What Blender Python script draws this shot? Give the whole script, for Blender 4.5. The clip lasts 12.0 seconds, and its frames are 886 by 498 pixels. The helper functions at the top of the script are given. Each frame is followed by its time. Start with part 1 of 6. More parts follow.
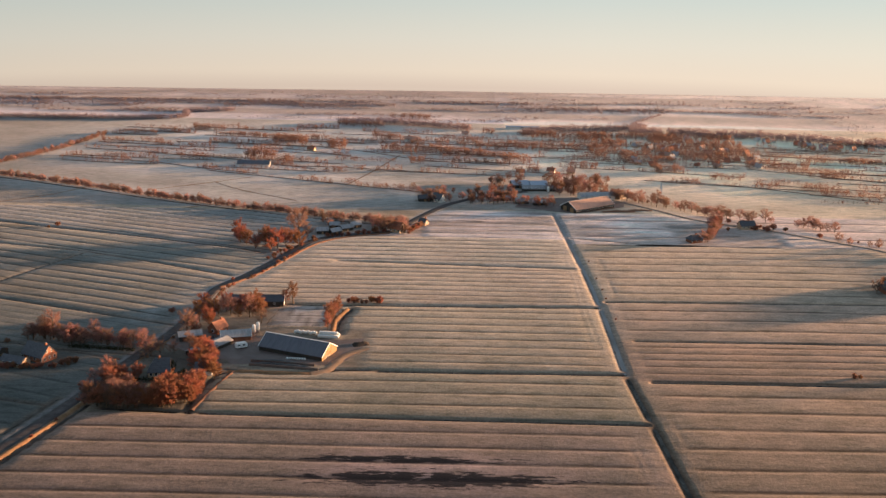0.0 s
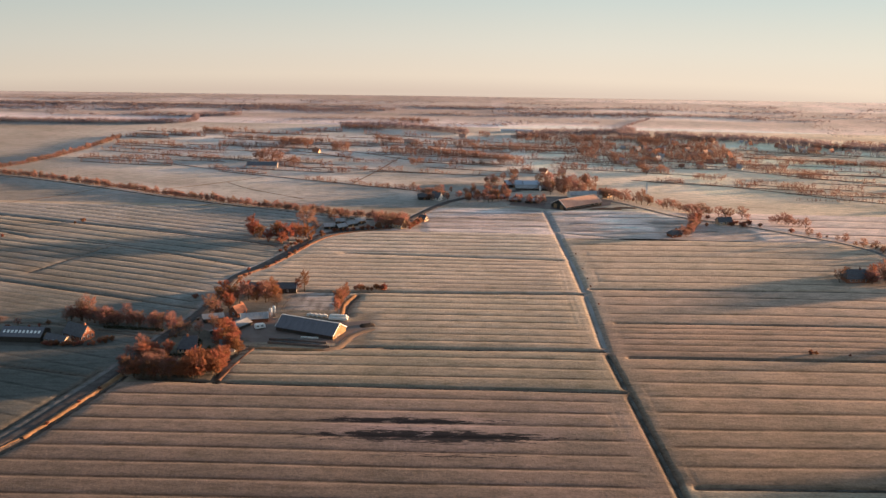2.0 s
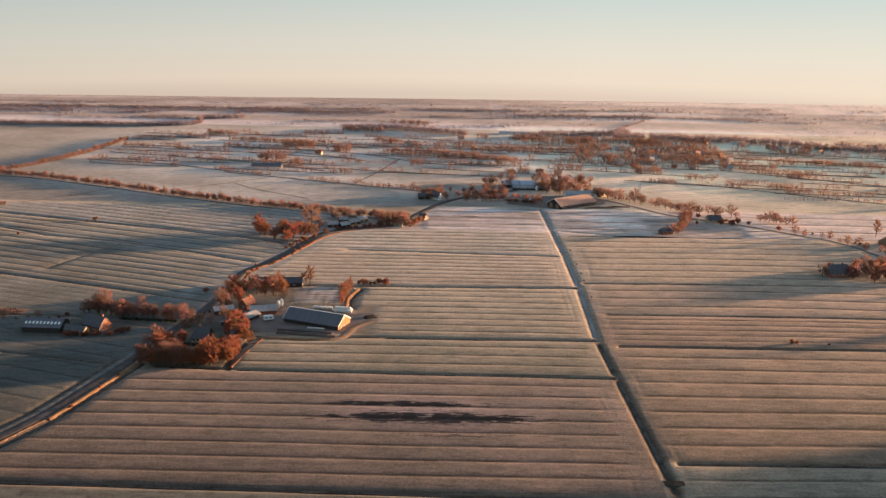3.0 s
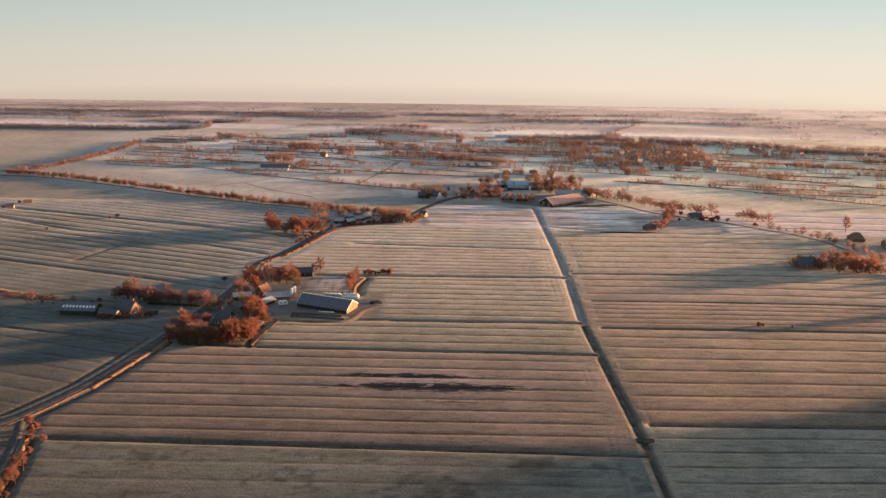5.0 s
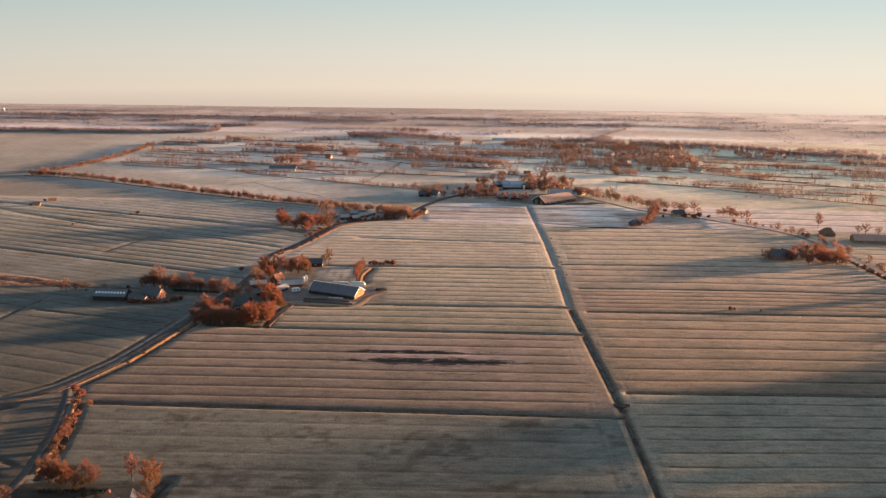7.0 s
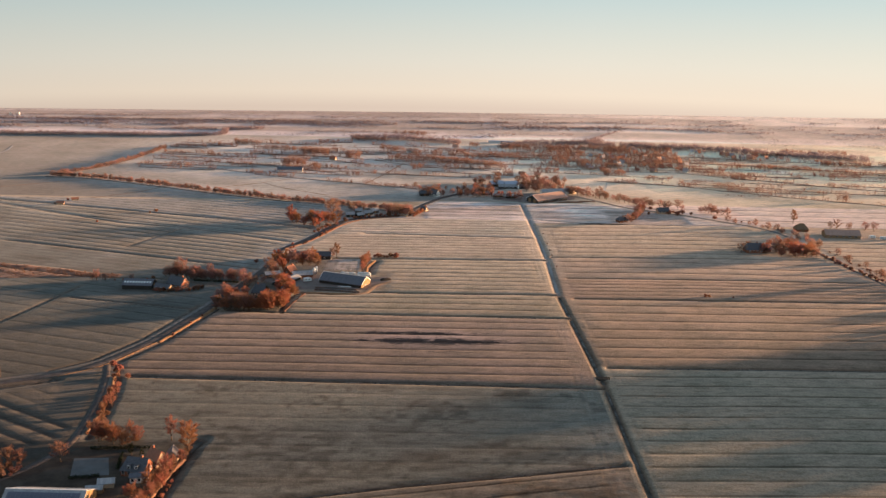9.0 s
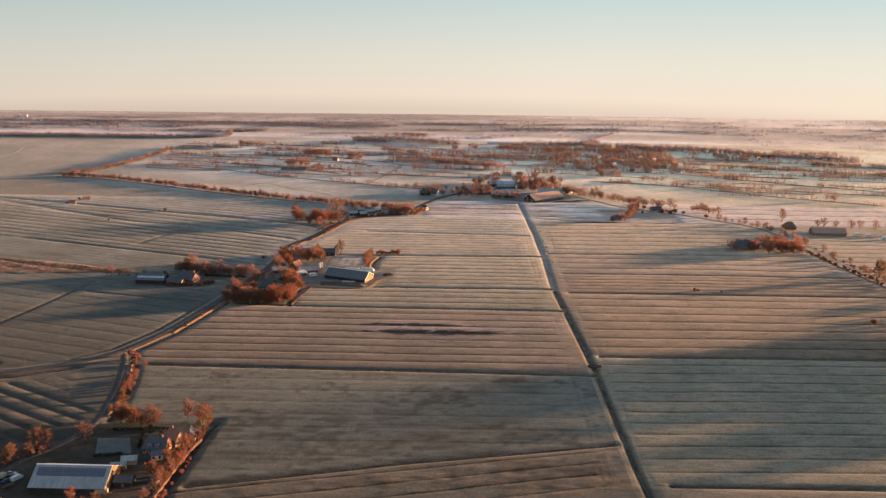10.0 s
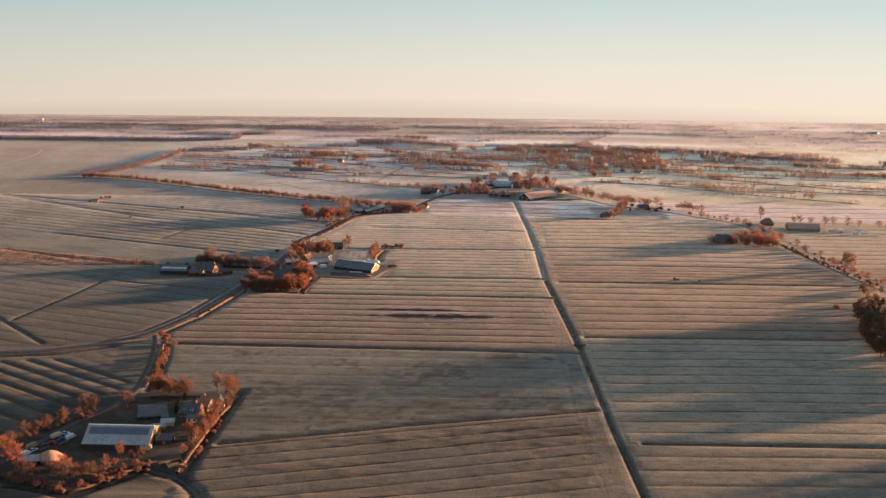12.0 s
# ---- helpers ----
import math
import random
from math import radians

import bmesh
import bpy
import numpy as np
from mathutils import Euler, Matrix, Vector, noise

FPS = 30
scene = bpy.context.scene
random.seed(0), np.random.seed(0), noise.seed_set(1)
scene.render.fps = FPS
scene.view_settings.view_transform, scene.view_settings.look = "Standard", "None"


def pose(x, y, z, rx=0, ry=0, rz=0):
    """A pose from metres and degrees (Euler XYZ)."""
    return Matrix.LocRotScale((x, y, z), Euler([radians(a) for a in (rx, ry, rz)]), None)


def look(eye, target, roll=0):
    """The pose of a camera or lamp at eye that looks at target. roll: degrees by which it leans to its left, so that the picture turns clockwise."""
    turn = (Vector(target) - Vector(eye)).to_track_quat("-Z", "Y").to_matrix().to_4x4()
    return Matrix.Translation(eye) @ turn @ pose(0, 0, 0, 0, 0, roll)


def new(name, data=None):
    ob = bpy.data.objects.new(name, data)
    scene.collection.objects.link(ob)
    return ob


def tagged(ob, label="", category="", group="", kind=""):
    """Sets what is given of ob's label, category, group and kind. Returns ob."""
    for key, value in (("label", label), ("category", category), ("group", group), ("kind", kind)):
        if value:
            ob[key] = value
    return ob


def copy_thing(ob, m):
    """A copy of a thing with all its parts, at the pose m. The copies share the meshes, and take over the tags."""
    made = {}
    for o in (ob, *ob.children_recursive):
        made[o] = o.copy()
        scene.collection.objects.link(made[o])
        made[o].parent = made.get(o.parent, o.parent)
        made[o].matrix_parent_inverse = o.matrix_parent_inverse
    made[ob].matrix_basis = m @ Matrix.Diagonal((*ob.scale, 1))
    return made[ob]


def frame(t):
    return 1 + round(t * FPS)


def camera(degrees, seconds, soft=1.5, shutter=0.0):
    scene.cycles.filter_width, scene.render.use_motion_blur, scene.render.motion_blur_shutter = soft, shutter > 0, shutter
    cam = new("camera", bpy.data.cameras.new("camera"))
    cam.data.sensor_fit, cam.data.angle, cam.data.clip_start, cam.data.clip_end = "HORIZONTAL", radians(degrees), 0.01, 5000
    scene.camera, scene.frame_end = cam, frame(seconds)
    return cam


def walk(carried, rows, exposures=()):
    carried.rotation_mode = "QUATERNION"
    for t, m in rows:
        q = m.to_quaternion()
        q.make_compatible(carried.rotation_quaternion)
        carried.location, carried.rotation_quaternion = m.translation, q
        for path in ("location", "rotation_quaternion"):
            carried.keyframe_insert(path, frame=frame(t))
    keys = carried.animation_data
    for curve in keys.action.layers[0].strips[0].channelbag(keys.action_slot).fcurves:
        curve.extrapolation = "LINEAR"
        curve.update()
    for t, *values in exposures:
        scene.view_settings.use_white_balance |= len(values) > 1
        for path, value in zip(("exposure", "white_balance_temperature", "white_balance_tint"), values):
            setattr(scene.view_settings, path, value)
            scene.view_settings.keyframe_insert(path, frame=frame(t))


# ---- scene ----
cam = camera(48, 12.0, soft=1.4)
walk(cam, [
    (0, look((0.00, 0.00, 165.00), (0.000, 96.098, 137.339), 1.169)),
    (0.5, look((-0.22, -11.65, 166.73), (-0.141, 84.471, 139.157), 1.186)),
    (1, look((-0.33, -23.26, 168.24), (-0.170, 72.897, 140.779), 1.188)),
    (1.5, look((-0.46, -35.26, 169.84), (-0.245, 60.924, 142.482), 1.181)),
    (2, look((-0.34, -47.95, 171.59), (-0.117, 48.270, 144.356), 1.149)),
    (2.5, look((-0.42, -60.41, 173.09), (-0.158, 35.849, 145.998), 1.127)),
    (3, look((-0.49, -73.00, 174.57), (-0.196, 23.295, 147.611), 1.104)),
    (5, look((-1.04, -123.40, 180.63), (-0.570, -26.969, 154.164), 1.159)),
    (5.5, look((-0.96, -136.21, 182.08), (-0.488, -39.746, 155.716), 1.175)),
    (6, look((-1.13, -149.28, 183.78), (-0.616, -52.790, 157.507), 1.173)),
    (6.5, look((-1.50, -162.39, 185.18), (-0.921, -65.872, 159.032), 1.179)),
    (7, look((-1.63, -176.14, 186.65), (-1.022, -79.587, 160.644), 1.151)),
    (9, look((-2.64, -230.69, 194.10), (-1.863, -134.043, 168.419), 1.081)),
    (9.5, look((-2.82, -244.74, 195.79), (-2.025, -148.074, 170.208), 1.080)),
    (10, look((-3.17, -259.04, 197.45), (-2.356, -162.338, 171.976), 1.068)),
    (10.5, look((-3.24, -273.35, 199.39), (-2.431, -176.628, 173.999), 1.064)),
    (11, look((-3.50, -288.22, 201.39), (-2.672, -191.487, 176.060), 1.077)),
    (11.5, look((-3.68, -302.93, 203.30), (-2.836, -206.177, 178.050), 1.064)),
    (12, look((-3.68, -317.76, 205.21), (-2.856, -220.983, 180.039), 1.007)),
], exposures=[(0, 1.93), (12, 2.02)])

# ---- sky and sun ----
SUN_ELEV, SUN_AZ = radians(4.1), radians(18.5)  # azimuth from +x towards +y
world = bpy.data.worlds.new("winter_sky")
scene.world = world
world.use_nodes = True
wt = world.node_tree
wt.nodes.clear()
w_out = wt.nodes.new("ShaderNodeOutputWorld")
w_bg = wt.nodes.new("ShaderNodeBackground")
w_sky = wt.nodes.new("ShaderNodeTexSky")
w_co = wt.nodes.new("ShaderNodeTexCoord")
w_add = wt.nodes.new("ShaderNodeVectorMath")
w_add.operation = "ADD"
w_add.inputs[1].default_value = (0, 0, 0.118)  # the land's rim lies below eye level
w_nrm = wt.nodes.new("ShaderNodeVectorMath")
w_nrm.operation = "NORMALIZE"
w_sky.sky_type = "NISHITA"
w_sky.sun_disc = False
w_sky.sun_elevation = SUN_ELEV
w_sky.sun_rotation = math.pi / 2 - SUN_AZ
w_sky.air_density, w_sky.dust_density, w_sky.ozone_density = 1.0, 2.5, 1.5
w_bg.inputs["Strength"].default_value = 0.094
wt.links.new(w_co.outputs["Generated"], w_add.inputs[0])
wt.links.new(w_add.outputs[0], w_nrm.inputs[0])
wt.links.new(w_nrm.outputs[0], w_sky.inputs["Vector"])
# thin winter haze, whitest and warmest low over the land
w_sep = wt.nodes.new("ShaderNodeSeparateXYZ")
wt.links.new(w_nrm.outputs[0], w_sep.inputs[0])
w_ramp = wt.nodes.new("ShaderNodeValToRGB")
for e_ in range(4):
    w_ramp.color_ramp.elements.new(0.5)
for e_, (p_, c_) in zip(w_ramp.color_ramp.elements, ((0.0, (0.83, 0.67, 0.55)), (0.014, (0.94, 0.80, 0.65)), (0.045, (0.81, 0.77, 0.685)), (0.11, (0.52, 0.63, 0.65)), (0.4, (0.36, 0.465, 0.55)), (1.0, (0.245, 0.35, 0.48)))):
    e_.position, e_.color = p_, (*c_, 1)
wt.links.new(w_sep.outputs["Z"], w_ramp.inputs["Fac"])
w_gain = wt.nodes.new("ShaderNodeVectorMath")
w_gain.operation = "SCALE"
w_dot = wt.nodes.new("ShaderNodeVectorMath")
w_dot.operation = "DOT_PRODUCT"
w_dot.inputs[1].default_value = (math.cos(SUN_AZ), math.sin(SUN_AZ), 0)
wt.links.new(w_nrm.outputs[0], w_dot.inputs[0])
w_glow = wt.nodes.new("ShaderNodeMapRange")  # the haze is paler towards the sun
for n_, v_ in (("From Min", -0.1), ("From Max", 0.45), ("To Min", 2.45), ("To Max", 2.92)):
    w_glow.inputs[n_].default_value = v_
wt.links.new(w_dot.outputs["Value"], w_glow.inputs["Value"])
wt.links.new(w_glow.outputs[0], w_gain.inputs["Scale"])
wt.links.new(w_ramp.outputs[0], w_gain.inputs[0])
w_mix = wt.nodes.new("ShaderNodeMix")
w_mix.data_type = "RGBA"
w_mix.inputs[0].default_value = 0.85
wt.links.new(w_sky.outputs[0], w_mix.inputs[6])
wt.links.new(w_gain.outputs[0], w_mix.inputs[7])
wt.links.new(w_mix.outputs[2], w_bg.inputs["Color"])
wt.links.new(w_bg.outputs[0], w_out.inputs["Surface"])

sun_data = bpy.data.lights.new("sun", "SUN")
sun_data.energy, sun_data.angle, sun_data.color = 5.0, radians(3.0), (1.0, 0.58, 0.325)
sun = new("sun", sun_data)
sun_dir = Vector((math.cos(SUN_ELEV) * math.cos(SUN_AZ), math.cos(SUN_ELEV) * math.sin(SUN_AZ), math.sin(SUN_ELEV)))
sun.matrix_world = look(tuple(sun_dir * 900), (0, 0, 0))


# ---- materials ----
def start_material(name, rough=0.8, metal=0.0):
    m = bpy.data.materials.new(name)
    m.use_nodes = True
    nt = m.node_tree
    b = nt.nodes["Principled BSDF"]
    b.inputs["Roughness"].default_value, b.inputs["Metallic"].default_value = rough, metal
    return m, nt, b


def node(nt, kind, **values):
    n = nt.nodes.new(kind)
    for key, value in values.items():
        n.inputs[key].default_value = value
    return n


def noise_of(nt, vector, scale, detail=3.0, rough=0.6):
    n = node(nt, "ShaderNodeTexNoise", Scale=scale, Detail=detail, Roughness=rough)
    nt.links.new(vector, n.inputs["Vector"])
    return n.outputs["Fac"]


def ramp_of(nt, fac, stops):
    r = nt.nodes.new("ShaderNodeValToRGB")
    el = r.color_ramp.elements
    while len(el) < len(stops):
        el.new(0.5)
    for e, (p, c) in zip(el, stops):
        e.position, e.color = p, (*c, 1) if len(c) == 3 else c
    nt.links.new(fac, r.inputs["Fac"])
    return r.outputs["Color"]


def mixed(nt, fac, a, b, how="MIX"):
    m = nt.nodes.new("ShaderNodeMix")
    m.data_type, m.blend_type = "RGBA", how
    for value, sock in ((fac, m.inputs["Factor"]), (a, m.inputs["A"]), (b, m.inputs["B"])):
        sock = [s for s in m.inputs if s.name == sock.name and s.type == ("VALUE" if sock.name == "Factor" else "RGBA")][0]
        if isinstance(value, bpy.types.NodeSocket):
            nt.links.new(value, sock)
        else:
            sock.default_value = value if not isinstance(value, tuple) or len(value) == 4 else (*value, 1)
    return [s for s in m.outputs if s.type == "RGBA"][0]


def maths(nt, op, a, b=0.0):
    n = nt.nodes.new("ShaderNodeMath")
    n.operation = op
    for i, v in enumerate((a, b)):
        if isinstance(v, bpy.types.NodeSocket):
            nt.links.new(v, n.inputs[i])
        else:
            n.inputs[i].default_value = v
    return n.outputs[0]


def bumped(nt, b, height, strength, distance):
    n = node(nt, "ShaderNodeBump", Strength=strength, Distance=distance)
    nt.links.new(height, n.inputs["Height"])
    nt.links.new(n.outputs[0], b.inputs["Normal"])


def stretched(nt, vector, sx, sy, sz, turn=0.0):
    n = nt.nodes.new("ShaderNodeMapping")
    n.inputs["Scale"].default_value = (sx, sy, sz)
    n.inputs["Rotation"].default_value = (0, 0, turn)
    nt.links.new(vector, n.inputs["Vector"])
    return n.outputs[0]


def grained(name, c1, c2, scale=2.0, rough=0.8, metal=0.0, bump=0.3, dirt=None, stretch=(1, 1, 1), per_object=0.0):
    """Two tones at a coarse and a fine scale, dirt at a third, and a little relief."""
    m, nt, b = start_material(name, rough, metal)
    if rough >= 0.75:
        b.inputs["Specular IOR Level"].default_value = 0.12
    co = nt.nodes.new("ShaderNodeTexCoord").outputs["Object"]
    v = stretched(nt, co, *stretch)
    big, fine = noise_of(nt, v, scale * 0.25), noise_of(nt, v, scale * 3.0)
    col = ramp_of(nt, maths(nt, "ADD", maths(nt, "MULTIPLY", big, 0.6), maths(nt, "MULTIPLY", fine, 0.4)), [(0.36, c1), (0.64, c2)])
    if dirt:
        col = mixed(nt, maths(nt, "MULTIPLY", ramp_of(nt, noise_of(nt, co, scale * 0.12, 5), [(0.5, (0, 0, 0)), (0.7, (1, 1, 1))]), 0.6), col, dirt)
    if per_object:
        hsv = nt.nodes.new("ShaderNodeHueSaturation")
        info = nt.nodes.new("ShaderNodeObjectInfo")
        nt.links.new(maths(nt, "ADD", maths(nt, "MULTIPLY", info.outputs["Random"], per_object), 1 - per_object / 2), hsv.inputs["Value"])
        nt.links.new(col, hsv.inputs["Color"])
        col = hsv.outputs[0]
    nt.links.new(col, b.inputs["Base Color"])
    if bump:
        bumped(nt, b, fine, bump, 0.05)
    return m


def leaf_material(name, dark, light, rough=0.75):
    m, nt, b = start_material(name, rough)
    geo, info = nt.nodes.new("ShaderNodeNewGeometry"), nt.nodes.new("ShaderNodeObjectInfo")
    co = nt.nodes.new("ShaderNodeTexCoord").outputs["Object"]
    fac = maths(nt, "ADD", maths(nt, "MULTIPLY", geo.outputs["Random Per Island"], 0.5), maths(nt, "MULTIPLY", noise_of(nt, co, 0.35), 0.5))
    col = ramp_of(nt, fac, [(0.25, dark), (0.75, light)])
    hsv = nt.nodes.new("ShaderNodeHueSaturation")
    nt.links.new(maths(nt, "ADD", maths(nt, "MULTIPLY", info.outputs["Random"], 0.5), 0.72), hsv.inputs["Value"])
    nt.links.new(maths(nt, "ADD", maths(nt, "MULTIPLY", info.outputs["Random"], -0.035), 0.515), hsv.inputs["Hue"])
    nt.links.new(col, hsv.inputs["Color"])
    nt.links.new(hsv.outputs[0], b.inputs["Base Color"])
    b.inputs["Specular IOR Level"].default_value = 0.15
    thin = nt.nodes.new("ShaderNodeBsdfTranslucent")
    nt.links.new(hsv.outputs[0], thin.inputs["Color"])
    both = node(nt, "ShaderNodeMixShader", Fac=0.45)
    nt.links.new(b.outputs[0], both.inputs[1])
    nt.links.new(thin.outputs[0], both.inputs[2])
    nt.links.new(both.outputs[0], nt.nodes["Material Output"].inputs["Surface"])
    return m


OAK = leaf_material("withered_oak_leaves", (0.20, 0.083, 0.046), (0.40, 0.178, 0.100))
DARK_WOOD = leaf_material("dull_olive_brown_twigs", (0.14, 0.085, 0.05), (0.31, 0.19, 0.11))
TWIG = leaf_material("bare_twigs", (0.19, 0.105, 0.08), (0.36, 0.205, 0.158))
BROWN_TWIG = leaf_material("brown_twigs", (0.14, 0.073, 0.05), (0.28, 0.148, 0.102))
RUST = leaf_material("rust_leaves", (0.185, 0.088, 0.055), (0.35, 0.170, 0.108))
HEDGE_TWIG = leaf_material("pale_hedge_twigs", (0.25, 0.15, 0.12), (0.42, 0.265, 0.215))
# paler than the near oaks: haze put into the leaf colour
PALE_OAK = leaf_material("hazed_russet_leaves", (0.24, 0.132, 0.102), (0.42, 0.245, 0.192))
DARKGREEN = leaf_material("conifer_needles", (0.018, 0.024, 0.012), (0.05, 0.06, 0.03))
# far woods: pale lilac, haze put into the twig colour
FARWOOD = leaf_material("hazed_far_twigs", (0.20, 0.15, 0.155), (0.32, 0.245, 0.25))
FARHEDGE = leaf_material("far_hedge_twigs", (0.23, 0.112, 0.088), (0.41, 0.215, 0.172))
BARK = grained("bark", (0.07, 0.05, 0.035), (0.18, 0.13, 0.09), 3, 0.9, bump=0.6, stretch=(1, 1, 0.3))
BRICK = grained("red_brick_wall", (0.22, 0.085, 0.05), (0.36, 0.15, 0.09), 3, 0.85, dirt=(0.16, 0.09, 0.06), per_object=0.3)
PALE_BRICK = grained("pale_brick_wall", (0.42, 0.30, 0.20), (0.58, 0.44, 0.30), 3, 0.85, dirt=(0.3, 0.22, 0.16), per_object=0.2)
WHITE_WALL = grained("white_rendered_wall", (0.66, 0.63, 0.58), (0.82, 0.79, 0.74), 2, 0.7, dirt=(0.5, 0.46, 0.4))
DARK_BOARD = grained("tarred_boards", (0.03, 0.028, 0.026), (0.08, 0.07, 0.06), 4, 0.8, stretch=(4, 4, 0.3), per_object=0.3)
WOOD_BOARD = grained("weathered_boards", (0.18, 0.11, 0.06), (0.36, 0.23, 0.13), 4, 0.8, stretch=(4, 4, 0.3), per_object=0.3)
DARK_TILE = grained("dark_roof_tiles", (0.035, 0.035, 0.042), (0.09, 0.088, 0.1), 3, 0.55, stretch=(1, 3, 3), per_object=0.3)
RED_TILE = grained("red_roof_tiles", (0.22, 0.075, 0.04), (0.38, 0.15, 0.08), 3, 0.7, stretch=(1, 3, 3), dirt=(0.13, 0.08, 0.06), per_object=0.3)
THATCH = grained("old_thatch", (0.13, 0.085, 0.055), (0.27, 0.18, 0.11), 3, 0.95, stretch=(3, 3, 0.5), bump=0.6)
FIBRE = grained("grey_fibre_cement_sheets", (0.24, 0.24, 0.25), (0.40, 0.40, 0.41), 1.2, 0.75, stretch=(6, 0.6, 0.6), dirt=(0.2, 0.19, 0.18), per_object=0.2)
SLATE_SHEET = grained("dark_roof_sheets", (0.06, 0.06, 0.075), (0.12, 0.12, 0.14), 1.2, 0.5, stretch=(6, 0.6, 0.6), dirt=(0.10, 0.10, 0.11), per_object=0.2)
BLUE_SHEET = grained("pale_blue_roof_sheets", (0.27, 0.33, 0.42), (0.39, 0.45, 0.54), 1.2, 0.45, stretch=(6, 0.6, 0.6))
RUSSET_SHEET = grained("russet_roof_sheets", (0.33, 0.195, 0.145), (0.48, 0.30, 0.23), 1.2, 0.7, stretch=(6, 0.6, 0.6), dirt=(0.24, 0.15, 0.12))
WHITE_TRIM = grained("white_trim", (0.7, 0.69, 0.66), (0.82, 0.81, 0.78), 3, 0.5, bump=0)
FILM = grained("white_bale_film", (0.62, 0.64, 0.62), (0.84, 0.85, 0.83), 3, 0.35, bump=0.4)
STEEL = grained("dull_steel", (0.28, 0.28, 0.29), (0.46, 0.46, 0.47), 3, 0.4, 0.7, bump=0.1)
ASPHALT = grained("frosted_asphalt", (0.055, 0.046, 0.044), (0.10, 0.086, 0.082), 1.5, 0.85, dirt=(0.15, 0.135, 0.13), stretch=(1, 1, 1))
TRACK = grained("frosted_lane", (0.13, 0.12, 0.11), (0.24, 0.225, 0.205), 1.5, 0.9, dirt=(0.09, 0.08, 0.07))
PALE_TRACK = grained("rimy_track", (0.42, 0.39, 0.36), (0.6, 0.57, 0.54), 1.0, 0.9, dirt=(0.3, 0.27, 0.24))
FROST_SAND = grained("frosted_sand", (0.085, 0.088, 0.092), (0.14, 0.143, 0.148), 0.8, 0.9, dirt=(0.12, 0.115, 0.11))
YARD = grained("yard_paving", (0.095, 0.068, 0.058), (0.17, 0.125, 0.108), 0.6, 0.7, dirt=(0.17, 0.14, 0.125))
EARTH = grained("bare_earth", (0.036, 0.027, 0.022), (0.072, 0.055, 0.043), 0.7, 0.95, bump=0.8, dirt=(0.10, 0.08, 0.066))
RED_REED = grained("rusty_reed_verge", (0.15, 0.078, 0.05), (0.26, 0.14, 0.09), 1.2, 0.95, bump=0.8, dirt=(0.12, 0.075, 0.05))
REED = grained("dry_reed_verge", (0.15, 0.082, 0.045), (0.28, 0.165, 0.092), 1.2, 0.95, bump=0.8, dirt=(0.16, 0.11, 0.06))
SAND = grained("sandy_earth", (0.21, 0.14, 0.095), (0.34, 0.23, 0.155), 0.8, 0.95, bump=0.7, dirt=(0.24, 0.16, 0.11))
RUBBER = grained("black_rubber", (0.02, 0.02, 0.02), (0.04, 0.04, 0.04), 4, 0.7)
PLASTIC = grained("black_plastic_sheet", (0.015, 0.015, 0.016), (0.05, 0.05, 0.05), 1, 0.5, dirt=(0.2, 0.19, 0.18))


def paint_material(name, colour):
    m, nt, b = start_material(name, 0.3)
    co = nt.nodes.new("ShaderNodeTexCoord").outputs["Object"]
    d = tuple(c * 0.8 for c in colour)
    nt.links.new(ramp_of(nt, noise_of(nt, co, 2.0, 4), [(0.35, d), (0.65, colour)]), b.inputs["Base Color"])
    return m


CAR_PAINTS = [paint_material("car_paint_" + n, c) for n, c in (("white", (0.75, 0.75, 0.74)), ("silver", (0.45, 0.46, 0.48)), ("black", (0.02, 0.02, 0.022)), ("red", (0.3, 0.03, 0.025)), ("blue", (0.04, 0.07, 0.18)))]

GLASS, nt, b = start_material("window_glass", 0.06)
b.inputs["Base Color"].default_value = (0.02, 0.025, 0.03, 1)
co = nt.nodes.new("ShaderNodeTexCoord").outputs["Object"]
bumped(nt, b, noise_of(nt, co, 1.5), 0.04, 0.02)
SOLAR, nt, b = start_material("frosted_solar_glass", 0.4)
b.inputs["Base Color"].default_value = (0.10, 0.105, 0.14, 1)
WATER, nt, b = start_material("ditch_water", 0.3)
b.inputs["Specular IOR Level"].default_value = 0.14
co = nt.nodes.new("ShaderNodeTexCoord").outputs["Object"]
nt.links.new(ramp_of(nt, noise_of(nt, co, 0.08, 4), [(0.4, (0.018, 0.014, 0.010)), (0.62, (0.06, 0.05, 0.04))]), b.inputs["Base Color"])
nt.links.new(ramp_of(nt, noise_of(nt, co, 0.15, 4), [(0.4, (0.25, 0.25, 0.25)), (0.65, (0.7, 0.7, 0.7))]), b.inputs["Roughness"])
bumped(nt, b, noise_of(nt, co, 0.8), 0.1, 0.03)
ICE, nt, b = start_material("thin_ditch_ice", 0.55)
b.inputs["Specular IOR Level"].default_value = 0.25
co = nt.nodes.new("ShaderNodeTexCoord").outputs["Object"]
nt.links.new(ramp_of(nt, noise_of(nt, stretched(nt, co, 1, 0.2, 1), 0.12, 5), [(0.35, (0.13, 0.125, 0.125)), (0.65, (0.27, 0.265, 0.27))]), b.inputs["Base Color"])
bumped(nt, b, noise_of(nt, co, 1.2, 4), 0.3, 0.05)

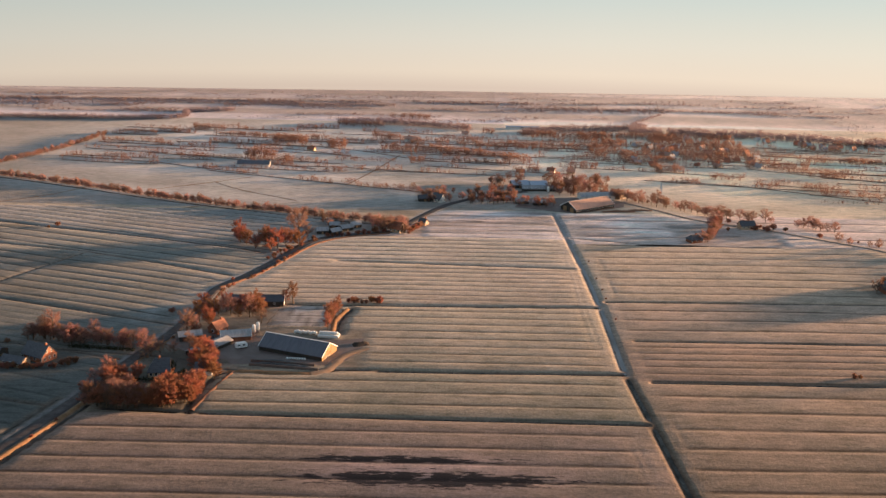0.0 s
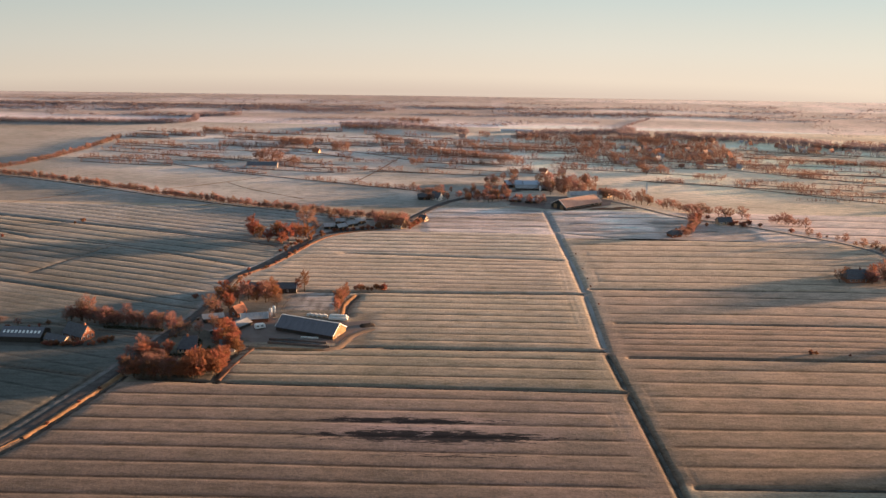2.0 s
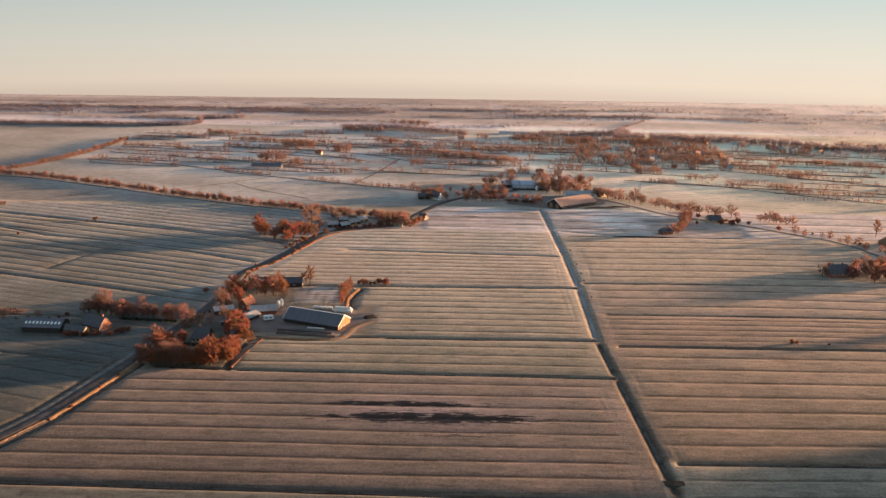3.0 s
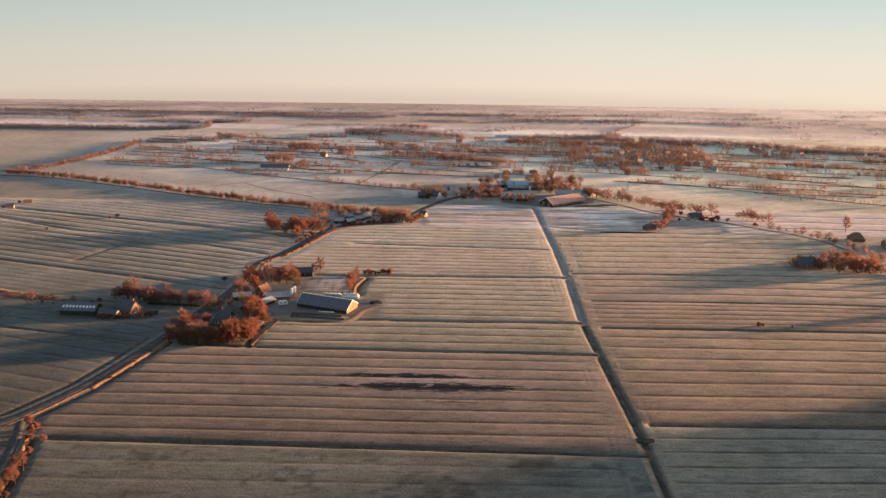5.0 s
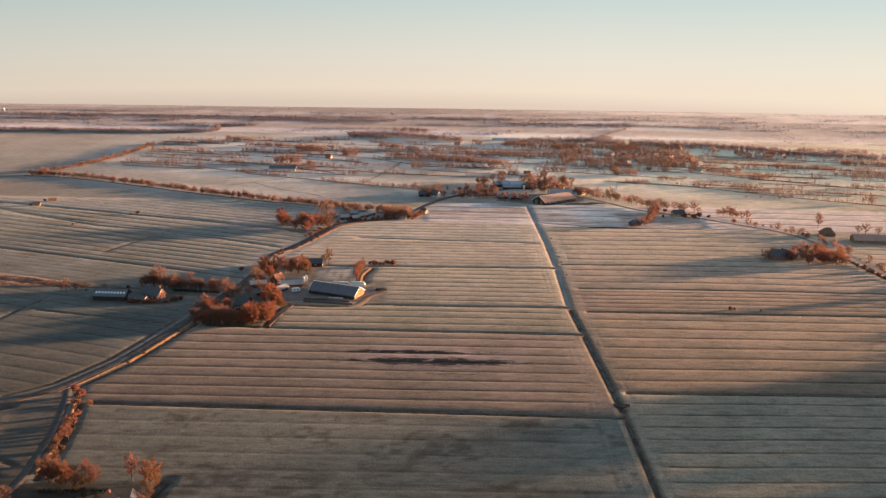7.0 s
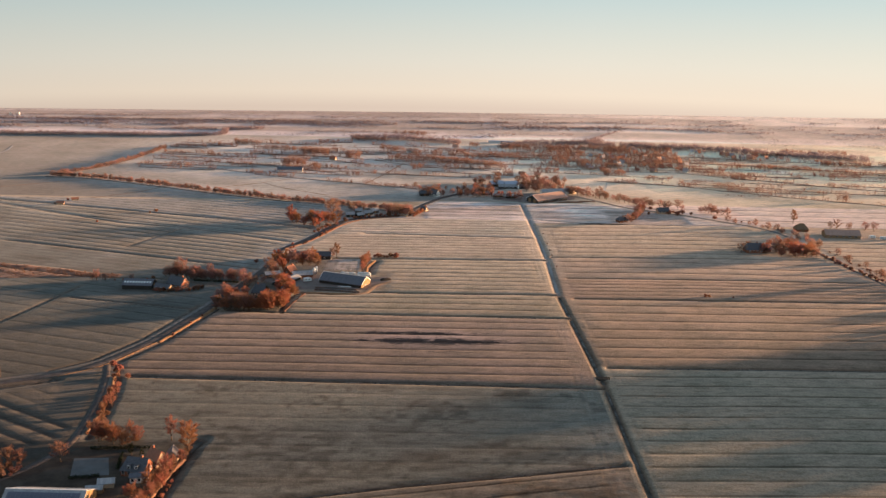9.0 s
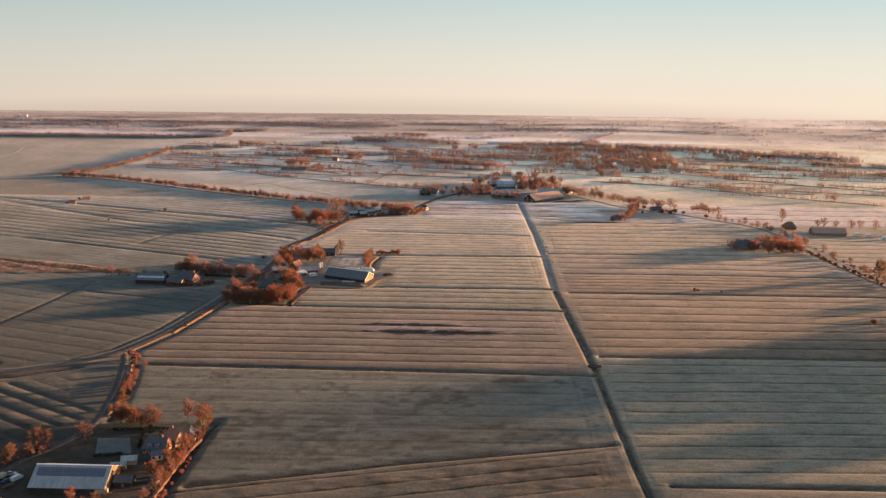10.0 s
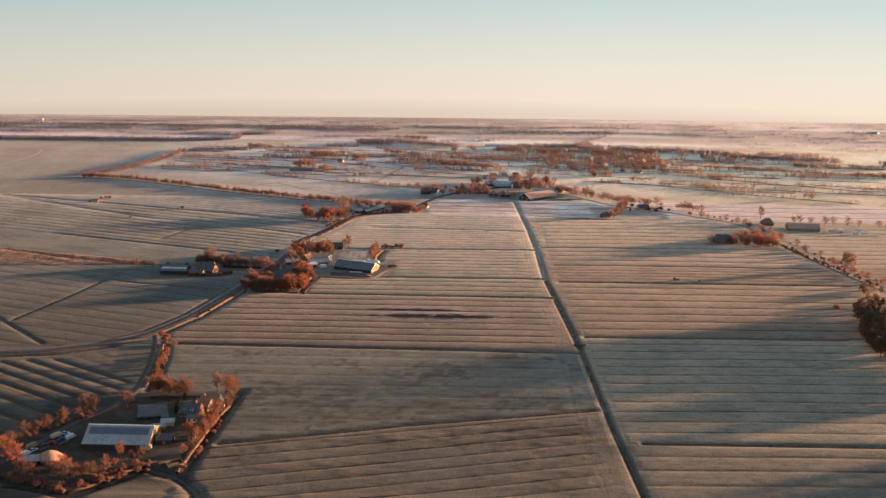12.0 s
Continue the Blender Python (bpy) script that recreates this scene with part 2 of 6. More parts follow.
GROUND, nt, b = start_material("frosted_pasture", 0.95)
b.inputs["Sheen Roughness"].default_value = 0.45
b.inputs["Sheen Tint"].default_value = (1.0, 0.96, 0.92, 1)
b.inputs["Specular IOR Level"].default_value = 0.1
co = nt.nodes.new("ShaderNodeTexCoord").outputs["Object"]
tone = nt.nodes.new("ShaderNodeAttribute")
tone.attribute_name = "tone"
wet = nt.nodes.new("ShaderNodeAttribute")
wet.attribute_name = "wet"
streak = noise_of(nt, stretched(nt, co, 0.07, 0.6, 1), 1.0, 4)
strip = nt.nodes.new("ShaderNodeAttribute")
strip.attribute_name = "strip"
furrow = nt.nodes.new("ShaderNodeAttribute")
furrow.attribute_name = "furrow"
mottle = noise_of(nt, stretched(nt, co, 0.12, 0.3, 1), 1.0, 5, 0.7)
tuft = noise_of(nt, co, 0.9, 4, 0.7)
patch = noise_of(nt, co, 0.022, 4)
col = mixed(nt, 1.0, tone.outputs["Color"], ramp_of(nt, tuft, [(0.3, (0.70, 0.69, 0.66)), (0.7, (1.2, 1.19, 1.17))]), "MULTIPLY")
col = mixed(nt, 1.0, col, ramp_of(nt, streak, [(0.3, (0.87, 0.87, 0.86)), (0.7, (1.11, 1.10, 1.09))]), "MULTIPLY")
col = mixed(nt, 1.0, col, ramp_of(nt, mottle, [(0.32, (0.66, 0.68, 0.64)), (0.5, (1.0, 1.0, 1.0)), (0.7, (1.2, 1.18, 1.16))]), "MULTIPLY")
col = mixed(nt, 1.0, col, ramp_of(nt, patch, [(0.3, (0.82, 0.86, 0.84)), (0.7, (1.16, 1.10, 1.08))]), "MULTIPLY")
# each strip: dark wet furrow with bank shade painted in, and painted sunlit lip
wander = maths(nt, "MULTIPLY", maths(nt, "SUBTRACT", noise_of(nt, stretched(nt, co, 0.03, 0.1, 1), 1.0, 4), 0.5), 0.10)
place = maths(nt, "FRACT", maths(nt, "ADD", strip.outputs["Fac"], wander))
worn = ramp_of(nt, noise_of(nt, stretched(nt, co, 0.04, 0.12, 1), 1.0, 4), [(0.3, (0.35, 0.35, 0.35)), (0.62, (1, 1, 1))])
trench = ramp_of(nt, place, [(0.0, (1, 1, 1)), (0.05, (1, 1, 1)), (0.12, (0, 0, 0)), (0.94, (0, 0, 0)), (1.0, (1, 1, 1))])
trench = maths(nt, "MULTIPLY", maths(nt, "MULTIPLY", trench, worn), furrow.outputs["Fac"])
col = mixed(nt, maths(nt, "MINIMUM", trench, 0.95), col, mixed(nt, 1.0, col, (0.24, 0.21, 0.19), "MULTIPLY"))
lip = ramp_of(nt, place, [(0.80, (0, 0, 0)), (0.9, (1, 1, 1)), (0.95, (0, 0, 0))])
col = mixed(nt, maths(nt, "MULTIPLY", maths(nt, "MULTIPLY", lip, worn), furrow.outputs["Fac"]), col, mixed(nt, 1.0, col, (1.5, 1.42, 1.36), "MULTIPLY"))
mud = maths(nt, "ADD", wet.outputs["Fac"], maths(nt, "MULTIPLY", maths(nt, "SUBTRACT", noise_of(nt, stretched(nt, co, 0.12, 0.7, 1), 1.0, 6, 0.75), 0.5), 2.4))
mud = ramp_of(nt, mud, [(0.48, (0, 0, 0)), (0.64, (1, 1, 1))])
col = mixed(nt, mud, col, (0.022, 0.016, 0.015))
nt.links.new(col, b.inputs["Base Color"])
nt.links.new(maths(nt, "SUBTRACT", 0.95, maths(nt, "MULTIPLY", mud, 0.35)), b.inputs["Roughness"])
bare_soil = maths(nt, "MINIMUM", maths(nt, "ADD", mud, trench), 1.0)  # no rime on wet soil
nt.links.new(maths(nt, "MULTIPLY", maths(nt, "SUBTRACT", 1.0, bare_soil), 0.10), b.inputs["Sheen Weight"])
bumped(nt, b, maths(nt, "ADD", tuft, maths(nt, "MULTIPLY", streak, 0.7)), 0.5, 0.25)


# ---- mesh helpers ----
def bm_object(name, bm, material, parent=None, label="", smooth=False):
    me = bpy.data.meshes.new(name)
    bmesh.ops.recalc_face_normals(bm, faces=bm.faces)
    bm.to_mesh(me)
    bm.free()
    me.materials.append(material)
    if smooth:
        me.polygons.foreach_set("use_smooth", [True] * len(me.polygons))
    ob = new(name, me)
    if parent is not None:
        ob.parent = parent
    if label:
        ob["label"] = label
    return ob


def part(name, bm, material, parent, label="", smooth=False):
    return bm_object(name, bm, material, parent, label, smooth)


def thing(name, x, y, z=0.0, turn=0.0, label="", category="", group="", kind=""):
    e = new(name)
    e.empty_display_size = 0.5
    e.matrix_world = pose(x, y, z, 0, 0, turn)
    return tagged(e, label, category, group, kind)


def box(bm, x0, x1, y0, y1, z0, z1, bevel=0.0):
    vs = [bm.verts.new(p) for p in ((x0, y0, z0), (x1, y0, z0), (x1, y1, z0), (x0, y1, z0), (x0, y0, z1), (x1, y0, z1), (x1, y1, z1), (x0, y1, z1))]
    fs = [bm.faces.new([vs[i] for i in f]) for f in ((3, 2, 1, 0), (4, 5, 6, 7), (0, 1, 5, 4), (1, 2, 6, 5), (2, 3, 7, 6), (3, 0, 4, 7))]
    if bevel:
        bmesh.ops.bevel(bm, geom=list({e for f in fs for e in f.edges}), offset=bevel, segments=1, affect="EDGES")
    return vs


def boxed(*args, **kw):
    bm = bmesh.new()
    box(bm, *args, **kw)
    return bm


def tube(bm, a, b, ra, rb, n=6):
    a, b = Vector(a), Vector(b)
    d = (b - a).normalized()
    u = d.orthogonal().normalized()
    v = d.cross(u)
    ra_ring = [bm.verts.new(a + (u * math.cos(k * math.tau / n) + v * math.sin(k * math.tau / n)) * ra) for k in range(n)]
    rb_ring = [bm.verts.new(b + (u * math.cos(k * math.tau / n) + v * math.sin(k * math.tau / n)) * rb) for k in range(n)]
    for k in range(n):
        bm.faces.new((ra_ring[k], ra_ring[(k + 1) % n], rb_ring[(k + 1) % n], rb_ring[k]))
    bm.faces.new(ra_ring[::-1])
    bm.faces.new(rb_ring)


def smooth_path(points, step=4.0):
    """A Catmull-Rom line through the points, sampled about every step metres."""
    p = [Vector((*q, 0)) if len(q) == 2 else Vector(q) for q in points]
    p = [p[0] * 2 - p[1], *p, p[-1] * 2 - p[-2]]
    out = []
    for i in range(1, len(p) - 2):
        n = max(1, int((p[i + 1] - p[i]).length / step))
        for k in range(n):
            t = k / n
            out.append(0.5 * (2 * p[i] + (p[i + 1] - p[i - 1]) * t + (2 * p[i - 1] - 5 * p[i] + 4 * p[i + 1] - p[i + 2]) * t * t + (3 * p[i] - p[i - 1] - 3 * p[i + 1] + p[i + 2]) * t ** 3))
    out.append(p[-2])
    return out


def ribbon(name, path, profile, material, label, category, wobble=0.0, seed=1):
    """Sweeps an open profile of (offset to the right, height) along a path on the ground."""
    rng = random.Random(seed)
    bm = bmesh.new()
    rows = []
    for i, c in enumerate(path):
        d = (path[min(i + 1, len(path) - 1)] - path[max(i - 1, 0)]).normalized()
        s = Vector((d.y, -d.x, 0))
        w = rng.uniform(-wobble, wobble)
        rows.append([bm.verts.new(c + s * (o + (w if o > 0 else rng.uniform(-wobble, wobble))) + Vector((0, 0, h))) for o, h in profile])
    for r0, r1 in zip(rows, rows[1:]):
        for k in range(len(profile) - 1):
            bm.faces.new((r0[k], r0[k + 1], r1[k + 1], r1[k]))
    ob = bm_object(name, bm, material, smooth=True)
    return tagged(ob, label, category, kind="structure")


# ---- plan of the land: roads and ditches ----
MAIN_ROAD = [(-420, 213), (-330, 215), (-253, 221), (-222, 226.5), (-194, 240), (-176, 256.5), (-159, 290), (-151, 316), (-141, 351), (-133, 387), (-123.5, 424), (-119, 457), (-117, 490), (-106, 513.5), (-95.5, 541), (-88.5, 563), (-80, 585), (-64, 599), (-33, 612), (-20, 640), (-8, 667), (5, 690), (30, 716), (62, 735)]
ROADSIDE = [(-222, 226.5), (-194, 240), (-176, 256.5), (-159, 290), (-151, 316), (-141, 351), (-133, 387), (-123.5, 424)]


def beside(pts, d):
    """A line d metres to the right of another."""
    out = []
    for i, (x, y) in enumerate(pts):
        (x0, y0), (x1, y1) = pts[max(i - 1, 0)], pts[min(i + 1, len(pts) - 1)]
        n = math.hypot(x1 - x0, y1 - y0)
        out.append((x + (y1 - y0) / n * d, y - (x1 - x0) / n * d))
    return out


FARM_LANE = [(-173, 258), (-167, 236), (-162, 210), (-159.5, 186), (-159, 161), (-166, 143), (-177, 126), (-187, 101), (-196, 80), (-206, 40)]
EAST_ROAD = [(124, 712), (150, 683), (173, 656), (214, 632), (246, 607), (272, 585), (286, 553), (293, 500), (304, 440), (316, 392), (330, 340), (350, 270), (372, 180)]
# each ditch: points, half width, depth
MIDDLE_DITCHES = [
    ([(87.5, -200), (86.2, 60), (84.2, 131), (83.9, 240)], 1.0, 0.7),
    ([(83.9, 240), (80, 340), (78, 388)], 1.25, 0.6),
    ([(78, 388), (79.7, 473), (79.3, 545), (76.2, 668)], 1.5, 0.5),
    ([(-128, 345.7), (-93.4, 343.4), (-10, 342), (78, 340.8)], 1.3, 0.9),
    ([(-41, 386.5), (20, 387), (77, 388)], 1.5, 1.0),
    ([(-77, 468.5), (-44, 469), (20, 470.5), (78, 472.5)], 1.6, 1.0),
    ([(-60, 545), (-27, 543.3), (30, 540), (74, 538)], 1.0, 0.7),
    ([(-156, 239.4), (-40, 236.6), (82, 233.2)], 1.7, 1.0),
    ([(-103, 107), (-60, 118), (-16, 130), (40, 142), (79.6, 151)], 1.7, 1.1),
]
EAST_DITCHES = [
    ([(96, 113), (210, 112.3), (420, 110)], 1.7, 1.0),
    ([(90, 261), (182, 262), (252, 262)], 1.4, 0.8),
    ([(88, 380.3), (185, 381), (303, 381)], 1.2, 0.9),
    ([(89, 427), (205, 428), (295, 426)], 0.9, 0.6),
    ([(84, 481.5), (170, 484), (228, 486)], 1.1, 0.7),
    ([(80, 604), (125, 592), (160, 591), (206, 590)], 0.8, 0.5),
]
WEST_DITCHES = [
    ([(-440, 662), (-336, 632), (-286, 618), (-244, 605), (-185, 588), (-118, 565.5), (-104, 558)], 1.7, 1.0),
    ([(-430, 655), (-336, 604), (-263, 567), (-208, 554), (-171, 538.5), (-114, 513)], 1.1, 0.8),
    ([(-234, 492), (-207, 551)], 0.9, 0.6),
    ([(-330, 505), (-220, 469), (-157, 447.4), (-124, 436)], 1.3, 0.8),
    ([(-269, 277), (-250, 334), (-233, 392)], 1.2, 0.7),
    ([(-300, 301), (-277, 279), (-234, 236)], 1.2, 0.7),
    ([(-350, 452), (-293, 429), (-231, 411), (-188, 410), (-147, 397), (-137, 394)], 1.2, 0.8),
    ([(-230, 366), (-204, 360), (-176, 354), (-150, 347)], 1.2, 0.8),
    ([(-170, 404), (-117, 397)], 0.8, 0.4),
]
ROAD_DITCHES = [
    (beside(ROADSIDE[2:6], 6.8), 0.9, 0.8),
    (beside(ROADSIDE[1:6], -7.0), 0.7, 0.5),
    (beside(MAIN_ROAD[:5], 7.6), 1.3, 0.8),
    (beside([(-167, 236), (-162, 210), (-159.5, 186), (-159, 168)], -6.5), 1.2, 0.8),
]
FARM_DITCHES = [
    ([(-104, 168), (-106, 160), (-108.4, 131.5), (-111.4, 97.6), (-113, 73), (-121, 77), (-129, 81.5), (-136, 73), (-154, 56), (-171, 63), (-187, 66), (-230, 74)], 2.3, 1.2),
    ([(-113, 73), (-103, 61), (-99, 50), (-97, 20)], 1.6, 1.0),
    # round the middle farm
    ([(-95, 343), (-96, 358), (-92, 380), (-84, 385)], 0.9, 0.6),
    ([(-90, 386), (-70, 382), (-52, 383), (-44, 387), (-30, 388)], 0.9, 0.6),
    ([(-48, 428), (-48, 447), (-44, 464)], 1.0, 0.7),
]
DITCHES = MIDDLE_DITCHES[:3] + [(pts, half * 0.68, depth * 0.8) for pts, half, depth in MIDDLE_DITCHES[3:] + EAST_DITCHES] + [(pts, half * 0.55, depth * 0.7) for pts, half, depth in WEST_DITCHES] + ROAD_DITCHES + FARM_DITCHES
# dry field drains in the low meadow by the farm lane
DRAINS = [([(x0, y0 + 0.63 * (x1 - x0)), (x1, y0)], half, 0.45) for x0, x1, y0, half in ((-217, -166, 178.5, 0.8), (-232, -167, 168.4, 0.85), (-246, -175, 162, 0.8), (-268, -183, 156, 0.85), (-285, -182.6, 144.5, 0.8), (-300, -187.5, 133.5, 0.8), (-310, -194.8, 124, 1.3), (-325, -205, 113, 0.9), (-340, -212, 102, 0.9))]


def line_distance(px_, py_, pts):
    """Distance of grid points from a polyline, and the side on which they lie (positive: to its right)."""
    best = np.full(px_.shape, 1e9)
    side = np.zeros(px_.shape)
    for (x0, y0), (x1, y1) in zip(pts, pts[1:]):
        dx, dy = x1 - x0, y1 - y0
        t = np.clip(((px_ - x0) * dx + (py_ - y0) * dy) / (dx * dx + dy * dy), 0, 1)
        ex, ey = px_ - (x0 + t * dx), py_ - (y0 + t * dy)
        d = np.hypot(ex, ey)
        near = d < best
        best = np.where(near, d, best)
        side = np.where(near, np.sign(ex * dy - ey * dx), side)
    return best, side


def lattice_noise(x, y, size, seed):
    """Smooth value noise on a grid of that many metres."""
    rng = np.random.RandomState(seed)
    table = rng.rand(256, 256)
    u, v = x / size + 100, y / size + 100
    i, j = np.floor(u).astype(int), np.floor(v).astype(int)
    f, g = u - i, v - j
    f, g = f * f * (3 - 2 * f), g * g * (3 - 2 * g)
    a, b_, c, d = table[i % 256, j % 256], table[(i + 1) % 256, j % 256], table[i % 256, (j + 1) % 256], table[(i + 1) % 256, (j + 1) % 256]
    return (a * (1 - f) + b_ * f) * (1 - g) + (c * (1 - f) + d * f) * g


ROAD_Y = [p[1] for p in MAIN_ROAD[2:]]
ROAD_X = [p[0] for p in MAIN_ROAD[2:]]


def far_rim(x):
    return 1336 + np.where(x < 0, 0.065, 0.03) * x


# box from x -260: dark growth and tree shade put into the ground colour
FLATS = [(-122, -36, 392, 432, 0.6), (-110, -76, 432, 472, 0.6), (-206, -160, 382, 402, 0.6), (-195, -110, 70, 163, 1.0), (-260, -150, 20, 66, 0.8), (-128, -96, 347, 404, 0.8), (-80, -14, 600, 634, 0.5), (-18, 135, 674, 760, 0.5), (150, 212, 594, 642, 0.5), (228, 262, 497, 515, 0.6), (298, 380, 545, 585, 0.3)]


def field_plan(x, y):
    """Height, colour and wetness of the land at grid points."""
    road_x = np.where(y > 240, np.interp(y, ROAD_Y, ROAD_X), np.interp(y, [40, 80, 101, 126, 143, 161, 186, 210, 236, 258], [-206, -196, -187, -177, -166, -159, -159.5, -162, -167, -173]))
    n_big, n_mid, n_small = lattice_noise(x, y, 90, 3), lattice_noise(x, y, 24, 4), lattice_noise(x, y, 7, 5)
    east, west = x > 80, (x < road_x)
    low_west = west & (y < 232)
    west = west & ~low_west
    h, strip, cut = np.zeros(x.shape), np.zeros(x.shape), np.zeros(x.shape)
    col = np.empty(x.shape + (3,))
    col[:] = (0.40, 0.345, 0.25)

    def ridges(mask, coord, period, height, furrow=0.5, flat=4.5):
        f = (coord / period) % 1.0
        crown = 1 - np.abs(2 * f - 1) ** flat
        h[mask] += (0.6 * height * crown * (0.7 + 0.6 * n_mid))[mask]
        strip[mask] = (coord / period)[mask]
        cut[mask] = furrow

    middle = ~east & ~west & ~low_west
    for y0, y1, count, tint in ((-300, 60, 20, (0.40, 0.35, 0.25)), (107, 236, 9, (0.365, 0.385, 0.315)), (237, 342, 9, (0.385, 0.305, 0.24)), (342, 387, 4, (0.40, 0.36, 0.26)), (387, 471, 9, (0.42, 0.37, 0.27)), (471, 541, 9, (0.43, 0.37, 0.28)), (541, 600, 7, (0.42, 0.38, 0.30)), (600, 672, 8, (0.45, 0.41, 0.38))):
        m = middle & (y >= y0) & (y < y1)
        col[m] = tint
        ridges(m, y - y0 + (n_big - 0.5) * 1.5, (y1 - y0) / count, 0.22 if y0 == 107 else 0.62, 0.35 if y0 == 107 else 0.8)
    m = middle & (y < 107 + (x + 103) * 0.24) & (y > -100) & (x > -112)
    col[m] = (0.345, 0.315, 0.245)
    ridges(m, y - 0.24 * x + (n_big - 0.5) * 2, 10.5, 0.55, 0.9)
    tufts = m & (lattice_noise(x * 0.5, y - 0.24 * x, 2.6, 51) * 0.6 + lattice_noise(x * 0.3, y, 14, 52) * 0.5 > 0.72)
    h += tufts * 0.18
    col[tufts] = col[tufts] * 0.6 + np.array((0.37, 0.235, 0.13)) * 0.4
    for y0, y1, count, tint in ((-300, 112, 30, (0.50, 0.46, 0.36)), (112, 262, 12, (0.68, 0.62, 0.47)), (262, 381, 8, (0.46, 0.36, 0.262)), (381, 427, 6, (0.375, 0.285, 0.215)), (427, 483, 4, (0.395, 0.32, 0.25)), (483, 590, 8, (0.40, 0.345, 0.267)), (590, 672, 4, (0.52, 0.47, 0.44))):
        m = east & (y >= y0) & (y < y1)
        col[m] = tint
        ridges(m, y - y0 + (n_big - 0.5) * 4, (y1 - y0) / count, 0.6, 0.8)
    v = y + 0.34 * x
    for v0, v1, count, tint in ((0, 250, 18, (0.15, 0.175, 0.158)), (250, 330, 6, (0.185, 0.215, 0.195)), (330, 392, 9, (0.195, 0.222, 0.2)), (392, 475, 8, (0.20, 0.22, 0.195)), (475, 520, 4, (0.24, 0.262, 0.233)), (520, 620, 11, (0.275, 0.292, 0.272))):
        m = west & (v >= v0) & (v < v1) & (y < 660)
        col[m] = tint
        ridges(m, v - v0 + (n_big - 0.5) * 3, (v1 - v0) / count, 0.2 if v1 < 400 else 0.6, 0.45 if v1 < 400 else 0.85)
    col[low_west] = (0.205, 0.218, 0.195)
    inner = low_west & (line_distance(x, y, FARM_LANE)[0] > 22) & (line_distance(x, y, MAIN_ROAD)[0] > 15)
    ridges(inner, y + 0.63 * x - 73, 12.0, 0.3, 0.35, 4.5)
    col[inner] *= (0.86 + 0.28 * lattice_noise(x * 0.4 + y * 0.2, y, 8, 41))[inner][..., None] * np.array((1.05, 1.0, 0.94))
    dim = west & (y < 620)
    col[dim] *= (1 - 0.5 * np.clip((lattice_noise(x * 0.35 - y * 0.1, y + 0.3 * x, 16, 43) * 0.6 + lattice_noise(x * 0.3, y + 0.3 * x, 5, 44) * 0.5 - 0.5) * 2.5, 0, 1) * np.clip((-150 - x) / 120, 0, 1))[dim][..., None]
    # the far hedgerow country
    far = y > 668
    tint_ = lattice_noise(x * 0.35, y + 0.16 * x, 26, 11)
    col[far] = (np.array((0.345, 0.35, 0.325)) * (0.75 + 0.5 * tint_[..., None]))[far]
    # eastward the fields warm and brighten: sunward haze painted in
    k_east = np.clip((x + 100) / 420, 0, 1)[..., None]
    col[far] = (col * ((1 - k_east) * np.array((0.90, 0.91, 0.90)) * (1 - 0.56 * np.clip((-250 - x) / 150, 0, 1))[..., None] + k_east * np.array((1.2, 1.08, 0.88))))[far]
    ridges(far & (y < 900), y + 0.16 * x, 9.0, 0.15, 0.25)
    # skyline ground: lilac haze and mist put into its colour
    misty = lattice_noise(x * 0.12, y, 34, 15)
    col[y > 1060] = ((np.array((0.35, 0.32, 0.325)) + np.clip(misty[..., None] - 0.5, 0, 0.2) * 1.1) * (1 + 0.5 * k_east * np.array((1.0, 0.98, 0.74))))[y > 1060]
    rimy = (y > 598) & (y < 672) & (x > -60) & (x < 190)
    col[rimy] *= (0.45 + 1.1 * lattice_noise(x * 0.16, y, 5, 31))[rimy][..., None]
    # a pale field, and strips of low mist painted into the ground
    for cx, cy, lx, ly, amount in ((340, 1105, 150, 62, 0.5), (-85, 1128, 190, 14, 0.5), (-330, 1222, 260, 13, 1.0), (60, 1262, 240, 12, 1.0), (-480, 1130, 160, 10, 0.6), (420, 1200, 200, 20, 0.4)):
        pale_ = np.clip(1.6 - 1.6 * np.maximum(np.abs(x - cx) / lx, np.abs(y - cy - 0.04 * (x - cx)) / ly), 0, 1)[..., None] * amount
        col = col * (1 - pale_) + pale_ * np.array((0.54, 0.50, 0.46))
    col *= (0.9 + 0.2 * n_mid + 0.12 * (n_small - 0.5))[..., None]
    # thin and rank grass in the near field
    rank = middle & (y > 107) & (y < 236)
    col[rank] *= (1 - 0.38 * np.clip((lattice_noise(x * 0.35, y, 4, 21) * 0.5 + lattice_noise(x * 0.3 - y * 0.2, y, 11, 23) * 0.45 + lattice_noise(x * 0.3, y, 32, 22) * 0.45 - 0.66) * 3, 0, 1))[rank][..., None]
    fleck = np.clip((lattice_noise(x * 0.8, y, 2.7, 71) * 0.6 + lattice_noise(x * 0.5, y, 14, 72) * 0.6 - 0.7) * 6, 0, 1)
    col[rank] *= (1 - 0.45 * fleck)[rank][..., None]
    paddock = (x > -81) & (x < -55) & (y > 437) & (y < 466)
    h[paddock] = 0
    col[paddock] = (np.array((0.36, 0.36, 0.33)) * np.where(np.sin((x - 0.1 * y) * 1.15) > 0.75, 0.6, 1.05)[..., None])[paddock]
    # white rime beside the road bend and behind the shaded hedge
    rime = np.clip(1 - line_distance(x, y, [(-145, 440), (-128, 480), (-118, 505)])[0] / 20, 0, 1)
    col += (rime * 0.10 * (0.5 + n_small))[..., None] * np.array((0.95, 1.0, 1.0))
    h *= np.clip(1.25 - np.hypot(x, np.maximum(y - 600, 0)) / 900, 0.25, 1)
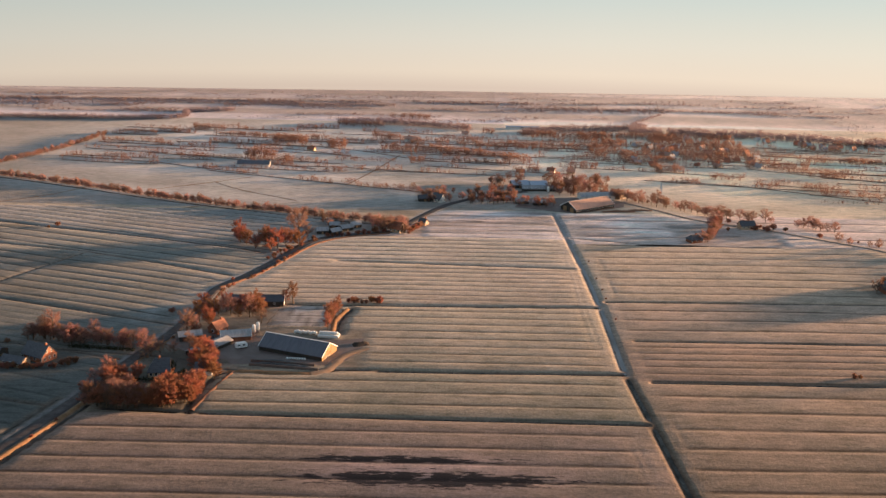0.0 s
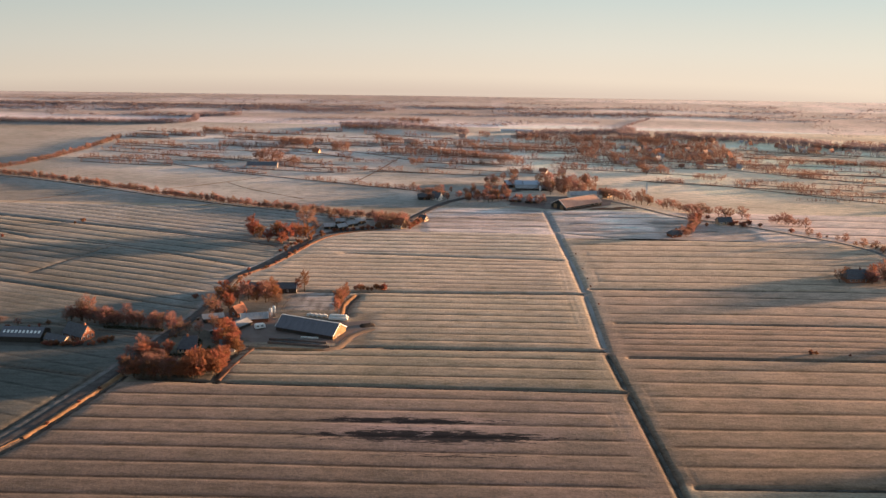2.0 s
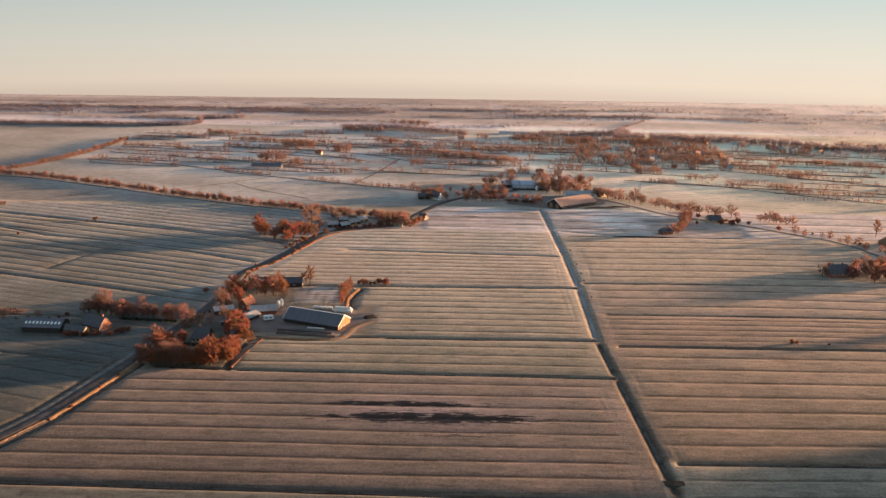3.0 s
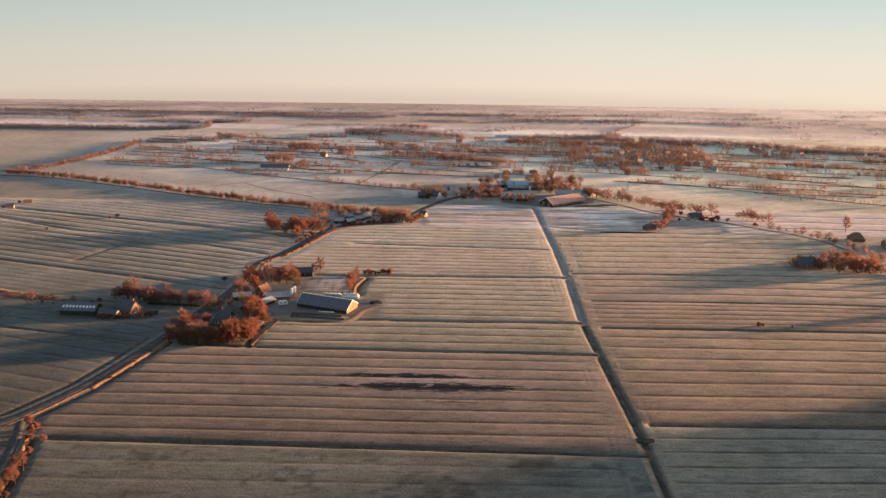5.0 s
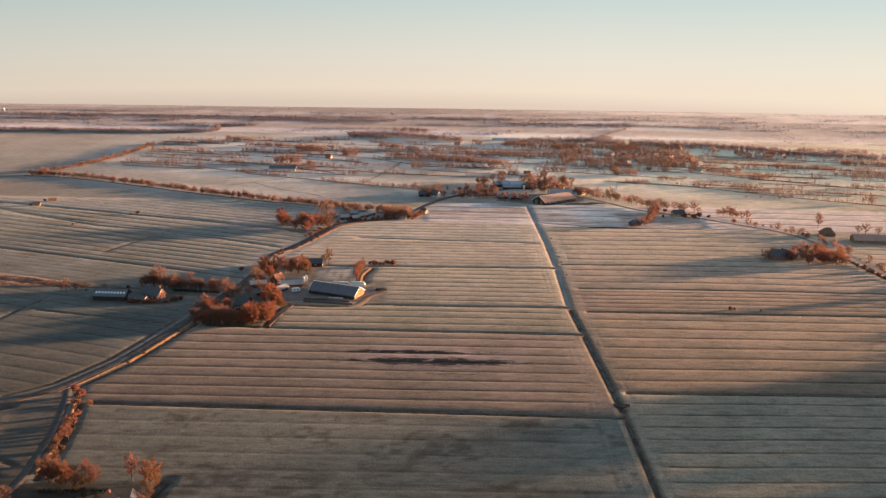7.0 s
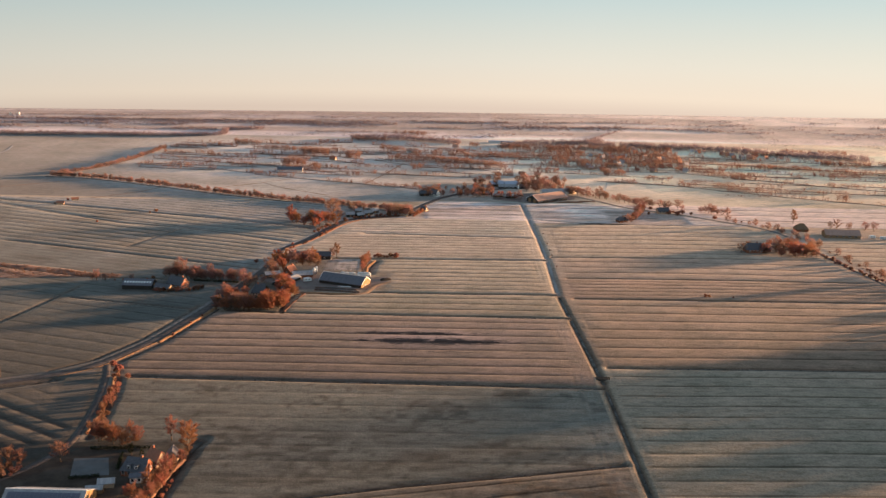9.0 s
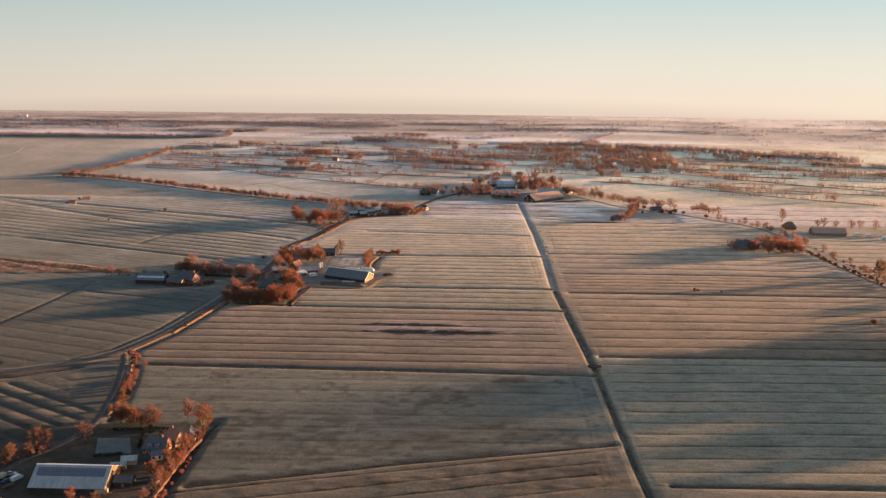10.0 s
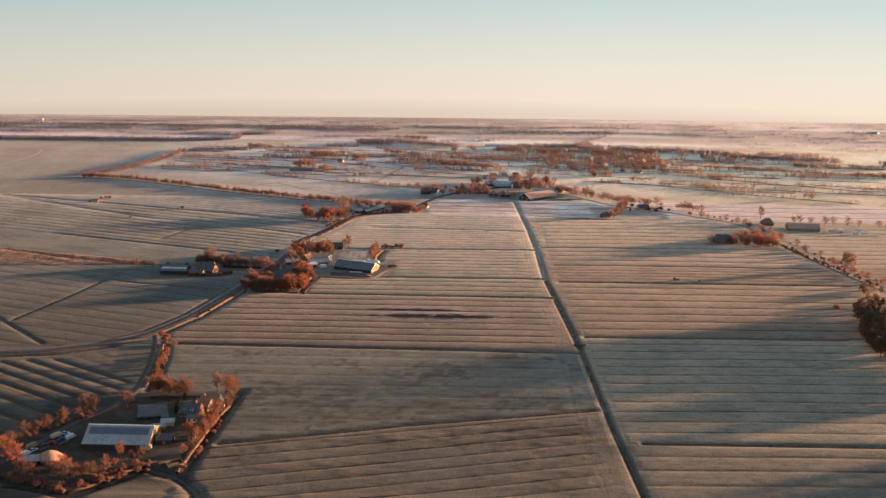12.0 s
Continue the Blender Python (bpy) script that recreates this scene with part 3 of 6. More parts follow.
    # rank tussocks west of the road
    moor = west & (np.abs(y - 415 + 0.107 * (x + 228)) < 4 + 0.16 * np.clip(-228 - x, 0, 130) + 3 * n_mid) & (x < -214)
    h += moor * n_small * 0.7
    col[moor] = np.array((0.36, 0.20, 0.135)) * (0.35 + 1.1 * lattice_noise(x, y, 3.2, 91)[moor][..., None])
    # headland wheel marks beside the long ditch
    d_long = np.abs(x - 79.5)
    for off in (-11, -8, 9.5):
        w = np.clip(1 - np.abs(x - 79.5 - off - (n_big - 0.5) * 5) / 1.3, 0, 1) * (y < 560) * (y > -50) * np.clip(n_mid * 2 - 0.5, 0, 1)
        h -= 0.12 * w
        col *= (1 - 0.16 * w)[..., None]
    edge = np.clip(1 - np.abs(d_long - 6) / 5, 0, 1) * (y < 660) * (y > -300)
    h *= 1 - 0.8 * np.clip(1 - d_long / 16, 0, 1)
    cut *= np.clip((d_long - 5 - 6 * n_mid) / 4, 0, 1)
    col += (edge * 0.02)[..., None]
    # roads run on low flat banks
    for road, half in ((MAIN_ROAD, 5.5), (FARM_LANE, 4.0), (EAST_ROAD, 4.5)):
        d, side = line_distance(x, y, road)
        k = np.clip((half + 6 - d) / 6, 0, 1)
        h, cut = h * (1 - k), cut * (1 - k)
        v_ = np.clip(1 - np.abs(d - 3.9) / 1.4, 0, 1)[..., None]
        white = (side < 0)[..., None]
        col = col * (1 - v_ * 0.8) + v_ * 0.8 * np.where(white, (0.42, 0.41, 0.41), (0.20, 0.155, 0.11))
    wet_ = np.zeros(x.shape)
    for pts, half, depth in DITCHES + DRAINS:
        d, side = line_distance(x, y, pts)
        k = np.clip(1.35 - d / (half * 1.5), 0, 1)
        h = h * np.clip(d / 5 - 0.2, 0, 1) - depth * np.clip(k * 1.3, 0, 1)
        bank = np.clip(1.4 - d / (half * (2.0 if (half, depth) in ((1.0, 0.7), (1.25, 0.6)) else 1.25)), 0, 1)[..., None] * 0.85
        col = col * (1 - bank) + bank * np.array((0.26, 0.25, 0.24) if (half, depth) == (1.5, 0.5) else (0.14, 0.09, 0.062)) * (0.7 + 0.6 * n_small[..., None])
        cut = cut * np.clip(d / half - 1.2, 0, 1)
        lip = (np.clip(1 - np.abs(d - half * 2.1) / 1.3, 0, 1) * (0.3 + 0.7 * n_mid))[..., None] * 0.4
        col = col * (1 - lip) + lip * np.array((0.44, 0.33, 0.22))
    # sodden black ground in the middle field
    for cx, cy, lx, ly, s in ((-3, 295.5, 60, 6.2, 0.94), (-14, 309, 50, 3.4, 0.84), (5, 281, 50, 5, 0.42), (-10, 302, 40, 5, 0.36)):
        r = np.hypot((x - cx) / lx, (y - cy) / ly)
        wet_ = np.maximum(wet_, s * np.clip(1.35 - r, 0, 1))
    wet_ *= np.clip(0.45 + 1.5 * lattice_noise(x * 0.5, y, 1.9, 62), 0, 1)
    pale = np.clip(1 - np.hypot((x + 4) / 60, (y - 300) / 20), 0, 1)[..., None]
    col = col * (1 - 0.75 * pale) + 0.75 * pale * np.array((0.54, 0.44, 0.43)) * (0.75 + 0.5 * lattice_noise(x * 0.3, y, 4, 61)[..., None])
    # farmyards and gardens lie level
    for x0, x1, y0, y1, dark in FLATS:
        k = np.clip(1 - np.maximum(np.maximum(x0 - x, x - x1), np.maximum(y0 - y, y - y1)) / 5, 0, 1)
        h, cut = np.where(h > -0.02, h * (1 - k), h), cut * (1 - k)
        k = (k * dark * (0.6 + 0.6 * n_small))[..., None].clip(0, 1)
        col = col * (1 - k) + k * np.array((0.092, 0.088, 0.072))
    # brighter out to the far fields: haze put into the ground colour
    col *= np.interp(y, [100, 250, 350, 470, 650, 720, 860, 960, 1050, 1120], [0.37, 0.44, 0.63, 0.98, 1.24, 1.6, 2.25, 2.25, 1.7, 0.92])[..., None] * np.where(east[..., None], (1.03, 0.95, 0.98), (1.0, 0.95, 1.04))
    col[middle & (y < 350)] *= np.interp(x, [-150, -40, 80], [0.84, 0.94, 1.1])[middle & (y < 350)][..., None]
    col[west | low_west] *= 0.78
    return h, np.clip(col, 0.01, 0.85), wet_, strip, cut


def steps(*spans):
    """Grid lines: (from, to, step) after one another."""
    out = []
    for a, b_, s in spans:
        out += list(np.arange(a, b_ - 1e-6, s))
    return np.array(out + [spans[-1][1]])


def build_ground():
    xs = steps((-1100, -480, 20), (-480, -300, 4.5), (-300, -90, 1.7), (-90, 66, 2.4), (66, 94, 0.9), (94, 300, 2.2), (300, 480, 5), (480, 1200, 20))
    ys = steps((-1000, -40, 20), (-40, 10, 4), (10, 240, 1.4), (240, 620, 0.95), (620, 700, 1.8), (700, 950, 4), (950, 1350, 6))
    x, y = np.meshgrid(xs, ys)
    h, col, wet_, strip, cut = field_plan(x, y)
    y = np.where(y > 1200, 1200 + (y - 1200) * (far_rim(x) - 1200) / 150, y)
    ny, nx = x.shape
    me = bpy.data.meshes.new("ground")
    me.vertices.add(nx * ny)
    me.vertices.foreach_set("co", np.stack([x, y, h], -1).ravel().astype(np.float32))
    i = np.arange(ny - 1)[:, None] * nx + np.arange(nx - 1)[None]
    quads = np.stack([i, i + 1, i + nx + 1, i + nx], -1).reshape(-1, 4)
    me.loops.add(quads.size)
    me.loops.foreach_set("vertex_index", quads.ravel().astype(np.int32))
    me.polygons.add(len(quads))
    me.polygons.foreach_set("loop_start", np.arange(0, quads.size, 4, dtype=np.int32))
    me.polygons.foreach_set("use_smooth", np.ones(len(quads), dtype=bool))
    me.update(calc_edges=True)
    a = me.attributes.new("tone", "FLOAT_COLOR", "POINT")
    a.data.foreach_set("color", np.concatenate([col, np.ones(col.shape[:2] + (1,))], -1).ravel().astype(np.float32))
    for name, values in (("wet", wet_), ("strip", strip), ("furrow", cut)):
        a = me.attributes.new(name, "FLOAT", "POINT")
        a.data.foreach_set("value", values.ravel().astype(np.float32))
    me.materials.append(GROUND)
    return tagged(new("ground", me), "flat frosted pasture land in ridged strips between dark ditches", "ground", kind="structure")


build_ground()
ribbon("road", smooth_path(MAIN_ROAD, 3), [(-2.75, -0.25), (-2.65, 0.06), (-0.9, 0.14), (0.9, 0.14), (2.65, 0.06), (2.75, -0.25)], ASPHALT, "narrow winding grey asphalt country road with frosted edges", "road", 0.06)
ribbon("road", smooth_path(FARM_LANE, 3), [(-1.8, -0.25), (-1.7, 0.055), (0, 0.12), (1.7, 0.055), (1.8, -0.25)], ASPHALT, "narrow asphalt lane that leads to the nearest farm", "road", 0.06)
ribbon("road", smooth_path(EAST_ROAD, 4), [(-2.2, -0.25), (-2.1, 0.05), (0, 0.11), (2.1, 0.05), (2.2, -0.25)], TRACK, "straight pale country road lined with low bushes", "road", 0.06)
for i, (pts, half, depth) in enumerate(DITCHES):
    frozen = i == 2
    ribbon("ditch_water", smooth_path(pts, 5), [(-half * 0.62, -depth * 0.62), (0, -depth * 0.62 + 0.01), (half * 0.62, -depth * 0.62)], ICE if frozen else WATER, "thin grey ice along the long straight ditch" if frozen else "dark still water in a field ditch", "water", half * 0.12, i)

for pts, wide, high, label in (([(-94.2, 345), (-91, 362), (-86, 383)], 1.1, 0.3, "rusty reed bank beside the wood"), ([(-126, 88), (-131, 85), (-138, 77), (-153, 62), (-166, 66)], 1.1, 0.35, "rusty reed bank along the farm moat"), ([(-106.5, 150), (-109.8, 131), (-113, 98), (-114.5, 78)], 0.9, 0.3, "rusty reed bank beside the garden moat"), (beside(ROADSIDE[3:6], 4.3), 1.3, 0.4, "sunlit strip of dry yellow reeds beside the road"), (beside(ROADSIDE[1:4], 3.6), 0.6, 0.2, "sunlit strip of dry reeds beside the road bend"), (beside(ROADSIDE[5:], 3.4), 0.5, 0.2, "strip of dry reeds along the road"), (beside([(-167, 238), (-162, 212), (-159.5, 188), (-159, 172)], -3.6), 0.8, 0.35, "sunlit strip of dry reeds beside the farm lane"), ([(-50.5, 430), (-50.5, 447), (-46.5, 463)], 1.5, 0.5, "yellow grass bank beside the paddock ditch"), ([(-116, 492), (-102, 513), (-91, 541), (-84, 562), (-75, 581), (-62, 594), (-34, 607)], 1.3, 0.6, "rusty grass bank at the road bend")):
    ribbon("reed_bank", smooth_path(pts, 1.6), [(-wide, -0.3), (-wide * 0.6, high * 0.7), (0, high), (wide * 0.6, high * 0.75), (wide, -0.3)], RED_REED if "rusty" in label else REED, label, "reeds", 0.35, int(wide * 100))


# ---- trees ----
def cloud_mesh(name, centres, radii, rng, count, size, material, flat=0.8, sliver=0.0):
    """Many small leaf clumps (bent pairs of triangles) or twigs scattered in ellipsoids."""
    n = len(centres)
    weights = np.prod(radii, 1) ** 0.8
    pick = rng.choice(n, count, p=weights / weights.sum())
    d = rng.normal(size=(count, 3))
    d /= np.linalg.norm(d, axis=1)[:, None]
    r = rng.rand(count, 1) ** 0.5 * (0.82 + 0.22 * rng.exponential(1.0, (count, 1)).clip(0, 3))
    p = centres[pick] + d * r * radii[pick]
    a = rng.normal(size=(count, 3))
    a /= np.linalg.norm(a, axis=1)[:, None]
    if sliver:
        a = d * 0.6 + a * 0.4 + np.array((0, 0, 0.75))
        a /= np.linalg.norm(a, axis=1)[:, None]
    b_ = np.cross(a, rng.normal(size=(count, 3)))
    b_ /= np.linalg.norm(b_, axis=1)[:, None]
    c = np.cross(a, b_)
    s = size * (0.6 + 0.8 * rng.rand(count, 1))
    if sliver:
        v = np.stack([p - b_ * s * sliver, p + b_ * s * sliver, p + a * s * 2.2 + c * s * 0.1], 1)
        faces = np.arange(count * 3).reshape(-1, 3)
    else:
        v = np.stack([p - a * s, p + b_ * s * flat, p + a * s * 0.9 + c * s * 0.3, p - b_ * s * flat + c * s * 0.25], 1)
        faces = np.arange(count * 4).reshape(-1, 4)
    return raw_mesh(name, v.reshape(-1, 3), faces, material)


def raw_mesh(name, verts, faces, material):
    me = bpy.data.meshes.new(name)
    k = faces.shape[1]
    me.vertices.add(len(verts))
    me.vertices.foreach_set("co", verts.ravel().astype(np.float32))
    me.loops.add(faces.size)
    me.loops.foreach_set("vertex_index", faces.ravel().astype(np.int32))
    me.polygons.add(len(faces))
    me.polygons.foreach_set("loop_start", np.arange(0, faces.size, k, dtype=np.int32))
    me.update(calc_edges=True)
    me.materials.append(material)
    return me


def twig_mesh(name, segments, rng, count, length, width, material):
    """Fine twigs along the outer branches, fanned outwards and up: slim triangles."""
    p0, p1 = np.array([q[0] for q in segments]), np.array([q[1] for q in segments])
    run = np.linalg.norm(p1 - p0, axis=1)
    pick = rng.choice(len(run), count, p=run / run.sum())
    along = rng.rand(count, 1) ** 0.75 * 1.08
    p = p0[pick] + (p1 - p0)[pick] * along + rng.normal(size=(count, 3)) * length * 0.22
    d = (p1 - p0)[pick] / run[pick][:, None] * 0.75 + rng.normal(size=(count, 3)) * 0.55 + np.array((0, 0, 0.3))
    d /= np.linalg.norm(d, axis=1)[:, None]
    side = np.cross(d, rng.normal(size=(count, 3)))
    side /= np.linalg.norm(side, axis=1)[:, None]
    s = length * (0.5 + rng.rand(count, 1))
    p[:, 2] = np.maximum(p[:, 2], 0.05)
    v = np.stack([p - side * width, p + side * width, p + d * s], 1)
    return raw_mesh(name, v.reshape(-1, 3), np.arange(count * 3).reshape(-1, 3), material)


def make_tree(kind, height, spread, seed, material, label, category="tree", leaves=900, leaf=0.34, bare=0.06, trunk_share=0.3):
    """A tapered trunk, limbs that fan out to an uneven round crown, branches off each limb, and fine twigs."""
    rng, pr = np.random.RandomState(seed), random.Random(seed)
    tree = thing(kind, 0, 0, 0, 0, label, category)
    bm = bmesh.new()
    r0 = height * 0.019 + 0.06
    low = height * trunk_share
    mid, tall = (low + height) * 0.5, (height - low) * 0.5
    trunk = [Vector((0, 0, -0.3))]
    for k in range(1, 5):
        trunk.append(Vector((pr.uniform(-0.03, 0.03) * height, pr.uniform(-0.03, 0.03) * height, height * 0.2 * k)))
    for k in range(4):
        tube(bm, trunk[k], trunk[k + 1], r0 * (1 - k * 0.21), r0 * (1 - (k + 1) * 0.21), 6)
    segments = [(tuple(trunk[3]), tuple(trunk[4] + Vector((0, 0, height * 0.14))))]
    n = 13
    for k in range(n):
        up = -0.55 + 1.5 * (k + 0.5) / n
        ang = k * 2.4 + pr.uniform(-0.4, 0.4)
        ring = math.sqrt(max(0.0, 1 - min(abs(up), 1) ** 2))
        far = pr.uniform(0.72, 1.08)
        tip = Vector((math.cos(ang) * ring * spread * far, math.sin(ang) * ring * spread * far, mid + tall * up * far))
        base_z = min(max(tip.z - spread * pr.uniform(0.5, 0.9), height * 0.06), height * 0.62)
        j = min(3, int(max(base_z, 0) / (height * 0.2)))
        base = trunk[j].lerp(trunk[j + 1], max(0.0, min(1.0, base_z / (height * 0.2) - j)))
        elbow = base.lerp(tip, 0.5) + Vector((0, 0, height * 0.03))
        tube(bm, base, elbow, r0 * 0.42, r0 * 0.26, 4)
        tube(bm, elbow, tip, r0 * 0.26, r0 * 0.08, 3)
        segments.append((tuple(elbow), tuple(tip)))
        for m in range(4):
            start = base.lerp(tip, 0.35 + 0.15 * m)
            end = start.lerp(tip, 0.6) + Vector((pr.uniform(-1, 1) * spread * 0.34, pr.uniform(-1, 1) * spread * 0.34, tall * pr.uniform(-0.05, 0.26)))
            if m < 2:
                tube(bm, start, end, r0 * 0.16, r0 * 0.05, 3)
            segments.append((tuple(start), tuple(end)))
    part("trunk", bm, BARK, tree, "grey-brown trunk with spreading limbs", smooth=True)
    crown = new("crown", twig_mesh("crown", segments, rng, leaves, leaf * 2.6, leaf * bare * 2.0, material))
    crown.parent = tree
    return tree


def make_shrub(kind, height, spread, seed, material, label, count=420, leaf=0.28, bare=0.0):
    rng, pr = np.random.RandomState(seed), random.Random(seed)
    shrub = thing(kind, 0, 0, 0, 0, label, "bush")
    bm = bmesh.new()
    tips = []
    for k in range(6):
        a = pr.uniform(0, math.tau)
        tip = Vector((math.cos(a) * spread * pr.uniform(0.2, 0.6), math.sin(a) * spread * pr.uniform(0.2, 0.6), height * pr.uniform(0.45, 0.8)))
        tube(bm, (0, 0, -0.2), tip, 0.07, 0.02, 4)
        tips.append(tip)
    part("stem", bm, BARK, shrub)
    centres = np.array([tuple(e) for e in tips] + [(0, 0, height * 0.35)])
    radii = np.array([(spread * 0.45, spread * 0.45, height * 0.3)] * len(centres))
    centres[:, 2] = np.maximum(centres[:, 2], radii[:, 2] * 0.9)
    crown = new("crown", cloud_mesh("crown", centres, radii, rng, count, leaf * (2 if bare else 1), material, sliver=bare))
    crown.parent = shrub
    return shrub


OAKS = [make_tree("oak_tree", h, sp, 10 + i, OAK, "oak with a dense crown of withered orange-brown leaves", leaves=n, leaf=0.46, bare=0.085, trunk_share=0.1) for i, (h, sp, n) in enumerate(((13, 5.2, 2300), (11, 4.5, 1900), (9, 4.0, 1500)))]
RUSSETS = [make_tree("russet_tree", h, sp, 20 + i, PALE_OAK, "broad tree with a loose crown of pale russet twigs", leaves=n, leaf=0.46, bare=0.072, trunk_share=0.14) for i, (h, sp, n) in enumerate(((12, 5.0, 1800), (10, 4.4, 1500), (8.5, 3.9, 1200)))]
BARES = [make_tree("bare_tree", h, sp, 30 + i, TWIG, "leafless winter tree with fine reddish-grey twigs", leaves=n, leaf=0.5, bare=0.05, trunk_share=0.2) for i, (h, sp, n) in enumerate(((14, 5.0, 1700), (11, 4.2, 1350), (9, 3.6, 1100)))]
BROWNS = [make_tree("bare_tree", h, sp, 160 + i, BROWN_TWIG, "leafless garden tree with dense brown twigs", leaves=n, leaf=0.48, bare=0.06, trunk_share=0.16) for i, (h, sp, n) in enumerate(((12, 4.6, 1800), (9.5, 3.9, 1450)))]
BIRCHES = [make_tree("birch_tree", h, sp, 50 + i, RUST, "slender birch with thin rusty twigs", leaves=n, leaf=0.44, bare=0.065, trunk_share=0.12) for i, (h, sp, n) in enumerate(((12, 2.7, 1300), (9.5, 2.2, 1000)))]
DARKS = [make_tree("wood_tree", h, sp, 210 + i, DARK_WOOD, "tall dull brown tree in the thick wood at the field edge", leaves=n, leaf=0.7, bare=0.08, trunk_share=0.04) for i, (h, sp, n) in enumerate(((20, 6.0, 1900), (17, 5.4, 1700)))]
SHRUBS = [make_shrub("bush", h, s, 70 + i, RUST, "rust-coloured leafy bush at the field edge", n) for i, (h, s, n) in enumerate(((3.2, 2.4, 500), (2.2, 1.8, 340), (4.4, 2.8, 640)))]
BRAMBLES = [make_shrub("bramble_bush", h, s, 140 + i, TWIG, "dull brown leafless bush at the roadside", n) for i, (h, s, n) in enumerate(((2.8, 2.2, 420), (2.0, 1.7, 300)))]
HEDGE = [make_tree("hedge_tree", h, s, 110 + i, HEDGE_TWIG, "low hedge tree with rusty twigs in a long roadside row", leaves=n, leaf=0.42, bare=0.085, trunk_share=0.03) for i, (h, s, n) in enumerate(((7.0, 3.0, 850), (5.6, 2.7, 700), (7.8, 3.0, 850)))]
CONIFERS = [make_tree("conifer", 9, 2.0, 90, DARKGREEN, "dark green conifer beside the farmhouse", leaves=1100, leaf=0.3, bare=0.12, trunk_share=0.05)]
_used = set()


def plant(stock, x, y, scale=1.0, turn=None, rng=random, z=0.0, group=""):
    src = rng.choice(stock) if isinstance(stock, list) else stock
    turn = rng.uniform(0, 360) if turn is None else turn
    m = pose(x, y, z - 0.05, 0, 0, turn) @ Matrix.Diagonal((scale, scale, scale * rng.uniform(0.9, 1.12), 1))
    if src not in _used:
        _used.add(src)
        src.matrix_basis = m
        ob = src
    else:
        ob = copy_thing(src, Matrix.Identity(4))
        ob.matrix_basis = m
    if group:
        ob["group"] = group
    return ob


def plant_row(stock, pts, gap, scale, seed, jitter=1.0, skip=0.0, group=""):
    rng = random.Random(seed)
    path = smooth_path(pts, 0.5)
    run, due = 0.0, 0.0
    for a, b_ in zip(path, path[1:]):
        run += (b_ - a).length
        if run >= due:
            due = run + gap * rng.uniform(0.6, 1.4)
            if rng.random() >= skip:
                plant(stock, a.x + rng.uniform(-jitter, jitter), a.y + rng.uniform(-jitter, jitter), scale * rng.uniform(0.72, 1.2), rng=rng, group=group)


def plant_patch(stock, x0, x1, y0, y1, count, scale, seed, group="", slant=0.0):
    rng = random.Random(seed)
    for _ in range(count):
        x = rng.uniform(x0, x1)
        plant(stock, x, rng.uniform(y0, y1) + slant * (x - x0), scale * rng.uniform(0.75, 1.2), rng=rng, group=group)


MIX = OAKS + BARES + OAKS
plant_patch(BROWNS + BARES, -136, -114, 345, 354, 20, 0.66, 54, "wood beside the middle farm")
plant_patch(BROWNS + BARES, -140, -124, 354, 372, 15, 0.58, 56, "wood beside the middle farm")
plant_patch(OAKS, -99, -92, 362, 392, 9, 0.62, 57, "wood beside the middle farm")
plant_patch(OAKS, -112, -96, 346, 358, 18, 0.7, 55, "wood beside the middle farm")
# the wood in front of the middle farm, open on its road side
for x0, x1, y0, y1, n, s in ((-131, -96, 346, 352, 30, 0.66), (-134, -121, 352, 374, 13, 0.6), (-107, -96, 352, 371, 14, 0.74), (-107, -94, 384, 406, 14, 0.6), (-112, -100, 404, 412, 4, 0.5)):
    plant_patch(OAKS if x1 > -100 and y0 > 350 else OAKS + BARES, x0, x1, y0, y1, n, s, int(y0 + x1), "wood beside the middle farm")
plant_patch(BARES, -137, -123, 374, 400, 9, 0.55, 52, "wood beside the middle farm")
for x, y in ((-128, 402), (-121.5, 401), (-115.5, 400.5)):
    plant(BARES[2], x, y, 0.66)
plant_patch(MIX, -117, -108, 425, 458, 12, 0.7, 5, "trees round the middle farm")
plant_patch(MIX, -107, -84, 440, 463, 18, 0.7, 6, "trees round the middle farm")
plant_row(BIRCHES, [(-53, 434), (-52, 448), (-50, 462)], 2.6, 0.75, 7, 0.8, group="birch row by the paddock")
plant_row(SHRUBS[::2], [(-46, 472), (-30, 473)], 2.0, 0.95, 8, 1.0)
plant_row(BIRCHES, [(-80, 468), (-72, 469)], 3, 0.8, 9)
# west farm
plant_row(BARES + RUSSETS, [(-184, 414), (-172, 413), (-158, 410)], 1.7, 0.8, 11, 3, group="trees behind the west farm")
plant_row(BARES, [(-160, 411), (-134, 406)], 2.0, 0.62, 12, 2.5, group="trees behind the west farm")
plant_row(BARES + SHRUBS, [(-230, 402), (-205, 404), (-186, 410)], 5, 0.5, 13, 1.5)
plant_row(SHRUBS, [(-184, 382), (-174, 382), (-160, 384), (-154, 390)], 1.6, 0.8, 14, 1.2)
# hedge of the far west side
plant_row(HEDGE, [(-392, 764), (-345, 755), (-267, 722), (-195, 688), (-130, 663), (-69, 641), (-24, 632)], 1.55, 0.66, 15, 2.2, group="long roadside hedge")
plant_row(HEDGE, [(-388, 772), (-366, 803), (-342, 864), (-326, 950)], 1.8, 0.6, 16, 1.8, group="long roadside hedge")
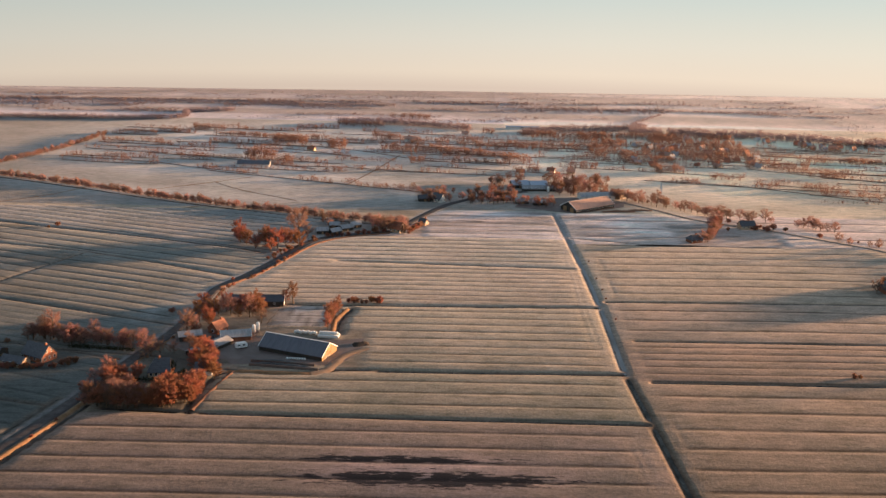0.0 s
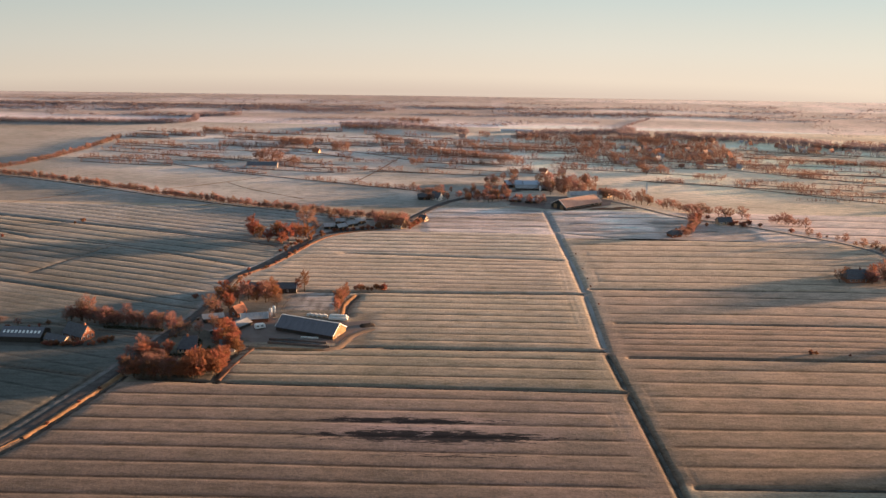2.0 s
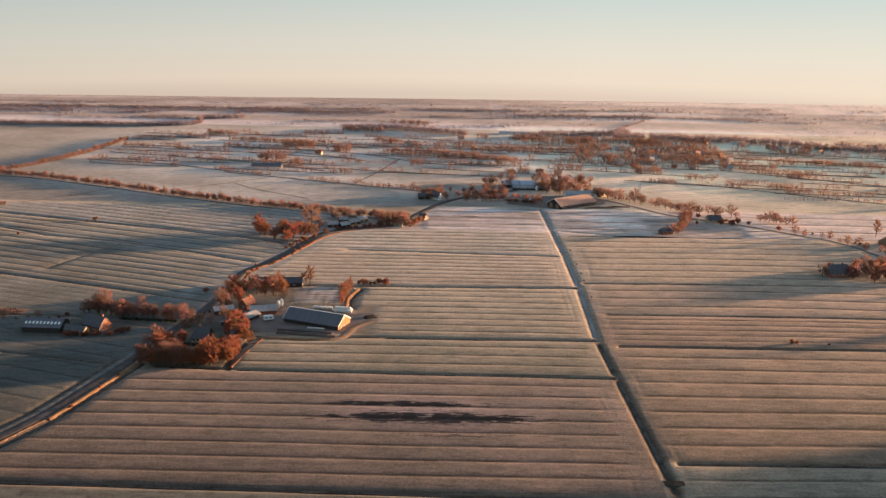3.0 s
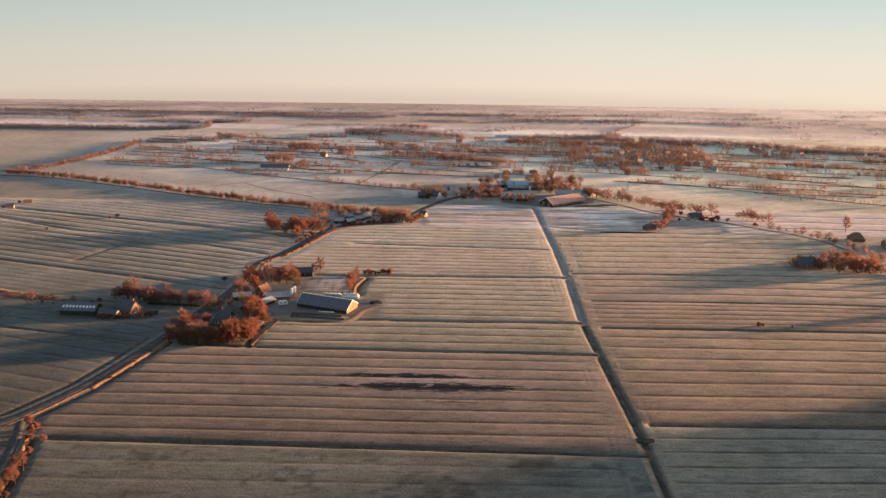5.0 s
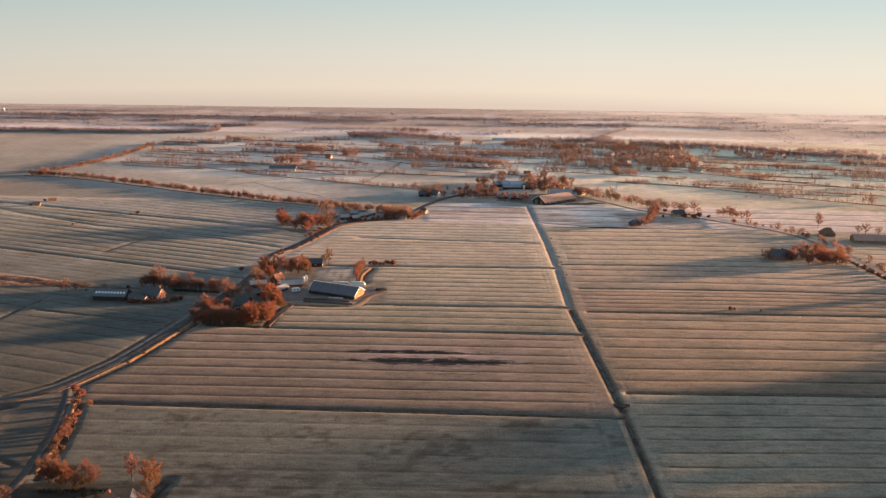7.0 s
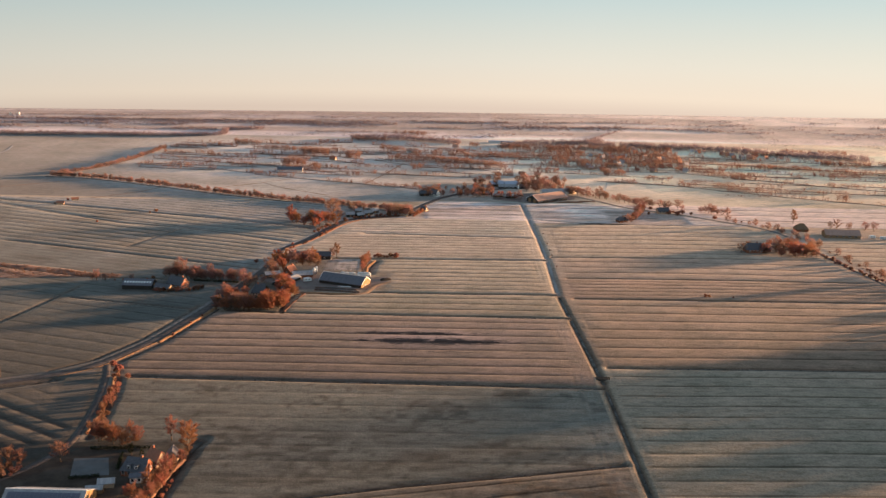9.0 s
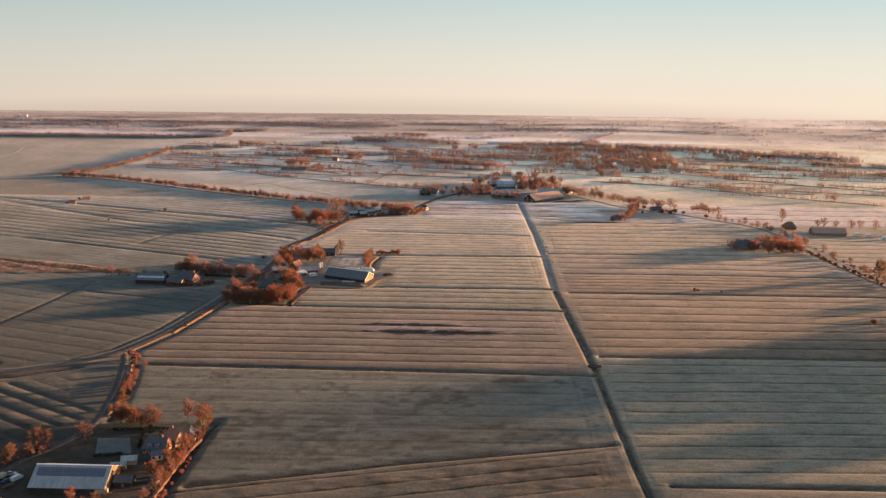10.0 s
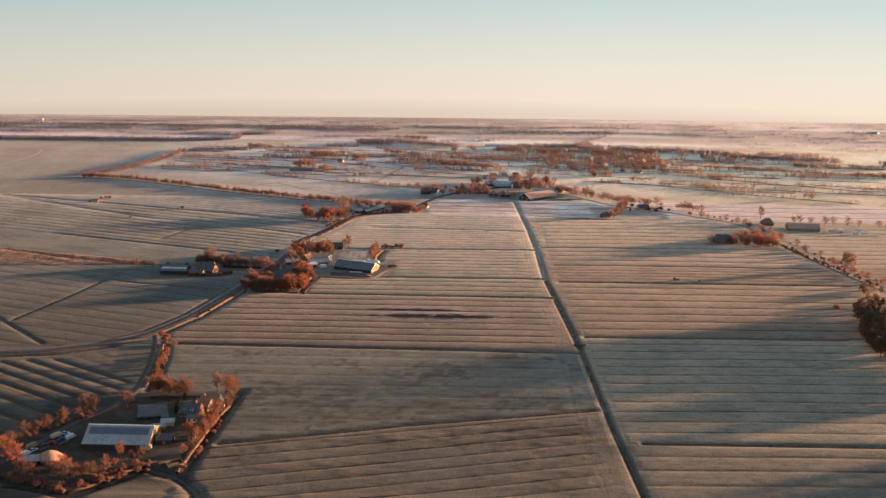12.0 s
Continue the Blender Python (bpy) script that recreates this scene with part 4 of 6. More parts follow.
# the group at the bend
for x, y, sc in ((-122, 577, 1.25), (-124, 582, 1.1), (-118, 574, 1.0), (-111, 566, 1.0), (-106, 572, 1.1), (-103, 568, 1.1), (-98, 566, 1.05), (-94, 572, 1.2), (-90, 577, 1.0), (-86, 573, 0.9), (-101, 560, 0.8)):
    plant(OAKS, x, y, sc, rng=random.Random(int(x * 3 + y)), group="trees at the bend")
plant(RUSSETS[0], -90, 598, 1.6, rng=random.Random(4), group="trees at the bend")
plant(RUSSETS[1], -84, 592, 0.8, rng=random.Random(6), group="trees at the bend")
plant_row(SHRUBS, [(-100, 545), (-88, 572), (-76, 590)], 1.4, 0.55, 19, 2.2, 0.2)
plant_row(SHRUBS, [(-72, 594), (-50, 603), (-36, 608)], 3.0, 0.9, 20, 0.8, 0.1)
plant_patch(RUSSETS + BARES, -80, -60, 604, 634, 8, 0.55, 21, "trees at the bend")
plant_patch(RUSSETS, -46, -24, 605, 625, 14, 0.8, 22, "trees round the pale-gabled house")
plant_row(SHRUBS, [(-22, 607), (-16, 622), (-12, 634)], 2.0, 0.9, 23, 0.6)
for x0, x1, y0, y1, n, sc in ((-20, 10, 690, 715, 16, 0.62), (12, 50, 690, 712, 30, 0.62), (52, 80, 684, 700, 16, 0.55), (78, 128, 722, 768, 60, 0.66), (30, 60, 742, 768, 14, 0.62), (34, 52, 700, 738, 16, 0.6), (-24, 40, 716, 726, 14, 0.5)):
    plant_patch(RUSSETS + BARES + BIRCHES, x0, x1, y0, y1, n, sc, int(x0 + y1), "trees round the far farms")
# lane of trees to the east
plant_row(RUSSETS, [(124, 716), (150, 697), (167, 683), (181, 668), (205, 656)], 4.2, 0.85, 29, 1.5, group="lane of oaks")
plant_row(RUSSETS + SHRUBS, [(108, 722), (132, 712), (160, 700)], 5, 0.55, 30, 2)
plant_row(RUSSETS, [(206, 656), (222, 650)], 3.6, 0.75, 31, 1.5, group="lane of oaks")
plant_row(RUSSETS, [(236, 640), (258, 630)], 3.4, 0.72, 32, 1.5, group="lane of oaks")
plant_row(SHRUBS, beside([(-151, 316), (-141, 351), (-133, 387), (-123.5, 424)], 4.6), 4.2, 0.36, 331, 0.8, 0.6, group="roadside bushes")
plant_row(SHRUBS, beside([(-119, 457), (-117, 490), (-106, 513.5), (-95.5, 541), (-88.5, 563)], 4.4), 2.6, 0.5, 332, 0.9, 0.2, group="roadside bushes")
plant_row(SHRUBS + BIRCHES[1:], beside([(-170, 246), (-167, 238), (-162, 212), (-159.5, 188), (-159, 172)], -4.6), 2.4, 0.5, 333, 1.2, 0.15, group="bushes along the farm lane")
plant_row(BIRCHES + BROWNS, [(-107, 154), (-109, 136), (-112, 112), (-115, 96)], 2.6, 0.5, 334, 1.8, 0.1, group="trees round the nearest farm")
plant_patch(BROWNS + OAKS, -150, -128, 160, 174, 12, 0.6, 335, "trees round the nearest farm")
plant_row(BARES, [(-184, 417), (-150, 412), (-128, 406)], 1.8, 0.6, 336, 2.5, group="trees behind the west farm")
plant_row(BRAMBLES, [(256, 610), (275, 592), (288, 575)], 6, 0.6, 33, 2, 0.3)
plant_row(RUSSETS + BIRCHES, [(163, 598), (170, 612), (176, 628), (184, 650)], 1.6, 0.6, 34, 3.5, group="trees round the east cottage")
plant_patch(SHRUBS, 184, 212, 628, 640, 9, 1.0, 35)
# east farm
plant_patch(OAKS + RUSSETS, 229, 262, 497, 514, 8, 0.66, 36, "trees round the east farm")
plant_patch(OAKS + RUSSETS + BARES, 258, 292, 489, 524, 26, 0.8, 37, "trees round the east farm")
plant_row(BRAMBLES, [(291, 500), (300, 455), (314, 408), (322, 380)], 2.2, 0.8, 38, 2.4, group="roadside bushes")
plant_row(BRAMBLES + BARES[2:], [(303, 505), (310, 455), (322, 408), (334, 372)], 3.0, 0.6, 381, 2.6, 0.1, group="roadside bushes")
plant(BIRCHES[0], 305, 602, 1.1)
plant_row(BARES[2:] + HEDGE, [(250, 607), (274, 588), (291, 556), (297, 516)], 6, 0.75, 392, 3, 0.2, group="roadside bushes")
plant_row(BRAMBLES + SHRUBS, [(176, 661), (214, 637), (248, 612)], 7, 0.9, 393, 2, 0.3, group="roadside bushes")
plant_row(BARES, [(330, 585), (390, 575), (440, 560)], 7, 0.8, 391, 3, 0.3)
plant(SHRUBS[0], 174, 388, 0.75, rng=random.Random(3))
plant(SHRUBS[1], 177, 388.6, 0.8, rng=random.Random(4))
plant(SHRUBS[1], 192, 387, 0.5, rng=random.Random(5))
# the thick dark wood along the east edge, whose long shade lies over the fields
def plant_wood(stock, edge, deep, count, scale, seed, group):
    """Trees behind an edge given as (x, y) from south to north."""
    rng = random.Random(seed)
    ex, ey = [p[0] for p in edge], [p[1] for p in edge]
    for _ in range(count):
        y = rng.uniform(ey[0], ey[-1])
        plant(stock, float(np.interp(y, ey, ex)) + 2 + deep * rng.random() ** 1.3, y, scale * rng.uniform(0.75, 1.15), rng=rng, group=group)


EDGE = [(262, 172), (256, 207), (260, 262), (275, 310), (298, 350)]
plant_wood(DARKS, EDGE[:4], 22, 120, 0.62, 40, "wood at the east edge")
plant_wood(DARKS, EDGE[3:], 14, 10, 0.36, 44, "wood at the east edge")
for k, y in enumerate((178, 203, 228, 247, 274, 301)):
    x = float(np.interp(y, [p[1] for p in EDGE], [p[0] for p in EDGE]))
    plant_wood(DARKS, [(x + 2, y - 5), (x + 6, y + 5)], 44, 3, 0.95, 60 + k, "wood at the east edge")
for x, y in ((330, 277), (342, 286), (325, 284), (350, 300), (335, 305), (345, 316), (328, 312), (352, 333)):
    plant(DARKS[0], x, y, 1.42, rng=random.Random(int(x)), group="wood at the east edge")
plant_wood(DARKS, [(300, 350), (303, 372)], 16, 7, 0.36, 42, "wood at the east edge")
plant_wood(DARKS, [(282, 40), (286, 122)], 40, 22, 0.9, 43, "wood at the east edge")
for x, y, sc in ((316, 427, 0.8), (322, 432, 0.7)):
    plant(DARKS[1], x, y, sc, rng=random.Random(int(x)), group="wood at the east edge")
plant(SHRUBS[2], 269.5, 324.5, 0.9, rng=random.Random(7))
# nearest farm
FARM_TREES = [(-150, 172, 0.8, BIRCHES), (-146, 166, 0.85, BROWNS), (-138, 166, 0.8, BROWNS), (-134, 168, 0.85, BIRCHES), (-150, 180, 0.7, BIRCHES), (-152, 192, 0.6, SHRUBS), (-153, 202, 0.8, BIRCHES), (-154, 212, 0.7, BIRCHES), (-157, 226, 0.8, SHRUBS), (-163, 246, 0.9, SHRUBS), (-168, 252, 0.8, SHRUBS), (-156.6, 146, 0.75, BROWNS), (-175, 138, 0.8, BROWNS), (-171, 140, 0.7, BROWNS), (-181, 126, 0.85, BIRCHES), (-190, 116, 0.7, BROWNS), (-194, 112, 0.7, BROWNS), (-187, 120, 0.6, BROWNS)]
GARDEN_TREES = [(-116, 167, 0.95, BIRCHES), (-109, 166, 0.8, OAKS), (-106.5, 160, 0.7, OAKS), (-112, 138, 0.6, OAKS), (-111, 130, 0.65, OAKS), (-114, 124, 0.65, OAKS), (-117, 114, 0.7, OAKS), (-120, 118, 0.6, OAKS), (-114, 106, 0.5, SHRUBS), (-158, 67, 0.95, BROWNS), (-150, 71, 0.9, BROWNS), (-142, 88, 0.75, BIRCHES), (-137, 88, 0.6, BIRCHES), (-146, 80, 0.7, BIRCHES), (-187, 84, 0.9, OAKS), (-193, 88, 0.8, OAKS), (-182, 76, 0.7, BROWNS), (-162, 74, 0.8, OAKS), (-176, 72, 0.7, BROWNS)]
for x, y, s, stock in FARM_TREES + GARDEN_TREES:
    plant(stock, x, y, s, rng=random.Random(int(x * 7 + y)), group="trees round the nearest farm")
plant_row(SHRUBS, [(-113, 78), (-109, 100), (-106, 132)], 2.6, 0.6, 44, 0.5, 0.35)
plant_row(SHRUBS, [(-128, 86), (-140, 77), (-156, 60), (-172, 66)], 1.7, 0.7, 45, 1.0)
plant_row(OAKS[2:] + BIRCHES, [(-112, 112), (-110, 126), (-109, 140)], 2.4, 0.62, 451, 1.5, group="trees round the nearest farm")
plant_row(BROWNS, [(-134, 90), (-146, 78), (-160, 68)], 5.0, 0.6, 452, 2.0, group="trees round the nearest farm")
plant_row(BROWNS, [(-198, 104), (-186, 122), (-170, 141)], 5.0, 0.62, 453, 2, group="trees round the nearest farm")
plant_row(BRAMBLES + SHRUBS, [(-128, 82), (-140, 73), (-155, 60), (-172, 66), (-196, 72)], 1.6, 0.85, 455, 3.0, 0.1, group="scrub round the nearest farm")
plant_patch(BRAMBLES, -205, -160, 60, 80, 14, 0.8, 456, "scrub round the nearest farm")
plant_row(BRAMBLES, [(-205, 96), (-194, 108), (-182, 124), (-170, 138)], 1.8, 0.75, 457, 2.0, 0.1, group="scrub round the nearest farm")
plant_row(SHRUBS, [(-156, 236), (-158, 215), (-155, 190)], 3.5, 0.8, 46, 0.8, 0.2)
plant(CONIFERS, -129, 152, 0.6)
plant(CONIFERS, -124, 150, 0.5)
plant(CONIFERS, -110.5, 381, 0.6)
for x, y in ((-334, 648), (-340, 632), (-244, 608), (-248, 603), (-281, 566), (-130, 452), (-112, 505), (-150, 300)):
    plant(SHRUBS, x, y, 0.7, rng=random.Random(int(x)))
for y in (455, 486, 520, 500, 552):
    plant(SHRUBS[1], 84.5, y, 0.35, rng=random.Random(y))


def far_trees(name, spots, label, seed, clumps=16, leaf=0.8, material=FARWOOD):
    """Far trees as one object: each is a short trunk under a loose crown of clumps."""
    rng = np.random.RandomState(seed)
    spots = np.array(spots)
    n = len(spots)
    d = rng.normal(size=(n, clumps, 3))
    d /= np.linalg.norm(d, axis=2)[..., None]
    r = rng.rand(n, clumps, 1) ** 0.5
    hgt, wid = spots[:, 2][:, None, None], spots[:, 3][:, None, None]
    p = d * r * np.concatenate([wid, wid, hgt * 0.4], 2) + np.concatenate([np.broadcast_to(spots[:, None, :2], (n, 1, 2)), hgt * 0.58], 2)
    p = p.reshape(-1, 3)
    k = len(p)
    a = rng.normal(size=(k, 3))
    a /= np.linalg.norm(a, axis=1)[:, None]
    b_ = np.cross(a, rng.normal(size=(k, 3)))
    b_ /= np.linalg.norm(b_, axis=1)[:, None]
    s = leaf * (0.6 + 0.8 * rng.rand(k, 1)) * np.repeat(spots[:, 2] / 7, clumps)[:, None]
    v = np.stack([p - a * s, p + b_ * s * 0.8, p + a * s], 1).reshape(-1, 3)
    # trunks: narrow three-sided spikes
    t = spots[:, :2]
    w = 0.16
    tv = np.stack([np.c_[t + (-w, 0), np.zeros(n)], np.c_[t + (w, 0), np.zeros(n)], np.c_[t, spots[:, 2] * 0.7], np.c_[t + (0, -w), np.zeros(n)], np.c_[t + (0, w), np.zeros(n)], np.c_[t, spots[:, 2] * 0.7]], 1).reshape(-1, 3)
    verts = np.concatenate([v, tv])
    return tagged(new(name, raw_mesh(name, verts, np.arange(len(verts)).reshape(-1, 3), material)), label, "trees", kind="stuff")


# far hedgerow country: rows of trees, each on a dark weedy bank
FAR_ROWS_WEST = [
    [(-190, 788), (-130, 766), (-72, 745), (-19, 726)], [(-330, 838), (-244, 818), (-202, 799), (-150, 780)], [(-261, 860), (-177, 836), (-105, 802)], [(-322, 955), (-276, 948)], [(-300, 905), (-208, 889), (-137, 888), (-73, 854)],
    [(-110, 900), (-75, 887), (-13, 848), (55, 842)], [(-4, 883), (106, 868), (179, 855)], [(-30, 934), (28, 927), (138, 919)], [(-133, 933), (-47, 928)], [(-246, 1003), (-192, 992), (-120, 985)], [(-155, 1014), (-109, 1010)],
]
FAR_ROWS_EAST = [
    [(160, 784), (229, 769), (328, 720), (430, 680)], [(258, 839), (358, 792), (470, 745)], [(283, 907), (394, 878), (520, 850)], [(294, 946), (412, 921), (560, 890)],
]
FAR_ROWS = FAR_ROWS_WEST + FAR_ROWS_EAST
rng = random.Random(77)
y = 762.0
while y < 985:
    x = -320.0
    slope = rng.uniform(-0.22, -0.1)
    while x < 520:
        run = rng.uniform(50, 150)
        yy = y + rng.uniform(-6, 6) - 0.16 * (x - 60)
        if rng.random() < 0.85 and 735 < yy < 1000 and not (45 < x + run * 0.5 < 200 and yy < 830) and not (x < -150 and yy < 800):
            FAR_ROWS.append([(x, yy), (x + run * 0.5, yy + slope * run * 0.5 + rng.uniform(-2, 2)), (x + run, yy + slope * run)])
        x += run + rng.uniform(10, 70)
    y += rng.uniform(13, 19)
spots = []
bank = bmesh.new()
for k, row in enumerate(FAR_ROWS):
    path = smooth_path(row, 3.0)
    wide, gap, tall = rng.uniform(0.25, 0.5), rng.choice([1.7, 2.4, 3.2, 4.5]), rng.uniform(3.8, 6.2)
    ring = None
    for i, c in enumerate(path):
        d = (path[min(i + 1, len(path) - 1)] - path[max(i - 1, 0)]).normalized()
        n_ = Vector((-d.y, d.x, 0))
        now = [bank.verts.new(c + n_ * o + Vector((0, 0, z + rng.uniform(0, 0.25)))) for o, z in ((-wide, -0.1), (-wide * 0.4, 0.3), (wide * 0.4, 0.3), (wide, -0.1))]
        if ring:
            for j in range(3):
                bank.faces.new((ring[j], ring[j + 1], now[j + 1], now[j]))
        ring = now
        if noise.noise((c.x * 0.045, c.y * 0.03, k * 1.7)) > -0.02:
            for _ in range(3 if gap < 2 else 2):
                if rng.random() < 3.0 / gap * 0.8:
                    hh = tall * rng.uniform(0.55, 1.25)
                    spots.append((c.x + rng.uniform(-1.5, 1.5), c.y + rng.uniform(-1.2, 1.2), hh, hh * rng.uniform(0.3, 0.46)))
        if i > 0 and rng.random() < 0.6:
            hh = rng.uniform(1.4, 3.2)
            spots.append((c.x, c.y, hh, hh * 0.65))
tagged(bm_object("hedge_bank", bank, RED_REED), "dark weedy banks and ditches under the far hedgerows", "bank", kind="stuff")
# groves, woods and garden trees: middle, half length, half depth, height
GROVES_WEST = [(-236, 986, 17, 6, 5.3), (-201, 992, 9, 3, 3.2), (-259, 970, 10, 3, 2.6), (-298, 958, 19, 4, 3.6), (-214, 923, 9, 3, 3.0), (-191, 954, 19, 4, 4.1), (-146, 928, 17, 14, 5.5), (-187, 903, 9, 3, 2.9), (-158, 846, 13, 9, 7.0), (-135, 825, 7, 4, 6.4), (-99, 906, 8, 10, 6.0), (-121, 941, 10, 5, 5.1), (-235, 897, 27, 3, 2.9), (-240, 872, 30, 2, 2.4), (-283, 876, 12, 2, 2.4), (-223, 850, 20, 2, 2.3), (-161, 991, 13, 3, 3.2)]
GROVES_MIDDLE = [(-65, 960, 5, 5, 6.0), (-49, 957, 11, 5, 4.6), (-30, 958, 5, 3, 3.1), (-38, 1089, 22, 5, 4.7), (-136, 1005, 15, 3, 3.3), (-87, 1029, 24, 5, 4.4), (-28, 899, 24, 5, 4.9), (-89, 794, 9, 4, 4.3), (-70, 805, 5, 3, 3.5), (-24, 836, 6, 4, 4.5), (-96, 761, 8, 2, 3.0), (-72, 754, 8, 2, 3.2), (-48, 741, 6, 2, 2.8), (-30, 738, 9, 2, 2.8), (-122, 835, 14, 3, 3.6), (-66, 842, 29, 3, 3.2)]
GROVES_EAST = [(117, 827, 11, 5, 5.4), (187, 820, 11, 8, 5.5), (73, 809, 5, 5, 5.3), (62, 851, 12, 5, 5.5), (16, 877, 21, 6, 5.5), (21, 843, 17, 3, 3.7), (96, 907, 31, 4, 3.9), (45, 918, 31, 4, 4.0), (17, 951, 19, 4, 4.1), (285, 844, 26, 5, 5.0), (318, 808, 17, 4, 4.4), (228, 793, 14, 4, 4.3), (274, 781, 11, 3, 3.0), (257, 769, 7, 2, 2.9), (306, 748, 18, 2, 2.9), (299, 716, 22, 2, 2.0)]
GROVES_FAR_EAST = [(340, 877, 24, 4, 3.8), (374, 873, 15, 4, 3.8), (394, 956, 19, 5, 5.2), (430, 830, 26, 4, 4.2), (470, 900, 30, 6, 4.5), (415, 770, 16, 3, 4.0), (385, 700, 5, 3, 6.5), (520, 840, 30, 5, 4.5), (460, 980, 40, 6, 4.5)]
for gx, gy, long_, deep, high in GROVES_WEST + GROVES_MIDDLE + GROVES_EAST + GROVES_FAR_EAST:
    for _ in range(int(4 + long_ * deep * 0.55)):
        hh = high * rng.uniform(0.75, 1.6)
        gu = rng.uniform(-1, 1)
        spots.append((gx + gu * long_, gy - 0.1 * gu * long_ + rng.gauss(0, deep * 0.5), hh, hh * rng.uniform(0.34, 0.5)))
far_trees("hedgerow_trees", spots, "rows of bare hedgerow trees between small frosted fields", 5, 34, 0.5, FARHEDGE)
spots = []


def belt(pts, wide, per_metre, h):
    path = smooth_path(pts, 2.0)
    for c in path:
        for _ in range(int(per_metre * 2) + (rng.random() < (per_metre * 2) % 1)):
            if noise.noise((c.x * 0.02, c.y * 0.02, 4.4)) > -0.45:
                hh = h * rng.uniform(0.55, 1.4)
                spots.append((c.x + rng.uniform(-2, 2), c.y + rng.uniform(-wide, wide) * (1 + 0.5 * noise.noise((c.x * 0.02, 8.8, 0))), hh, hh * rng.uniform(0.32, 0.46)))


spots = []
belt([(-112, 1046), (-46, 1043), (31, 1012), (84, 998), (113, 1018), (169, 1027), (211, 1050)], 8, 3.4, 5.8)
belt([(190, 1020), (267, 1008), (316, 1004), (361, 989), (421, 962), (540, 930), (700, 890)], 13, 4.6, 5.8)
belt([(196, 1072), (214, 1096), (248, 1150)], 3, 1.6, 2.4)
belt([(-600, 1034), (-470, 1040), (-379, 1044), (-300, 1052), (-280, 1075), (-286, 1101), (-240, 1120)], 8, 4.2, 4.2)
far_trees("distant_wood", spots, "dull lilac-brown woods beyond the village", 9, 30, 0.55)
spots = []
belt([(40, 1000), (113, 985), (180, 985), (230, 975)], 8, 2.6, 5.2)
belt([(-60, 905), (-20, 896), (20, 890), (62, 868)], 6, 1.8, 4.6)
belt([(60, 935), (150, 925)], 6, 1.8, 4.6)
belt([(360, 880), (470, 842), (540, 830)], 6, 1.8, 4.6)
for _ in range(2700):  # the village among its trees
    u, v = rng.random(), rng.random()
    x, y = 132 + 152 * u, 850 + 150 * v + 14 * u
    if noise.noise((x * 0.03, y * 0.03, 2.2)) > -0.28 and (v > 0.2 or 0.15 < u < 0.8):
        hh = rng.uniform(3.0, 6.6)
        spots.append((x, y, hh, hh * rng.uniform(0.3, 0.45)))
far_trees("distant_wood", spots, "distant leafless woods round a village", 6, 30, 0.52, FARHEDGE)
spots = []
for y0, y1, x0, x1, share in ((1140, 1165, -800, -330, 1.0), (1172, 1200, -700, -60, 0.9), (1206, 1230, -850, 200, 0.8), (1150, 1175, -260, 80, 0.6), (1150, 1200, 60, 260, 0.5), (1070, 1112, -240, 180, 0.4), (1095, 1125, -900, -300, 0.7), (1250, 1280, -950, -150, 0.5), (1250, 1280, -150, 950, 0.32), (1290, 1318, -950, 950, 0.24), (1190, 1240, 200, 950, 0.4), (1170, 1186, 80, 400, 0.8), (1150, 1170, 330, 720, 0.5), (1040, 1150, 430, 950, 0.22)):
    for _ in range(int((x1 - x0) * (y1 - y0) * share / 7)):
        x, y = rng.uniform(x0, x1), rng.uniform(y0, y1)
        if noise.noise((x * 0.011, y * 0.05, 1.1)) > 0.25 - share * 0.55:
            hh = rng.uniform(1.5, 2.9) * (1 if y < 1260 else 0.6)
            spots.append((x, y + (0.06 if x < 0 else 0.03) * x * (y > 1200), hh, hh * 1.0))
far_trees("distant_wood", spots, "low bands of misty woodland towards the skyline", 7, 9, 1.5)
spots = []
for _ in range(900):
    x = rng.uniform(-470, -216)
    y = 415 - 0.107 * (x + 228) + rng.uniform(-1, 1) * (4 + 0.16 * min(130.0, max(0.0, -228 - x)))
    hh = rng.uniform(0.7, 1.7)
    spots.append((x, y, hh, hh * rng.uniform(0.6, 1.0)))
far_trees("bracken", spots, "withered red-brown bracken and tussocks on rough ground", 8, 10, 1.6, BROWN_TWIG)
spots = []
for path in (smooth_path([(-392, 764), (-345, 755), (-267, 722), (-195, 688), (-130, 663), (-69, 641), (-24, 632)], 0.8), smooth_path([(-388, 772), (-366, 803), (-342, 864), (-326, 950)], 0.8)):
    for c in path:
        hh = rng.uniform(1.6, 3.4)
        spots.append((c.x + rng.uniform(-1.4, 1.4), c.y + rng.uniform(-1.4, 1.4), hh, hh * rng.uniform(0.45, 0.8)))
far_trees("undergrowth", spots, "rusty undergrowth of twigs along the long hedge", 12, 22, 0.75, HEDGE_TWIG)
# dark ditch at the foot of the long hedge, and pale frozen tracks
ribbon("hedge_ditch", smooth_path([(-396, 757), (-347, 749), (-269, 716), (-197, 682), (-132, 657), (-71, 635), (-30, 627)], 6), [(-1.3, -0.1), (-0.5, 0.25), (0.5, 0.25), (1.3, -0.1)], EARTH, "dark weedy ditch edge at the foot of the hedge", "ditch", 0.3, 3)
for pts, wide in (([(172, 774), (168, 752), (163.6, 733)], 0.8), ([(209.5, 653), (220, 671), (229, 686)], 1.0), ([(-511, 828), (-499, 899), (-506, 943)], 0.8)):
    ribbon("track", smooth_path(pts, 4), [(-wide, 0.0), (0, 0.16), (wide, 0.0)], PALE_TRACK, "pale frosted farm track between fields", "track", 0.2, 9)
